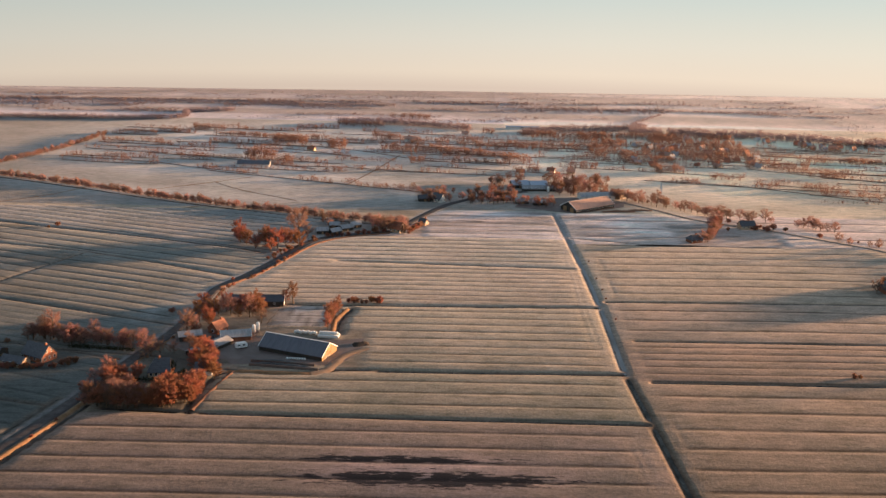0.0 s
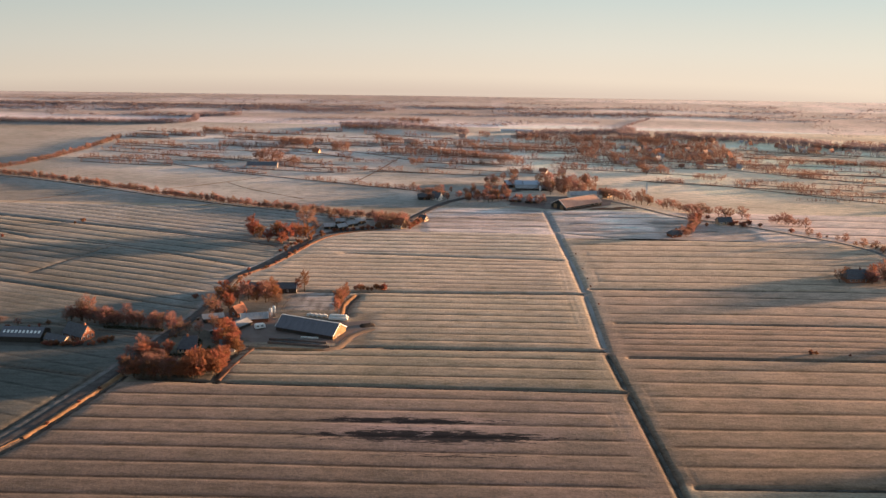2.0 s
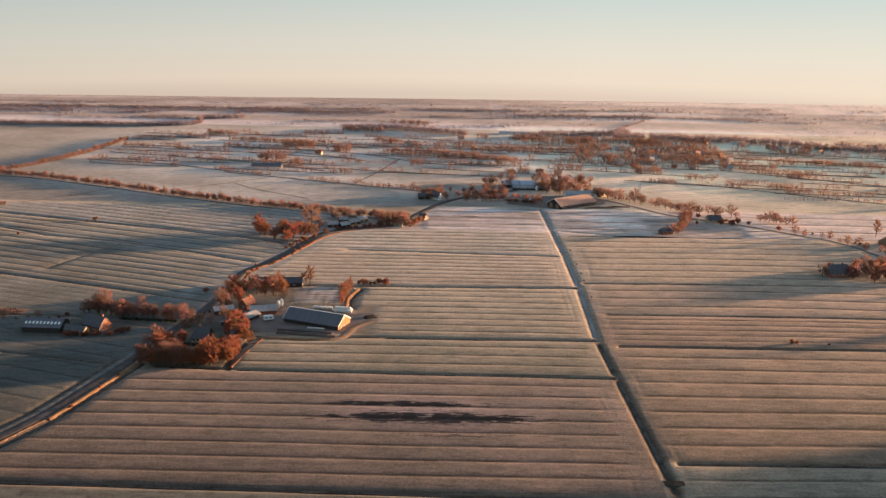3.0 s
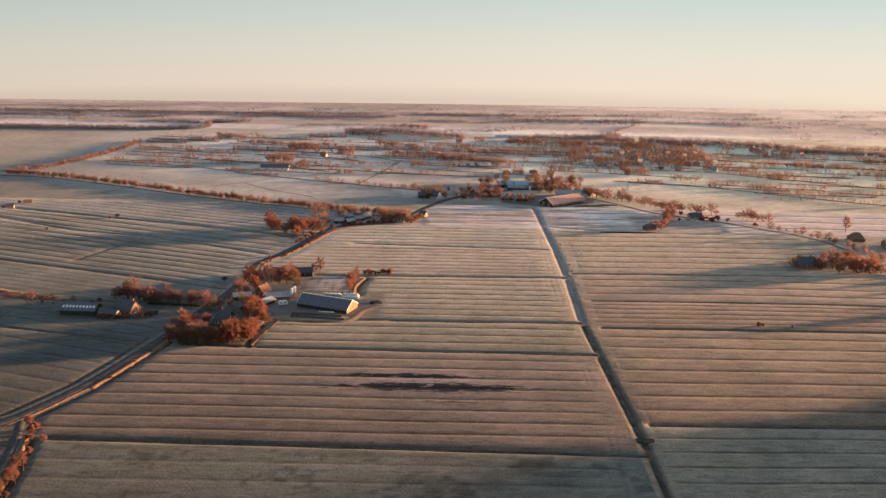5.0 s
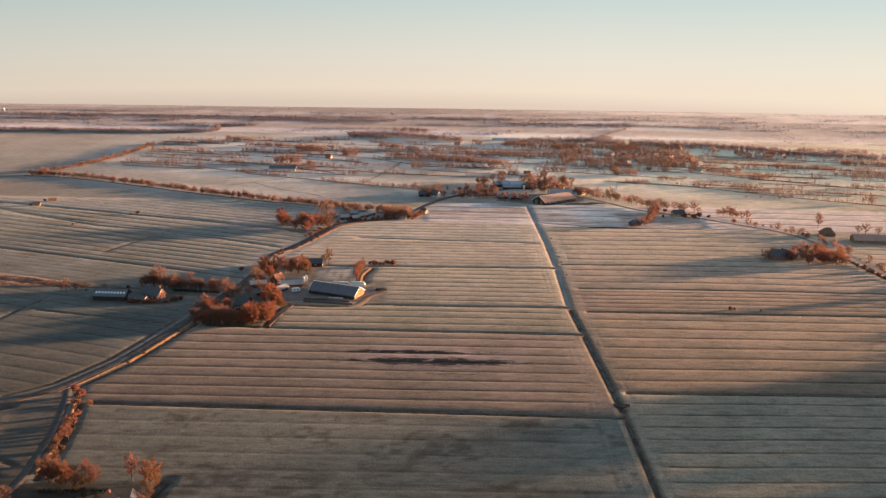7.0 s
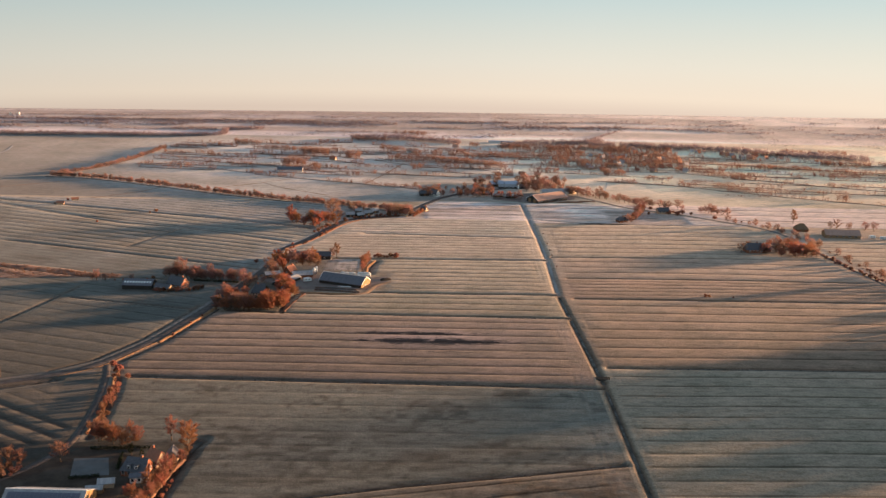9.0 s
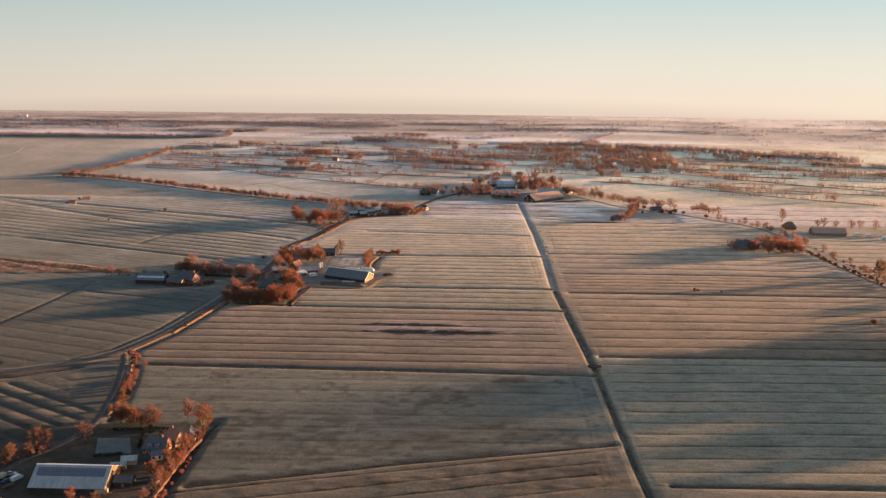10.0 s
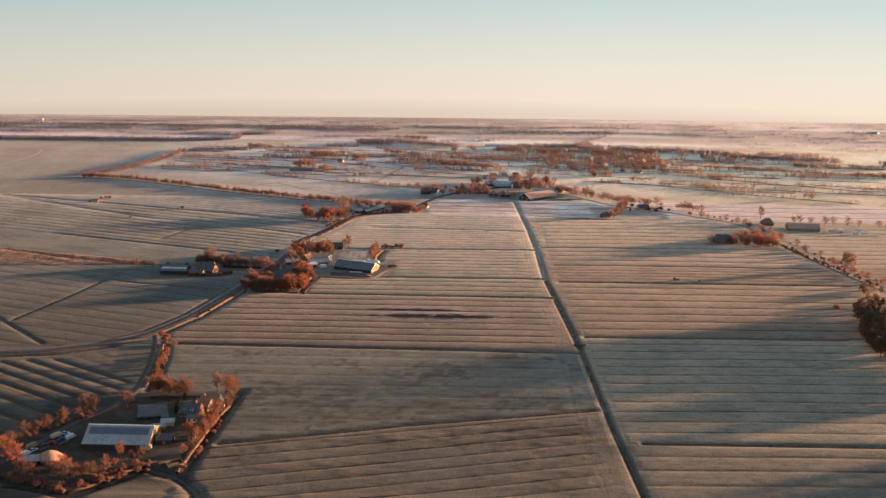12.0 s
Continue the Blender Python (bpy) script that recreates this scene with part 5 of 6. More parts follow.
for pts in ([(-262, 725), (-285, 690), (-330, 650)], [(-160, 675), (-205, 640), (-245, 608)], [(-345, 752), (-440, 690)], [(-150, 768), (-190, 735), (-230, 706)], [(-40, 870), (-58, 800), (-75, 745)], [(-105, 690), (-150, 720), (-175, 745)]):
    ribbon("track", smooth_path(pts, 4), [(-0.7, 0.05), (0, 0.2), (0.7, 0.05)], REED, "narrow dark cart track across the frosted fields", "track", 0.2, 9)


# ---- buildings ----
def roof_bm(length, width, eave, ridge, hip0, hip1, over=0.4, thick=0.22):
    bm = bmesh.new()
    a, w = length / 2 + over, width / 2 + over
    drop = (ridge - eave) * over / (width / 2)
    z = eave - drop
    ends = [(-a + hip0 if hip0 else -a), (a - hip1 if hip1 else a)]
    top = [(-a, -w, z), (a, -w, z), (a, w, z), (-a, w, z), (ends[0], 0, ridge), (ends[1], 0, ridge)]
    t = [bm.verts.new((p[0], p[1], p[2] + thick)) for p in top]
    u = [bm.verts.new(p) for p in top]
    faces = [(0, 1, 5, 4), (2, 3, 4, 5)]
    if hip1:
        faces.append((1, 2, 5))
    if hip0:
        faces.append((3, 0, 4))
    for f in faces:
        bm.faces.new([t[i] for i in f])
        bm.faces.new([u[i] for i in reversed(f)])
    rim = [(0, 1)] + ([(1, 2)] if hip1 else [(1, 5), (5, 2)]) + [(2, 3)] + ([(3, 0)] if hip0 else [(3, 4), (4, 0)])
    for i, j in rim:
        bm.faces.new((u[i], u[j], t[j], t[i]))
    return bm


def wall_bm(length, width, eave, ridge, hip0, hip1):
    bm = bmesh.new()
    a, w = length / 2, width / 2
    lo = [bm.verts.new((x, y, -0.4)) for x, y in ((-a, -w), (a, -w), (a, w), (-a, w))]
    hi = [bm.verts.new((x, y, eave)) for x, y in ((-a, -w), (a, -w), (a, w), (-a, w))]
    bm.faces.new((lo[0], lo[1], hi[1], hi[0]))
    bm.faces.new((lo[2], lo[3], hi[3], hi[2]))
    for i, j, x, hip in ((1, 2, a, hip1), (3, 0, -a, hip0)):
        if hip:
            bm.faces.new((lo[i], lo[j], hi[j], hi[i]))
        else:
            bm.faces.new((lo[i], lo[j], hi[j], bm.verts.new((x, 0, ridge)), hi[i]))
    return bm


def add_opening(parent, side, at, z, wide, high, length, width, kind="window", material=None):
    """A window or door on a wall: side s (-y), n (+y), e (+x), w (-x); at: place along the wall."""
    depth = 0.10
    a, w = length / 2, width / 2

    def slab(d0, d1, inset):
        x0, x1, z0, z1 = at - wide / 2 + inset, at + wide / 2 - inset, z + inset * (kind == "window"), z + high - inset
        if side == "s":
            return boxed(x0, x1, -w - d1, -w - d0, z0, z1)
        if side == "n":
            return boxed(x0, x1, w + d0, w + d1, z0, z1)
        if side == "e":
            return boxed(a + d0, a + d1, x0, x1, z0, z1)
        return boxed(-a - d1, -a - d0, x0, x1, z0, z1)

    if kind == "window":
        f = part("window", slab(-0.05, depth, 0), WHITE_TRIM, parent, "white window frame")
        part("pane", slab(depth, depth + 0.02, 0.12), GLASS, f)
    else:
        f = part("door", slab(-0.05, depth, 0), material or DARK_BOARD, parent)
        part("panel", slab(depth, depth + 0.03, 0.18), WOOD_BOARD if material is None else material, f)


def building(name, label, x, y, turn, length, width, eave, ridge, wall, roof, hip=(0, 0), openings=(), chimney=None, trim=False, ridge_cap=None, category="house", skylights=0, gable_wall=None, base=0.0):
    b_ = thing(name, x, y, base, turn, label, category)
    part("wall", wall_bm(length, width, eave, ridge, *hip), wall, b_)
    rf = part("roof", roof_bm(length, width, eave, ridge, *hip), roof, b_)
    slope = math.atan2(ridge - eave, width / 2)
    if gable_wall:
        bm = bmesh.new()
        ring = [(-width / 2 + 0.1, 0.05), (width / 2 - 0.1, 0.05), (width / 2 - 0.1, eave), (0, ridge - 0.05), (-width / 2 + 0.1, eave)]
        f0 = [bm.verts.new((length / 2 + 0.01, u, v)) for u, v in ring]
        f1 = [bm.verts.new((length / 2 + 0.06, u, v)) for u, v in ring]
        bm.faces.new(f1)
        for i in range(5):
            bm.faces.new((f0[i], f0[(i + 1) % 5], f1[(i + 1) % 5], f1[i]))
        part("gable", bm, gable_wall, b_, "boarded gable, paler for the sun on it")
    if ridge_cap:
        part("ridge_cap", boxed(-length / 2 - 0.3 + hip[0], length / 2 + 0.3 - hip[1], -0.28, 0.28, ridge + 0.12, ridge + 0.34), ridge_cap, rf)
    if trim:
        for x0, h in ((-length / 2 - 0.42, hip[0]), (length / 2 + 0.30, hip[1])):
            if h:
                continue
            for s in (-1, 1):
                bm = bmesh.new()
                run = math.hypot(width / 2 + 0.4, ridge - eave)
                box(bm, x0, x0 + 0.14, -0.02, run, -0.05, 0.32)
                bmesh.ops.rotate(bm, verts=bm.verts, cent=(0, 0, 0), matrix=Matrix.Rotation(-slope, 3, "X"))
                bmesh.ops.translate(bm, verts=bm.verts, vec=(0, 0, ridge))
                if s < 0:
                    bmesh.ops.scale(bm, verts=bm.verts, vec=(1, -1, 1))
                part("bargeboard", bm, WHITE_TRIM, b_, "white painted bargeboard")
    for k in range(skylights):
        bm = bmesh.new()
        box(bm, -0.5, 0.5, -0.9, 0.9, 0.0, 0.1)
        bmesh.ops.rotate(bm, verts=bm.verts, cent=(0, 0, 0), matrix=Matrix.Rotation(slope, 3, "X"))
        fx = -length / 2 + length * (k + 0.7) / (skylights + 0.4)
        bmesh.ops.translate(bm, verts=bm.verts, vec=(fx, -width * 0.27, eave + (ridge - eave) * 0.46 + 0.24))
        part("skylight", bm, FILM, rf, "pale translucent roof light")
    if chimney is not None:
        c = part("chimney", boxed(chimney - 0.4, chimney + 0.4, -0.4, 0.4, ridge - 1.0, ridge + 1.1, bevel=0.03), BRICK, rf, "brick chimney stack")
        part("chimney_cap", boxed(chimney - 0.48, chimney + 0.48, -0.48, 0.48, ridge + 1.1, ridge + 1.25), YARD, c)
    for o in openings:
        add_opening(b_, o[0], o[1], o[2], o[3], o[4], length, width, *(o[5:] or ("window",)))
    return b_


def w_row(side, n, span, z=0.9, wide=1.1, high=1.3):
    return [(side, -span / 2 + span * k / max(1, n - 1), z, wide, high) for k in range(n)]


def yard(name, pts, label, material, z=0.06):
    bm = bmesh.new()
    vs = [bm.verts.new((x, y, z)) for x, y in pts]
    f = bm.faces.new(vs)
    geo = bmesh.ops.extrude_face_region(bm, geom=[f])
    bmesh.ops.translate(bm, verts=[v for v in geo["geom"] if isinstance(v, bmesh.types.BMVert)], vec=(0, 0, -0.5))
    return tagged(bm_object(name, bm, material), label, "yard", kind="structure")


# middle farm
yard("pavement", [(-104, 398), (-98, 418), (-84, 424), (-46, 421), (-33, 424), (-32, 412), (-38, 402), (-46, 386.5), (-70, 385), (-88, 389), (-92, 396)], "worn dark paved farmyard round the long barn", YARD)
yard("pavement", [(-122, 412), (-104, 398), (-98, 418), (-84, 424), (-84, 431), (-112, 430), (-122, 424)], "worn dark paved farmyard by the road", YARD, 0.1)
# gable boards lighter than the side walls: sunlight put into the colour
LIT_BOARD = grained("sunlit_gable_boards", (0.22, 0.13, 0.06), (0.36, 0.23, 0.11), 4, 0.8, stretch=(4, 4, 0.3))
DOORS_E = [("e", -3.5, 0, 3.6, 3.6, "door"), ("e", 3.0, 0, 3.6, 3.6, "door"), ("e", 0, 4.2, 1.6, 0.9)]
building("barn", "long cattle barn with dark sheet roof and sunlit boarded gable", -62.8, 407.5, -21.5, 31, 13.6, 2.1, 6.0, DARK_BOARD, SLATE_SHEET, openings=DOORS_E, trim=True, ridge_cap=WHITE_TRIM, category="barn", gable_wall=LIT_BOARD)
building("shed", "grey-roofed machine shed with a brown brick gable", -93, 421.5, 14, 13, 9, 2.0, 3.7, BRICK, FIBRE, openings=[("e", 0, 0, 3.5, 3.2, "door")], trim=True, category="shed")
building("shed", "long low shed with a pale grey sheet roof", -101.5, 407, 57, 21, 7, 1.7, 2.9, DARK_BOARD, FIBRE, category="shed", openings=[("s", 0, 0, 3, 2.3, "door")])
building("farmhouse", "farmhouse with a steep dark pyramid roof and white windows", -115.5, 379, 8, 8.5, 7.6, 2.5, 7.0, PALE_BRICK, DARK_TILE, hip=(3.0, 0), openings=w_row("s", 4, 6.0, 0.7, 1.1, 1.7) + w_row("e", 3, 5, 0.7, 1.0, 1.6), chimney=0.0)
building("cottage", "small cottage with a bright white gable under dark tiles", -97.5, 380.0, 8, 6.5, 4.6, 2.4, 5.2, WHITE_WALL, DARK_TILE, openings=[("e", -1.2, 0.8, 0.9, 1.2), ("e", 1.2, 0.8, 0.9, 1.2), ("e", 0, 3.2, 0.9, 1.1)], chimney=-1.5)
building("cottage", "brick cottage with a sunlit red tiled roof", -102.5, 428.5, 60, 7, 5.5, 2.4, 5.4, BRICK, RED_TILE, openings=w_row("s", 2, 4) + [("w", 0, 0.8, 1.2, 1.3)], chimney=2.0)
building("shed", "dark tarred shed with a white gable end", -85, 467.5, 4, 13, 7, 2.8, 5.0, DARK_BOARD, DARK_TILE, trim=True, category="shed", openings=[("e", 0, 0, 2.4, 2.4, "door", WHITE_TRIM), ("s", -3, 1, 1.2, 1.0), ("s", 2, 1, 1.2, 1.0)])
building("shed", "dark tarred shed among trees", -99, 467, -4, 12, 7, 2.6, 4.8, DARK_BOARD, DARK_TILE, category="shed", openings=[("s", 0, 0, 2.6, 2.2, "door")])
building("shed", "low shed with a frosted grey roof by the road", -113, 419, 20, 10, 6, 2.4, 3.8, DARK_BOARD, FIBRE, category="shed", openings=[("s", 0, 0, 2.6, 2.1, "door")])
# west farm
building("barn", "low barn with dark sheet roof and row of roof lights", -195, 391, -2, 19, 12, 2.8, 5.4, DARK_BOARD, SLATE_SHEET, skylights=10, category="barn", openings=[("e", 0, 0, 3.2, 2.8, "door")])
building("farmhouse", "brick farmhouse with a sunlit gable and dark tiled roof", -170.5, 393, -28, 12, 8, 2.6, 6.8, BRICK, DARK_TILE, openings=w_row("e", 3, 5, 0.8, 1.0, 1.5) + w_row("e", 2, 2.6, 3.8, 0.9, 1.2) + w_row("s", 4, 11), chimney=4.5)
building("shed", "low shed with an orange sunlit end wall", -178, 386, -20, 11, 5.5, 2.0, 3.8, PALE_BRICK, DARK_TILE, openings=[("e", 0, 0, 1.6, 2.0, "door")] + w_row("s", 3, 7), category="shed")
# lit copy of the thatch: warm sun put into its colour
THATCH_LIT = grained("sunlit_old_thatch", (0.32, 0.17, 0.115), (0.48, 0.28, 0.2), 3, 0.95, stretch=(3, 3, 0.5), bump=0.6)
# nearest farm
yard("lawn", [(-152, 149), (-138, 150), (-133, 135), (-148, 133)], "grey frosted paddock between dark garden hedges", FROST_SAND, 0.1)
yard("pavement", [(-190, 92), (-178, 78), (-158, 78), (-132, 96), (-126, 112), (-120, 132), (-128, 152), (-150, 160), (-163, 148), (-176, 128)], "muddy dark farmyard between the lane and the barn", EARTH)
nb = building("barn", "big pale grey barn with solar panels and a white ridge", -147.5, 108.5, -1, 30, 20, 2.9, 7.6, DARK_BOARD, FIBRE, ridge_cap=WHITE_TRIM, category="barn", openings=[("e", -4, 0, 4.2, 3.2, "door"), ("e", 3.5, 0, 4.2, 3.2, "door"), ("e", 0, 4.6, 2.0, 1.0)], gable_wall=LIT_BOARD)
slope = math.atan2(4.7, 10.0)
for k in range(16):
    for j in range(2):
        bm = boxed(-0.82, 0.82, -0.98, 0.98, 0, 0.08)
        bmesh.ops.rotate(bm, verts=bm.verts, cent=(0, 0, 0), matrix=Matrix.Rotation(slope, 3, "X"))
        u = 2.6 + j * 2.05
        bmesh.ops.translate(bm, verts=bm.verts, vec=(-13.0 + 1.72 * k, -u * math.cos(slope), 7.6 - u * math.sin(slope) + 0.36))
        part("solar_panel", bm, SOLAR, nb, "dark glass solar panel")
building("shed", "lean-to with a dark roof against the barn gable", -127.5, 108, 0, 7, 6, 2.2, 3.8, DARK_BOARD, DARK_TILE, category="shed", openings=[("s", 0, 0, 1.6, 1.9, "door")])
fh = building("farmhouse", "dark-roofed farmhouse with dormers beside a bare garden", -122.5, 138, -8, 10, 8.5, 2.7, 6.6, BRICK, DARK_TILE, hip=(1.8, 0), openings=w_row("s", 4, 8, 0.8, 1.2, 1.5) + w_row("e", 2, 4, 0.8, 1.1, 1.4), chimney=2.5)
for dx in (-2.6, 0.6):
    dormer = part("dormer", boxed(dx, dx + 1.9, -3.9, -1.6, 3.2, 5.0, 0.05), DARK_TILE, fh, "dark dormer with a white-framed window")
    part("window_frame", boxed(dx + 0.25, dx + 1.65, -4.0, -3.9, 3.5, 4.7), WHITE_TRIM, dormer)
    part("pane", boxed(dx + 0.4, dx + 1.5, -4.03, -4.0, 3.65, 4.55), GLASS, dormer)
building("annexe", "house wing with a sunlit pale gable", -116.5, 146, -40, 7, 5.5, 2.8, 6.4, PALE_BRICK, RED_TILE, openings=w_row("s", 3, 6) + w_row("w", 2, 3), chimney=-2.0)
building("garage", "brick garage with a sunlit gable behind the house", -111, 150, 98, 6, 4.5, 2.4, 4.8, PALE_BRICK, DARK_TILE, category="garage", openings=[("w", 0, 0, 2.4, 2.1, "door")])
building("shed", "low garden store with a pale frosted roof", -134, 121, 8, 6, 3.5, 2.0, 2.9, WOOD_BOARD, FIBRE, category="shed", openings=[("e", 0, 0, 1.1, 1.7, "door")])
building("annexe", "white low annexe with a flat-pitched roof", -119.5, 131, 12, 7, 4, 2.5, 3.2, WHITE_WALL, SLATE_SHEET, openings=w_row("s", 3, 5, 0.6, 1.2, 1.5))
building("shed", "small garden shed with pale sunlit boards", -131, 126, 10, 6, 4, 2.2, 3.4, PALE_BRICK, FIBRE, category="shed", openings=[("e", 0, 0, 1.2, 1.8, "door")])
building("shed", "little white garden hut by the ditch", -115.5, 110.5, 80, 3, 2.4, 2.0, 2.9, WHITE_WALL, DARK_TILE, category="shed", openings=[("w", 0, 0, 0.9, 1.7, "door")])
hay = thing("hay_barn", -173, 87, 0, 0, "round hay barn under a domed thatch roof in sunlit pink-brown", "barn")
bm = bmesh.new()
tube(bm, (0, 0, -0.3), (0, 0, 1.7), 4.5, 4.5, 20)
part("wall", bm, BRICK, hay, "low brick wall")
bm = bmesh.new()
rings = [[bm.verts.new((math.cos(k * math.tau / 24) * r * 1.15, math.sin(k * math.tau / 24) * r, z)) for k in range(24)] for r, z in ((4.7, 1.45), (5.0, 1.5), (4.6, 2.3), (3.7, 3.2), (2.3, 4.1), (0.5, 4.7))]
for r0, r1 in zip(rings, rings[1:]):
    for k in range(24):
        bm.faces.new((r0[k], r0[(k + 1) % 24], r1[(k + 1) % 24], r1[k]))
bm.faces.new(rings[0][::-1])
bm.faces.new(rings[-1])
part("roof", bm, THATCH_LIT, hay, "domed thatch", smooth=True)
for k in range(3):
    part("door", boxed(-1.3 + 1.3 * k - 0.5, -1.3 + 1.3 * k + 0.5, -4.62, -4.3, 0, 1.35), DARK_BOARD, hay)
building("shed", "low grey-roofed shed beside the thatched barn", -181, 85, 8, 8, 6, 2.2, 3.6, DARK_BOARD, FIBRE, category="shed", openings=[("s", 0, 0, 2, 1.9, "door")])
# houses at the bend and beyond
building("house", "house with a bright pale gable among oaks", -29, 611, -35, 8, 6.5, 2.8, 6.6, PALE_BRICK, RED_TILE, openings=w_row("e", 2, 3.4) + [("e", 0, 3.8, 1, 1.2)] + w_row("s", 3, 6), chimney=-2.5)
building("cottage", "pale brick cottage that catches the sun at the road", -13, 630, -38, 5.4, 4.2, 2.0, 4.2, PALE_BRICK, DARK_TILE, openings=w_row("e", 2, 2) + w_row("s", 3, 4), chimney=1.5)
for x, y, t, l, w in ((-68, 603, 40, 7, 5), (-62, 612, 35, 8, 5), (-57, 620, 35, 7, 5), (-76, 604, 10, 7, 5), (-70, 618, 10, 6, 4.5)):
    building("shed", "small grey shed in a garden at the bend", x, y, t, l, w, 2.2, 3.8, DARK_BOARD, FIBRE, category="shed", openings=[("s", 0, 0, 1.5, 1.8, "door"), ("e", 0, 0.9, 1, 1)])
building("house", "house with a tall lit gable near the far farms", -4, 697, -40, 8, 6, 2.6, 6.0, WHITE_WALL, DARK_TILE, openings=w_row("e", 2, 3.4) + w_row("s", 3, 6), chimney=1.0)
building("shed", "dark shed beside the lit house", -14, 698, 10, 9, 6, 2.4, 4.4, DARK_BOARD, DARK_TILE, category="shed", openings=[("s", 0, 0, 2, 2, "door")])
yard("pavement", [(50, 684), (70, 676), (92, 668), (128, 690), (132, 708), (96, 716), (60, 712)], "dark muddy yard between the far barns", YARD)
building("barn", "very long barn with a russet sheet roof and open gable", 101.5, 684.5, 35, 36, 16, 2.8, 7.0, DARK_BOARD, RUSSET_SHEET, trim=True, ridge_cap=FIBRE, category="barn", openings=[("w", -3.5, 0, 4, 3.6, "door"), ("w", 3.5, 0, 4, 3.6, "door")] + [("s", -16 + 4 * k, 1.4, 2.4, 1.2) for k in range(9)])
building("barn", "long barn with a grey frosted roof", 73, 741, 2, 28, 9, 1.8, 3.6, DARK_BOARD, FIBRE, category="barn", openings=[("s", -12 + 4 * k, 1.2, 2.2, 1.2) for k in range(7)])
for x, y in ((58, 752), (72, 751)):
    building("barn", "barn with a pale blue sheet roof", x, y, 8, 13, 12, 2.6, 5.0, DARK_BOARD, BLUE_SHEET, category="barn", openings=[("w", 0, 0, 3.5, 3.4, "door"), ("s", 0, 0, 3, 3, "door")])
building("shed", "low white-walled shed with a long pale roof", 112, 716, 12, 26, 9, 2.8, 4.8, WHITE_WALL, FIBRE, category="shed", openings=[("s", -9 + 4.5 * k, 1, 1.8, 1) for k in range(5)])
building("house", "house with a sunlit gable behind the long barn", 128, 720, -35, 9, 7, 2.6, 6.2, PALE_BRICK, RED_TILE, openings=w_row("e", 2, 4) + w_row("s", 3, 6), chimney=1)
for x, y, t in ((56, 697, 5), (68, 694, 0), (44, 706, 8)):
    building("shed", "grey shed between trees at the far yard", x, y, t, 9, 6, 1.9, 3.3, DARK_BOARD, FIBRE, category="shed", openings=[("s", 0, 0, 2.6, 2.2, "door")])
# east cottage and farm
building("cottage", "dark cottage among oaks at the field corner", 157, 601, 25, 8, 6, 2.2, 4.6, BRICK, DARK_TILE, hip=(2, 2), openings=w_row("s", 3, 7), chimney=1)
building("cottage", "low cottage behind bushes with a lit end wall", 200, 637, 10, 10, 6, 2.6, 5.2, PALE_BRICK, DARK_TILE, openings=w_row("s", 3, 6) + w_row("e", 2, 2.6), chimney=1)
building("farmhouse", "dark farmhouse half hidden by trees", 242, 507, 5, 14, 8, 2.8, 7.0, BRICK, DARK_TILE, hip=(2, 2), openings=w_row("s", 4, 9), chimney=2)
building("barn", "tall barn with a steep dark hipped roof", 304, 580, 0, 9.5, 9.5, 2.0, 6.0, BRICK, THATCH, hip=(3, 3), category="barn", openings=[("s", 0, 0, 3, 2.4, "door")])
building("barn", "long barn with a dark russet roof", 330, 560, -3, 28, 11, 2.6, 6.0, WOOD_BOARD, RUSSET_SHEET, category="barn", openings=[("s", -10 + 5 * k, 1, 2, 1.2) for k in range(5)])
building("house", "small house at the wood's edge by the road", 252, 509, 5, 6, 5, 2.4, 4.6, BRICK, DARK_TILE, openings=w_row("s", 2, 3))
building("barn", "far barn with a dark curved roof and a white gable", -158, 811, 2, 26, 10, 2.4, 4.6, WHITE_WALL, SLATE_SHEET, category="barn", openings=[("e", 0, 0, 3, 2.6, "door")])

# village houses in the far wood
rng = random.Random(5)
for k in range(58):
    u, v = rng.random(), rng.random()
    x, y_ = (rng.uniform(160, 280), 838 + 100 * v) if k < 36 else (rng.uniform(220, 420), 0)
    if k >= 36:
        y_ = float(np.interp(x, [190, 293, 358, 421], [990, 985, 945, 928])) + rng.uniform(-8, 14)
    building("village_house", "small village house with a tiled roof among bare trees", x, y_, rng.uniform(-40, 40), rng.uniform(4.4, 6.0), 4.0, 2.0, rng.uniform(3.8, 5.0), rng.choice([WHITE_WALL, WHITE_WALL, PALE_BRICK]), rng.choice([RED_TILE, RUSSET_SHEET, FIBRE]), openings=[("s", 0, 0.5, 1.4, 0.8)], chimney=0.8)["group"] = "village houses"
for x, y_ in ((-36, 948), (-30, 944), (62, 800), (88, 808), (104, 806), (-120, 884), (20, 985)):
    building("far_house", "far farmhouse with a tiled roof between hedgerows", x, y_, rng.uniform(-30, 30), 6.5, 4.4, 2.0, 4.2, rng.choice([WHITE_WALL, PALE_BRICK]), rng.choice([RED_TILE, RUSSET_SHEET]), openings=[("s", 0, 0.8, 1.6, 1.1)], chimney=0.8)["group"] = "far farmhouses"
for x, y_, l in ((80, 1034, 34), (681, 1227, 9), (464, 983, 10)):
    building("far_hall", "far pale industrial hall among bare trees", x, y_, -48 if x > 400 else 0, l, 5, 2.0, 2.6, WHITE_WALL, BLUE_SHEET, openings=[("s", 0, 0.8, 3, 1.2)], category="hall")["group"] = "far halls"
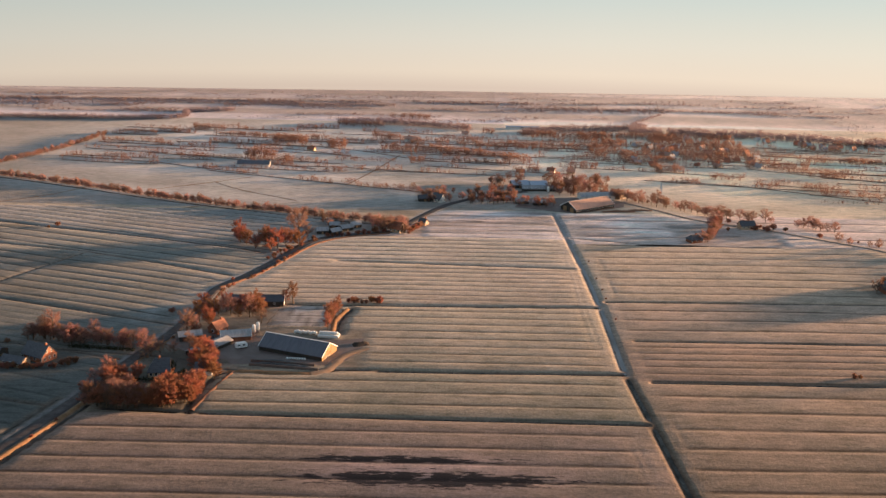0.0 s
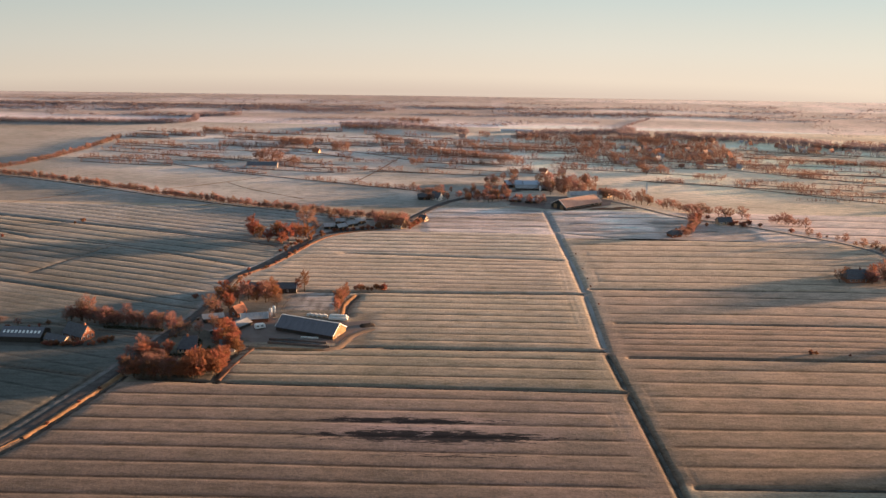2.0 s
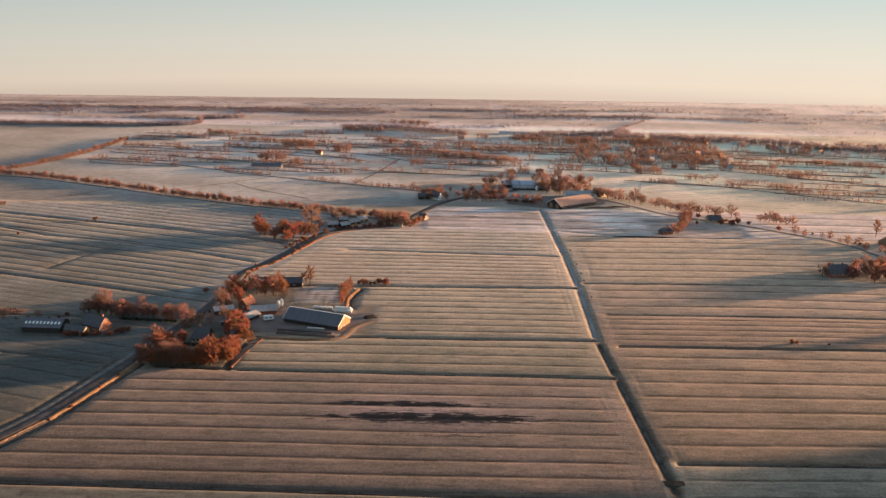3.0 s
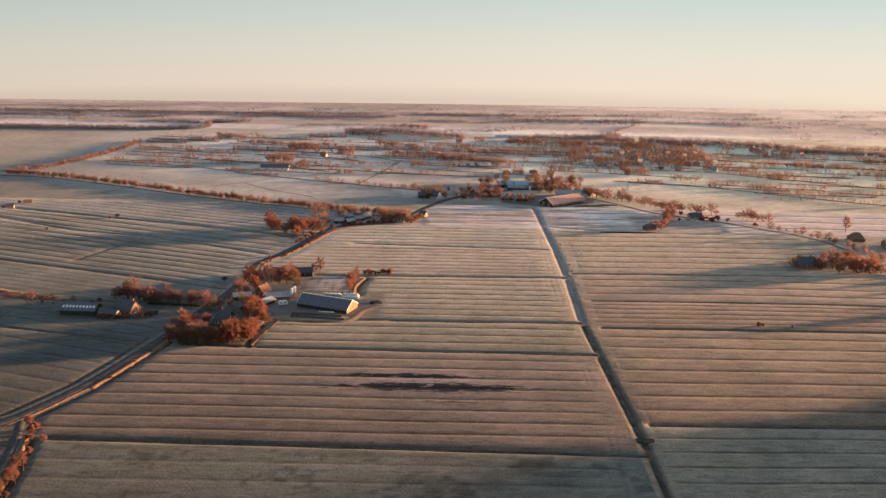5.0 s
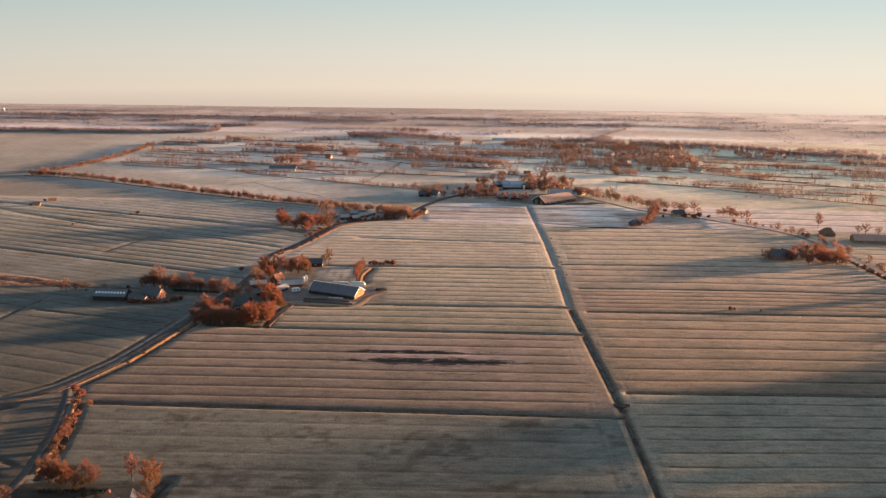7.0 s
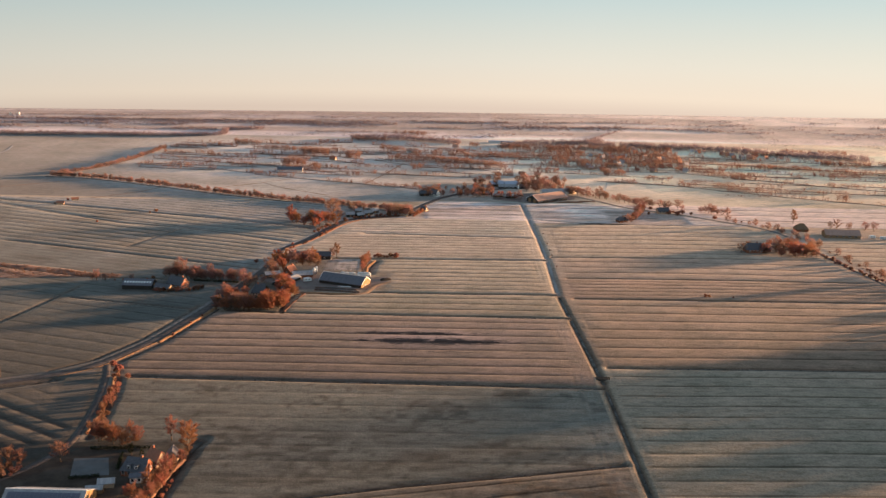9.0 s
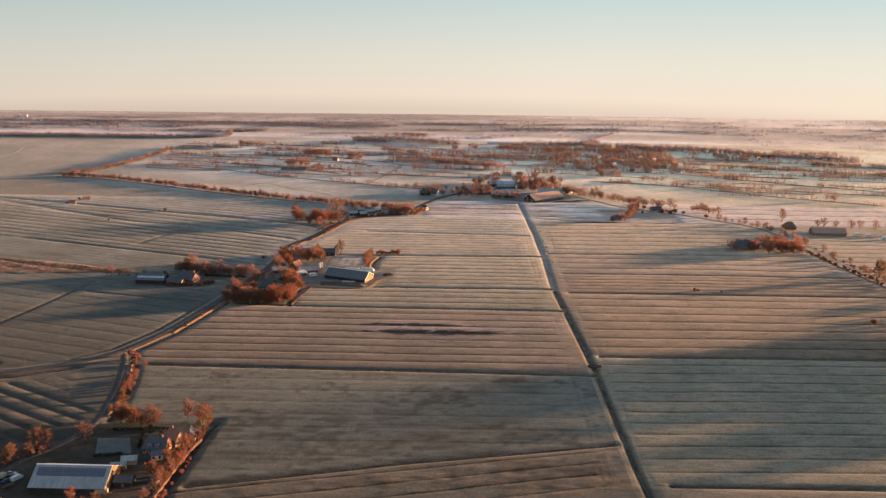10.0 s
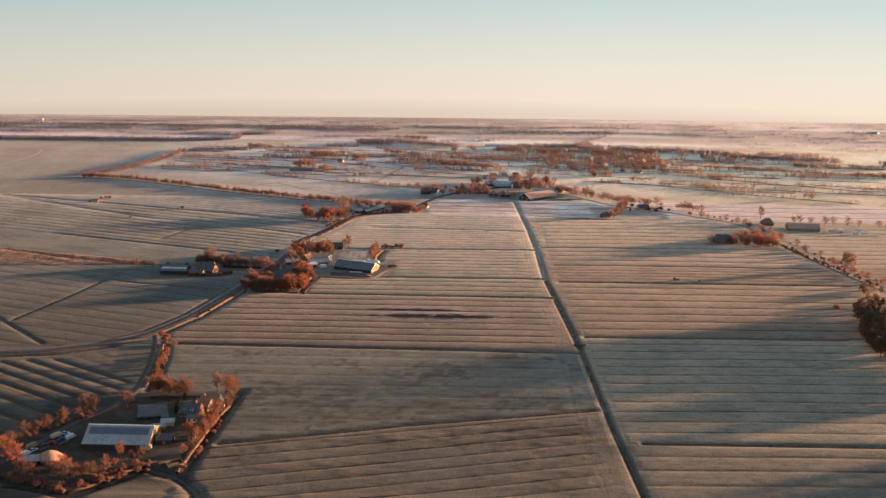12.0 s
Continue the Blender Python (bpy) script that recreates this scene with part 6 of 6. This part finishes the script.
for x, y_ in ((-622, 1217), (-611, 1219)):
    t_ = thing("far_tower", x, y_, 0, 0, "far pale round tower above the woods", "tower", "far towers")
    bm = bmesh.new()
    for z0, z1, r0, r1 in ((-0.5, 2.2, 2.2, 1.8), (2.2, 3.6, 1.8, 1.9)):
        tube(bm, (0, 0, z0), (0, 0, z1), r0, r1, 14)
    part("shell", bm, WHITE_WALL, t_)
    part("rim", boxed(-1.2, 1.2, -1.2, 1.2, 3.6, 3.9), STEEL, t_)
for x, y_, t_ in ((-335, 632, 10), (-328, 649, 20)):
    building("shed", "little field shelter with sunlit boards", x, y_, t_, 6, 3.5, 1.8, 2.8, PALE_BRICK, RED_TILE, category="shed", openings=[("e", 0, 0, 1.2, 1.5, "door")])
for st in DARKS + BROWNS + BRAMBLES + OAKS + RUSSETS + BARES + BIRCHES + SHRUBS + CONIFERS + HEDGE:
    if st not in _used:
        for o in (*st.children_recursive, st):
            bpy.data.objects.remove(o)


# ---- farm clutter ----
def wheel(parent, x, y, r=0.33, w=0.22):
    bm = bmesh.new()
    tube(bm, (x, y - w / 2, r), (x, y + w / 2, r), r, r, 12)
    t = part("wheel", bm, RUBBER, parent, "black tyre")
    bm = bmesh.new()
    tube(bm, (x, y - w / 2 - 0.02, r), (x, y + w / 2 + 0.02, r), r * 0.55, r * 0.55, 10)
    part("rim", bm, STEEL, t)


def loft(sections):
    """A body through cross-sections (x, half width, z low, z high, top half width)."""
    bm = bmesh.new()
    rings = [[bm.verts.new(p) for p in ((x, -w, z0), (x, w, z0), (x, w, (z0 + z1) / 2), (x, tw, z1), (x, -tw, z1), (x, -w, (z0 + z1) / 2))] for x, w, z0, z1, tw in sections]
    for r0, r1 in zip(rings, rings[1:]):
        for k in range(6):
            bm.faces.new((r0[k], r0[(k + 1) % 6], r1[(k + 1) % 6], r1[k]))
    bm.faces.new(rings[0])
    bm.faces.new(rings[-1][::-1])
    return bm


def make_car(paint, label, van=False):
    c = thing("van" if van else "car", 0, 0, 0, 0, label, "van" if van else "car")
    if van:
        part("body", loft([(-2.5, 0.9, 0.35, 2.0, 0.8), (1.2, 0.95, 0.35, 2.05, 0.82), (1.8, 0.95, 0.35, 1.5, 0.85), (2.5, 0.85, 0.35, 1.05, 0.8)]), paint, c)
        part("windscreen", loft([(1.25, 0.8, 1.3, 1.95, 0.74), (1.85, 0.84, 1.28, 1.5, 0.8)]), GLASS, c)
    else:
        part("body", loft([(-2.1, 0.8, 0.35, 0.85, 0.75), (-1.7, 0.88, 0.3, 0.98, 0.8), (0.9, 0.88, 0.3, 0.95, 0.8), (2.0, 0.8, 0.35, 0.75, 0.7)]), paint, c)
        part("cabin", loft([(-1.6, 0.78, 0.92, 1.1, 0.7), (-1.0, 0.78, 0.92, 1.45, 0.6), (0.2, 0.78, 0.92, 1.45, 0.6), (0.95, 0.78, 0.92, 1.0, 0.7)]), GLASS, c, "dark glazed cabin")
        part("roof", boxed(-0.95, 0.15, -0.58, 0.58, 1.44, 1.5, bevel=0.02), paint, c)
    for x in (-1.35, 1.35):
        for y in (-0.8, 0.8):
            wheel(c, x, y)
    return c


CARS = [make_car(p, l, v) for p, l, v in ((CAR_PAINTS[0], "white parked van in the farmyard", True), (CAR_PAINTS[1], "silver car parked beside the lane", False), (CAR_PAINTS[2], "black car parked beside the lane", False), (CAR_PAINTS[3], "red car parked in the yard", False), (CAR_PAINTS[4], "dark blue car parked in the yard", False))]
spots = [(-186, 92, 60), (-184, 96, 62), (-181, 101, 58), (-178, 104, 150), (-175.5, 108, 62), (-172, 110, 60), (-176, 114, 10)]
for k, (x, y, turn) in enumerate(spots):
    m = pose(x, y, 0.07, 0, 0, turn)
    if k < len(CARS):
        CARS[k].matrix_basis = m
    else:
        copy_thing(CARS[k % len(CARS)], m)
copy_thing(CARS[1], pose(-100, 416, 0.12, 0, 0, 20))
copy_thing(CARS[2], pose(-103, 419, 0.12, 0, 0, 100))


def make_caravan():
    c = thing("caravan", 0, 0, 0, 0, "white caravan parked on the farmyard", "caravan")
    part("body", loft([(-2.6, 1.0, 0.5, 2.0, 0.8), (-2.2, 1.1, 0.45, 2.6, 0.9), (1.8, 1.1, 0.45, 2.6, 0.9), (2.6, 1.0, 0.6, 2.0, 0.8)]), FILM, c)
    for x in (-1.2, 1.0):
        part("window", boxed(x - 0.5, x + 0.5, -1.14, -1.09, 1.35, 1.95), GLASS, c)
    part("drawbar", boxed(2.5, 3.8, -0.06, 0.06, 0.45, 0.55), STEEL, c)
    wheel(c, 0, -0.95)
    wheel(c, 0, 0.95)
    return c


cv = make_caravan()
cv.matrix_basis = pose(-88, 409, 0.07, 0, 0, 25)
for x, y, t in ((354, 556, 5), (362, 553, 0), (372, 545, 4), (379, 545, -3)):
    copy_thing(cv, pose(x, y, 0, 0, 0, t))


def make_bale():
    b_ = thing("wrapped_bale", 0, 0, 0, 0, "round silage bale wrapped in pale film", "bale", "wrapped bales")
    bm = bmesh.new()
    n = 14
    rings = [[bm.verts.new((x, math.cos(k * math.tau / n) * r, 0.72 + math.sin(k * math.tau / n) * r)) for k in range(n)] for x, r in ((-0.62, 0.5), (-0.58, 0.68), (0, 0.72), (0.58, 0.68), (0.62, 0.5))]
    for r0, r1 in zip(rings, rings[1:]):
        for k in range(n):
            bm.faces.new((r0[k], r0[(k + 1) % n], r1[(k + 1) % n], r1[k]))
    bm.faces.new(rings[0])
    bm.faces.new(rings[-1][::-1])
    part("film", bm, FILM, b_, smooth=True)
    return b_


bale = make_bale()
first = True
for k in range(9):
    for row, (x0, y0) in enumerate(((-55.5, 423.6), (-55.3, 426.2))):
        m = pose(x0 + 1.05 * k, y0 - 0.12 * k, 0.06, 0, 0, 84)
        if first:
            bale.matrix_basis, first = m, False
        else:
            copy_thing(bale, m)
for k in range(8):
    copy_thing(bale, pose(-55.0 + 1.05 * k, 424.8 - 0.12 * k, 1.3, 0, 0, 84))
for k in range(9):
    copy_thing(bale, pose(-67 + 1.2 * k, 428.6 - 0.2 * k + (k % 2) * 0.8, 0.0, 0, 0, 84 + 7 * (k % 3)))
for k in range(8):
    copy_thing(bale, pose(-66.0 + 1.1 * k, 397.2 - 0.1 * k, 0.06, 0, 0, 84) @ Matrix.Diagonal((0.66, 0.66, 0.66, 1)))


def make_silo(height, r, label):
    s = thing("silo", 0, 0, 0, 0, label, "silo")
    bm = bmesh.new()
    n = 18
    prof = [(r * 0.3, 0.9), (r, 1.8), (r, height - 0.8), (r * 0.75, height - 0.3), (r * 0.2, height)]
    rings = [[bm.verts.new((math.cos(k * math.tau / n) * q, math.sin(k * math.tau / n) * q, z)) for k in range(n)] for q, z in prof]
    for r0, r1 in zip(rings, rings[1:]):
        for k in range(n):
            bm.faces.new((r0[k], r0[(k + 1) % n], r1[(k + 1) % n], r1[k]))
    bm.faces.new(rings[0][::-1])
    bm.faces.new(rings[-1])
    part("tank", bm, FILM, s, smooth=True)
    for k in range(4):
        a = k * math.tau / 4 + 0.4
        bm = bmesh.new()
        tube(bm, (math.cos(a) * r * 0.95, math.sin(a) * r * 0.95, -0.1), (math.cos(a) * r * 0.95, math.sin(a) * r * 0.95, 2.2), 0.08, 0.08, 6)
        part("leg", bm, STEEL, s)
    bm = bmesh.new()
    tube(bm, (r + 0.1, 0, 0.3), (r + 0.1, 0, height - 0.4), 0.06, 0.06, 5)
    part("filler_pipe", bm, STEEL, s)
    return s


silo = make_silo(5.4, 0.85, "white feed silo on four legs beside the shed")
silo.matrix_basis = pose(-85.2, 424.4, 0.1)
copy_thing(silo, pose(-84.0, 427.6, 0.1, 0, 0, 40))
copy_thing(silo, pose(78, 730, 0, 0, 0, 10))


def mound(name, cx, cy, lx, ly, high, turn, material, label, category, seed=1):
    """A heaped bank with an uneven top."""
    bm = bmesh.new()
    n, m_ = 22, 9
    grid = []
    for i in range(n):
        row = []
        for j in range(m_):
            u, v = i / (n - 1) * 2 - 1, j / (m_ - 1) * 2 - 1
            hh = max(0.0, 1 - abs(u) ** 4) * max(0.0, 1 - abs(v) ** 2.2)
            row.append(bm.verts.new((u * lx + noise.noise((u * 3, v * 3, seed)) * 0.4, v * ly + noise.noise((u * 4, v * 3, seed + 5)) * 0.3, -0.15 + hh * high * (1 + 0.25 * noise.noise((u * 4, v * 2, seed + 9))))))
        grid.append(row)
    for i in range(n - 1):
        for j in range(m_ - 1):
            bm.faces.new((grid[i][j], grid[i + 1][j], grid[i + 1][j + 1], grid[i][j + 1]))
    ob = bm_object(name, bm, material, smooth=True)
    ob.matrix_world = pose(cx, cy, 0, 0, 0, turn)
    return tagged(ob, label, category)


ribbon("earth_bank", smooth_path([(-54, 382.5), (-48.4, 386), (-45, 393), (-42.5, 401), (-37.5, 407), (-32, 411)], 1.6), [(-2.6, -0.2), (-1.6, 0.22), (0, 0.35), (1.6, 0.22), (2.6, -0.2)], SAND, "curved sunlit bank of sandy earth beside the yard", "bank", 0.3, 3)
mound("earth_bank", -70, 382.5, 19, 1.6, 0.8, -2, REED, "low grassy bank along the front of the yard", "bank", 4)
for x, y, lx in ((-66, 389.5, 15), (-70, 393.5, 11)):
    mound("silage_clamp", x, y, lx, 1.7, 1.2, -8, PLASTIC, "long silage heap under black plastic sheeting", "silage", int(lx))
mound("dung_mound", -36, 416, 4, 2.5, 1.4, 20, EARTH, "heap of brown earth at the yard end", "heap", 6)
mound("silage_clamp", 122, 676, 13, 2.2, 1.2, 5, RED_REED, "long dark silage heap beside the russet barn", "silage", 7)
mound("silage_clamp", 138, 681, 9, 2.0, 1.0, 0, RED_REED, "dark heap at the end of the far yard", "heap", 8)
mound("earth_bank", 140, 590, 24, 1.4, 0.9, 1, EARTH, "dark weedy bank at the field corner", "bank", 9)
mound("earth_bank", 18, 640, 16, 1.2, 0.7, -4, EARTH, "dark weedy bank in the rimy field", "bank", 10)


def wall_clamp(x, y, turn, length):
    w = thing("silage_wall", x, y, 0, turn, "low concrete silage clamp wall", "wall", "silage clamp walls")
    n = int(length / 2)
    for k in range(n):
        part("panel", boxed(-length / 2 + 2 * k + 0.02, -length / 2 + 2 * k + 1.98, -0.15, 0.15, -0.2, 1.3, bevel=0.04), YARD, w)


wall_clamp(-66, 387.0, -8, 30)
wall_clamp(-67, 391.6, -8, 28)


def make_trailer(label, cover):
    t = thing("trailer", 0, 0, 0, 0, label, "trailer")
    part("bed", boxed(-2.6, 2.6, -1.1, 1.1, 0.75, 0.95, bevel=0.02), STEEL, t)
    part("load", loft([(-2.5, 1.05, 0.95, 2.2, 0.9), (0, 1.08, 0.95, 2.4, 0.85), (2.5, 1.05, 0.95, 2.2, 0.9)]), cover, t)
    part("drawbar", boxed(2.6, 4.0, -0.07, 0.07, 0.6, 0.74), STEEL, t)
    for x in (-0.7, 0.6):
        wheel(t, x, -1.0, 0.38)
        wheel(t, x, 1.0, 0.38)
    return t


tr = make_trailer("flat trailer loaded with pale boards", PALE_BRICK)
tr.matrix_basis = pose(-134, 99, 0.05, 0, 0, 4)
copy_thing(tr, pose(-179, 110, 0.07, 0, 0, 55))
tr2 = make_trailer("farm trailer loaded with weathered boards", WOOD_BOARD)
tr2.matrix_basis = pose(-186, 99, 0.07, 0, 0, 60)
copy_thing(tr2, pose(-50, 400, 0.07, 0, 0, 60))


def woodpile(x, y, turn, length, label):
    w = thing("log_pile", x, y, 0, turn, label, "logs")
    rng_ = random.Random(int(x))
    for k in range(12):
        bm = bmesh.new()
        z = 0.2 + 0.36 * (k // 5)
        yy = -0.8 + 0.4 * (k % 5) + 0.2 * ((k // 5) % 2)
        tube(bm, (-length / 2 + rng_.uniform(-0.2, 0.2), yy, z), (length / 2 + rng_.uniform(-0.2, 0.2), yy, z), 0.2, 0.18, 7)
        part("log", bm, BARK, w)


for x, y, t in ((-180, 98, 62), (-173, 104, 60), (-118, 84, 30), (-122, 86, 30)):
    woodpile(x, y, t, 5, "stack of long felled logs beside the yard")


def pen(x, y, turn, a, b_, label):
    p = thing("timber_frame", x, y, 0, turn, label, "pen")
    for x0, x1, y0, y1 in ((-a, a, -b_, -b_ + 0.25), (-a, a, b_ - 0.25, b_), (-a, -a + 0.25, -b_ + 0.26, b_ - 0.26), (a - 0.25, a, -b_ + 0.26, b_ - 0.26)):
        part("board", boxed(x0, x1, y0, y1, -0.2, 0.7, bevel=0.03), WOOD_BOARD, p)


pen(-117.5, 86, 30, 3.6, 3.0, "square timber-edged pit beside the ditch")


def fence(pts, gap, label, high=1.1):
    path = smooth_path(pts, gap)
    f = thing("fence", pts[0][0], pts[0][1], 0, 0, label, "fence")
    o = Vector((pts[0][0], pts[0][1], 0))
    for a, b2 in zip(path, path[1:]):
        p = a - o
        bm = bmesh.new()
        tube(bm, p + Vector((0, 0, -0.3)), p + Vector((0, 0, high)), 0.07, 0.06, 5)
        part("post", bm, BARK, f)
        for z in (0.5, 0.95):
            bm = bmesh.new()
            tube(bm, p + Vector((0, 0, z)), b2 - o + Vector((0, 0, z)), 0.03, 0.03, 4)
            part("rail", bm, BARK, f)


fence([(-82, 436), (-79, 466)], 2.5, "low wooden post-and-rail paddock fence")
fence([(-81, 435), (-55, 437)], 2.5, "low wooden post-and-rail fence behind the bales")
fence([(-128, 160), (-150, 162)], 2.5, "low wooden fence round the garden")


def hedge_block(x, y, turn, length, wide, high, label, seed):
    h = thing("clipped_hedge", x, y, 0, turn, label, "hedge")
    rng_ = np.random.RandomState(seed)
    n = max(3, int(length / 1.2))
    cs = np.array([(-length / 2 + length * (k + 0.5) / n, 0, high * 0.5) for k in range(n)])
    rs = np.array([(0.9, wide / 2, high * 0.55)] * n)
    ob = new("foliage", cloud_mesh("foliage", cs, rs, rng_, n * 60, 0.22, DARKGREEN))
    ob.parent = h


for x, y, t, l in ((-135, 158, 4, 26), (-142, 132, 10, 12), (-132, 146, 100, 14), (-113, 377, 8, 14), (-120, 371, 5, 16), (-106, 378, 95, 8), (-148, 404, -6, 30)):
    hedge_block(x, y, t, l, 1.6, 1.8, "dark clipped garden hedge", int(l))

def pole_of(x, y, label, high=7.0):
    p = thing("utility_pole", x, y, 0, 0, label, "pole", "roadside poles")
    bm = bmesh.new()
    tube(bm, (0, 0, -0.4), (0, 0, high), 0.13, 0.09, 7)
    part("post", bm, BARK, p)
    part("crossarm", boxed(-0.7, 0.7, -0.05, 0.05, high - 0.6, high - 0.48), BARK, p)


for x, y in ((-219, 235), (-121, 404), (-114, 430)):
    pole_of(x, y, "slim wooden pole beside the road")
# culverts that carry the crossing tracks
for x, y in ((84.5, 246),):
    c = thing("culvert", x, y, 0, 0, "short earth crossing over the long ditch", "crossing")
    part("deck", loft([(-3.6, 2.4, -1.6, 0.15, 1.8), (0, 2.2, -1.6, 0.3, 1.6), (3.6, 2.4, -1.6, 0.15, 1.8)]), EARTH, c)
    for sx in (-1, 1):
        part("gate_post", boxed(sx * 3.2 - 0.1, sx * 3.2 + 0.1, -1.9, -1.7, 0.1, 1.5), BARK, c)
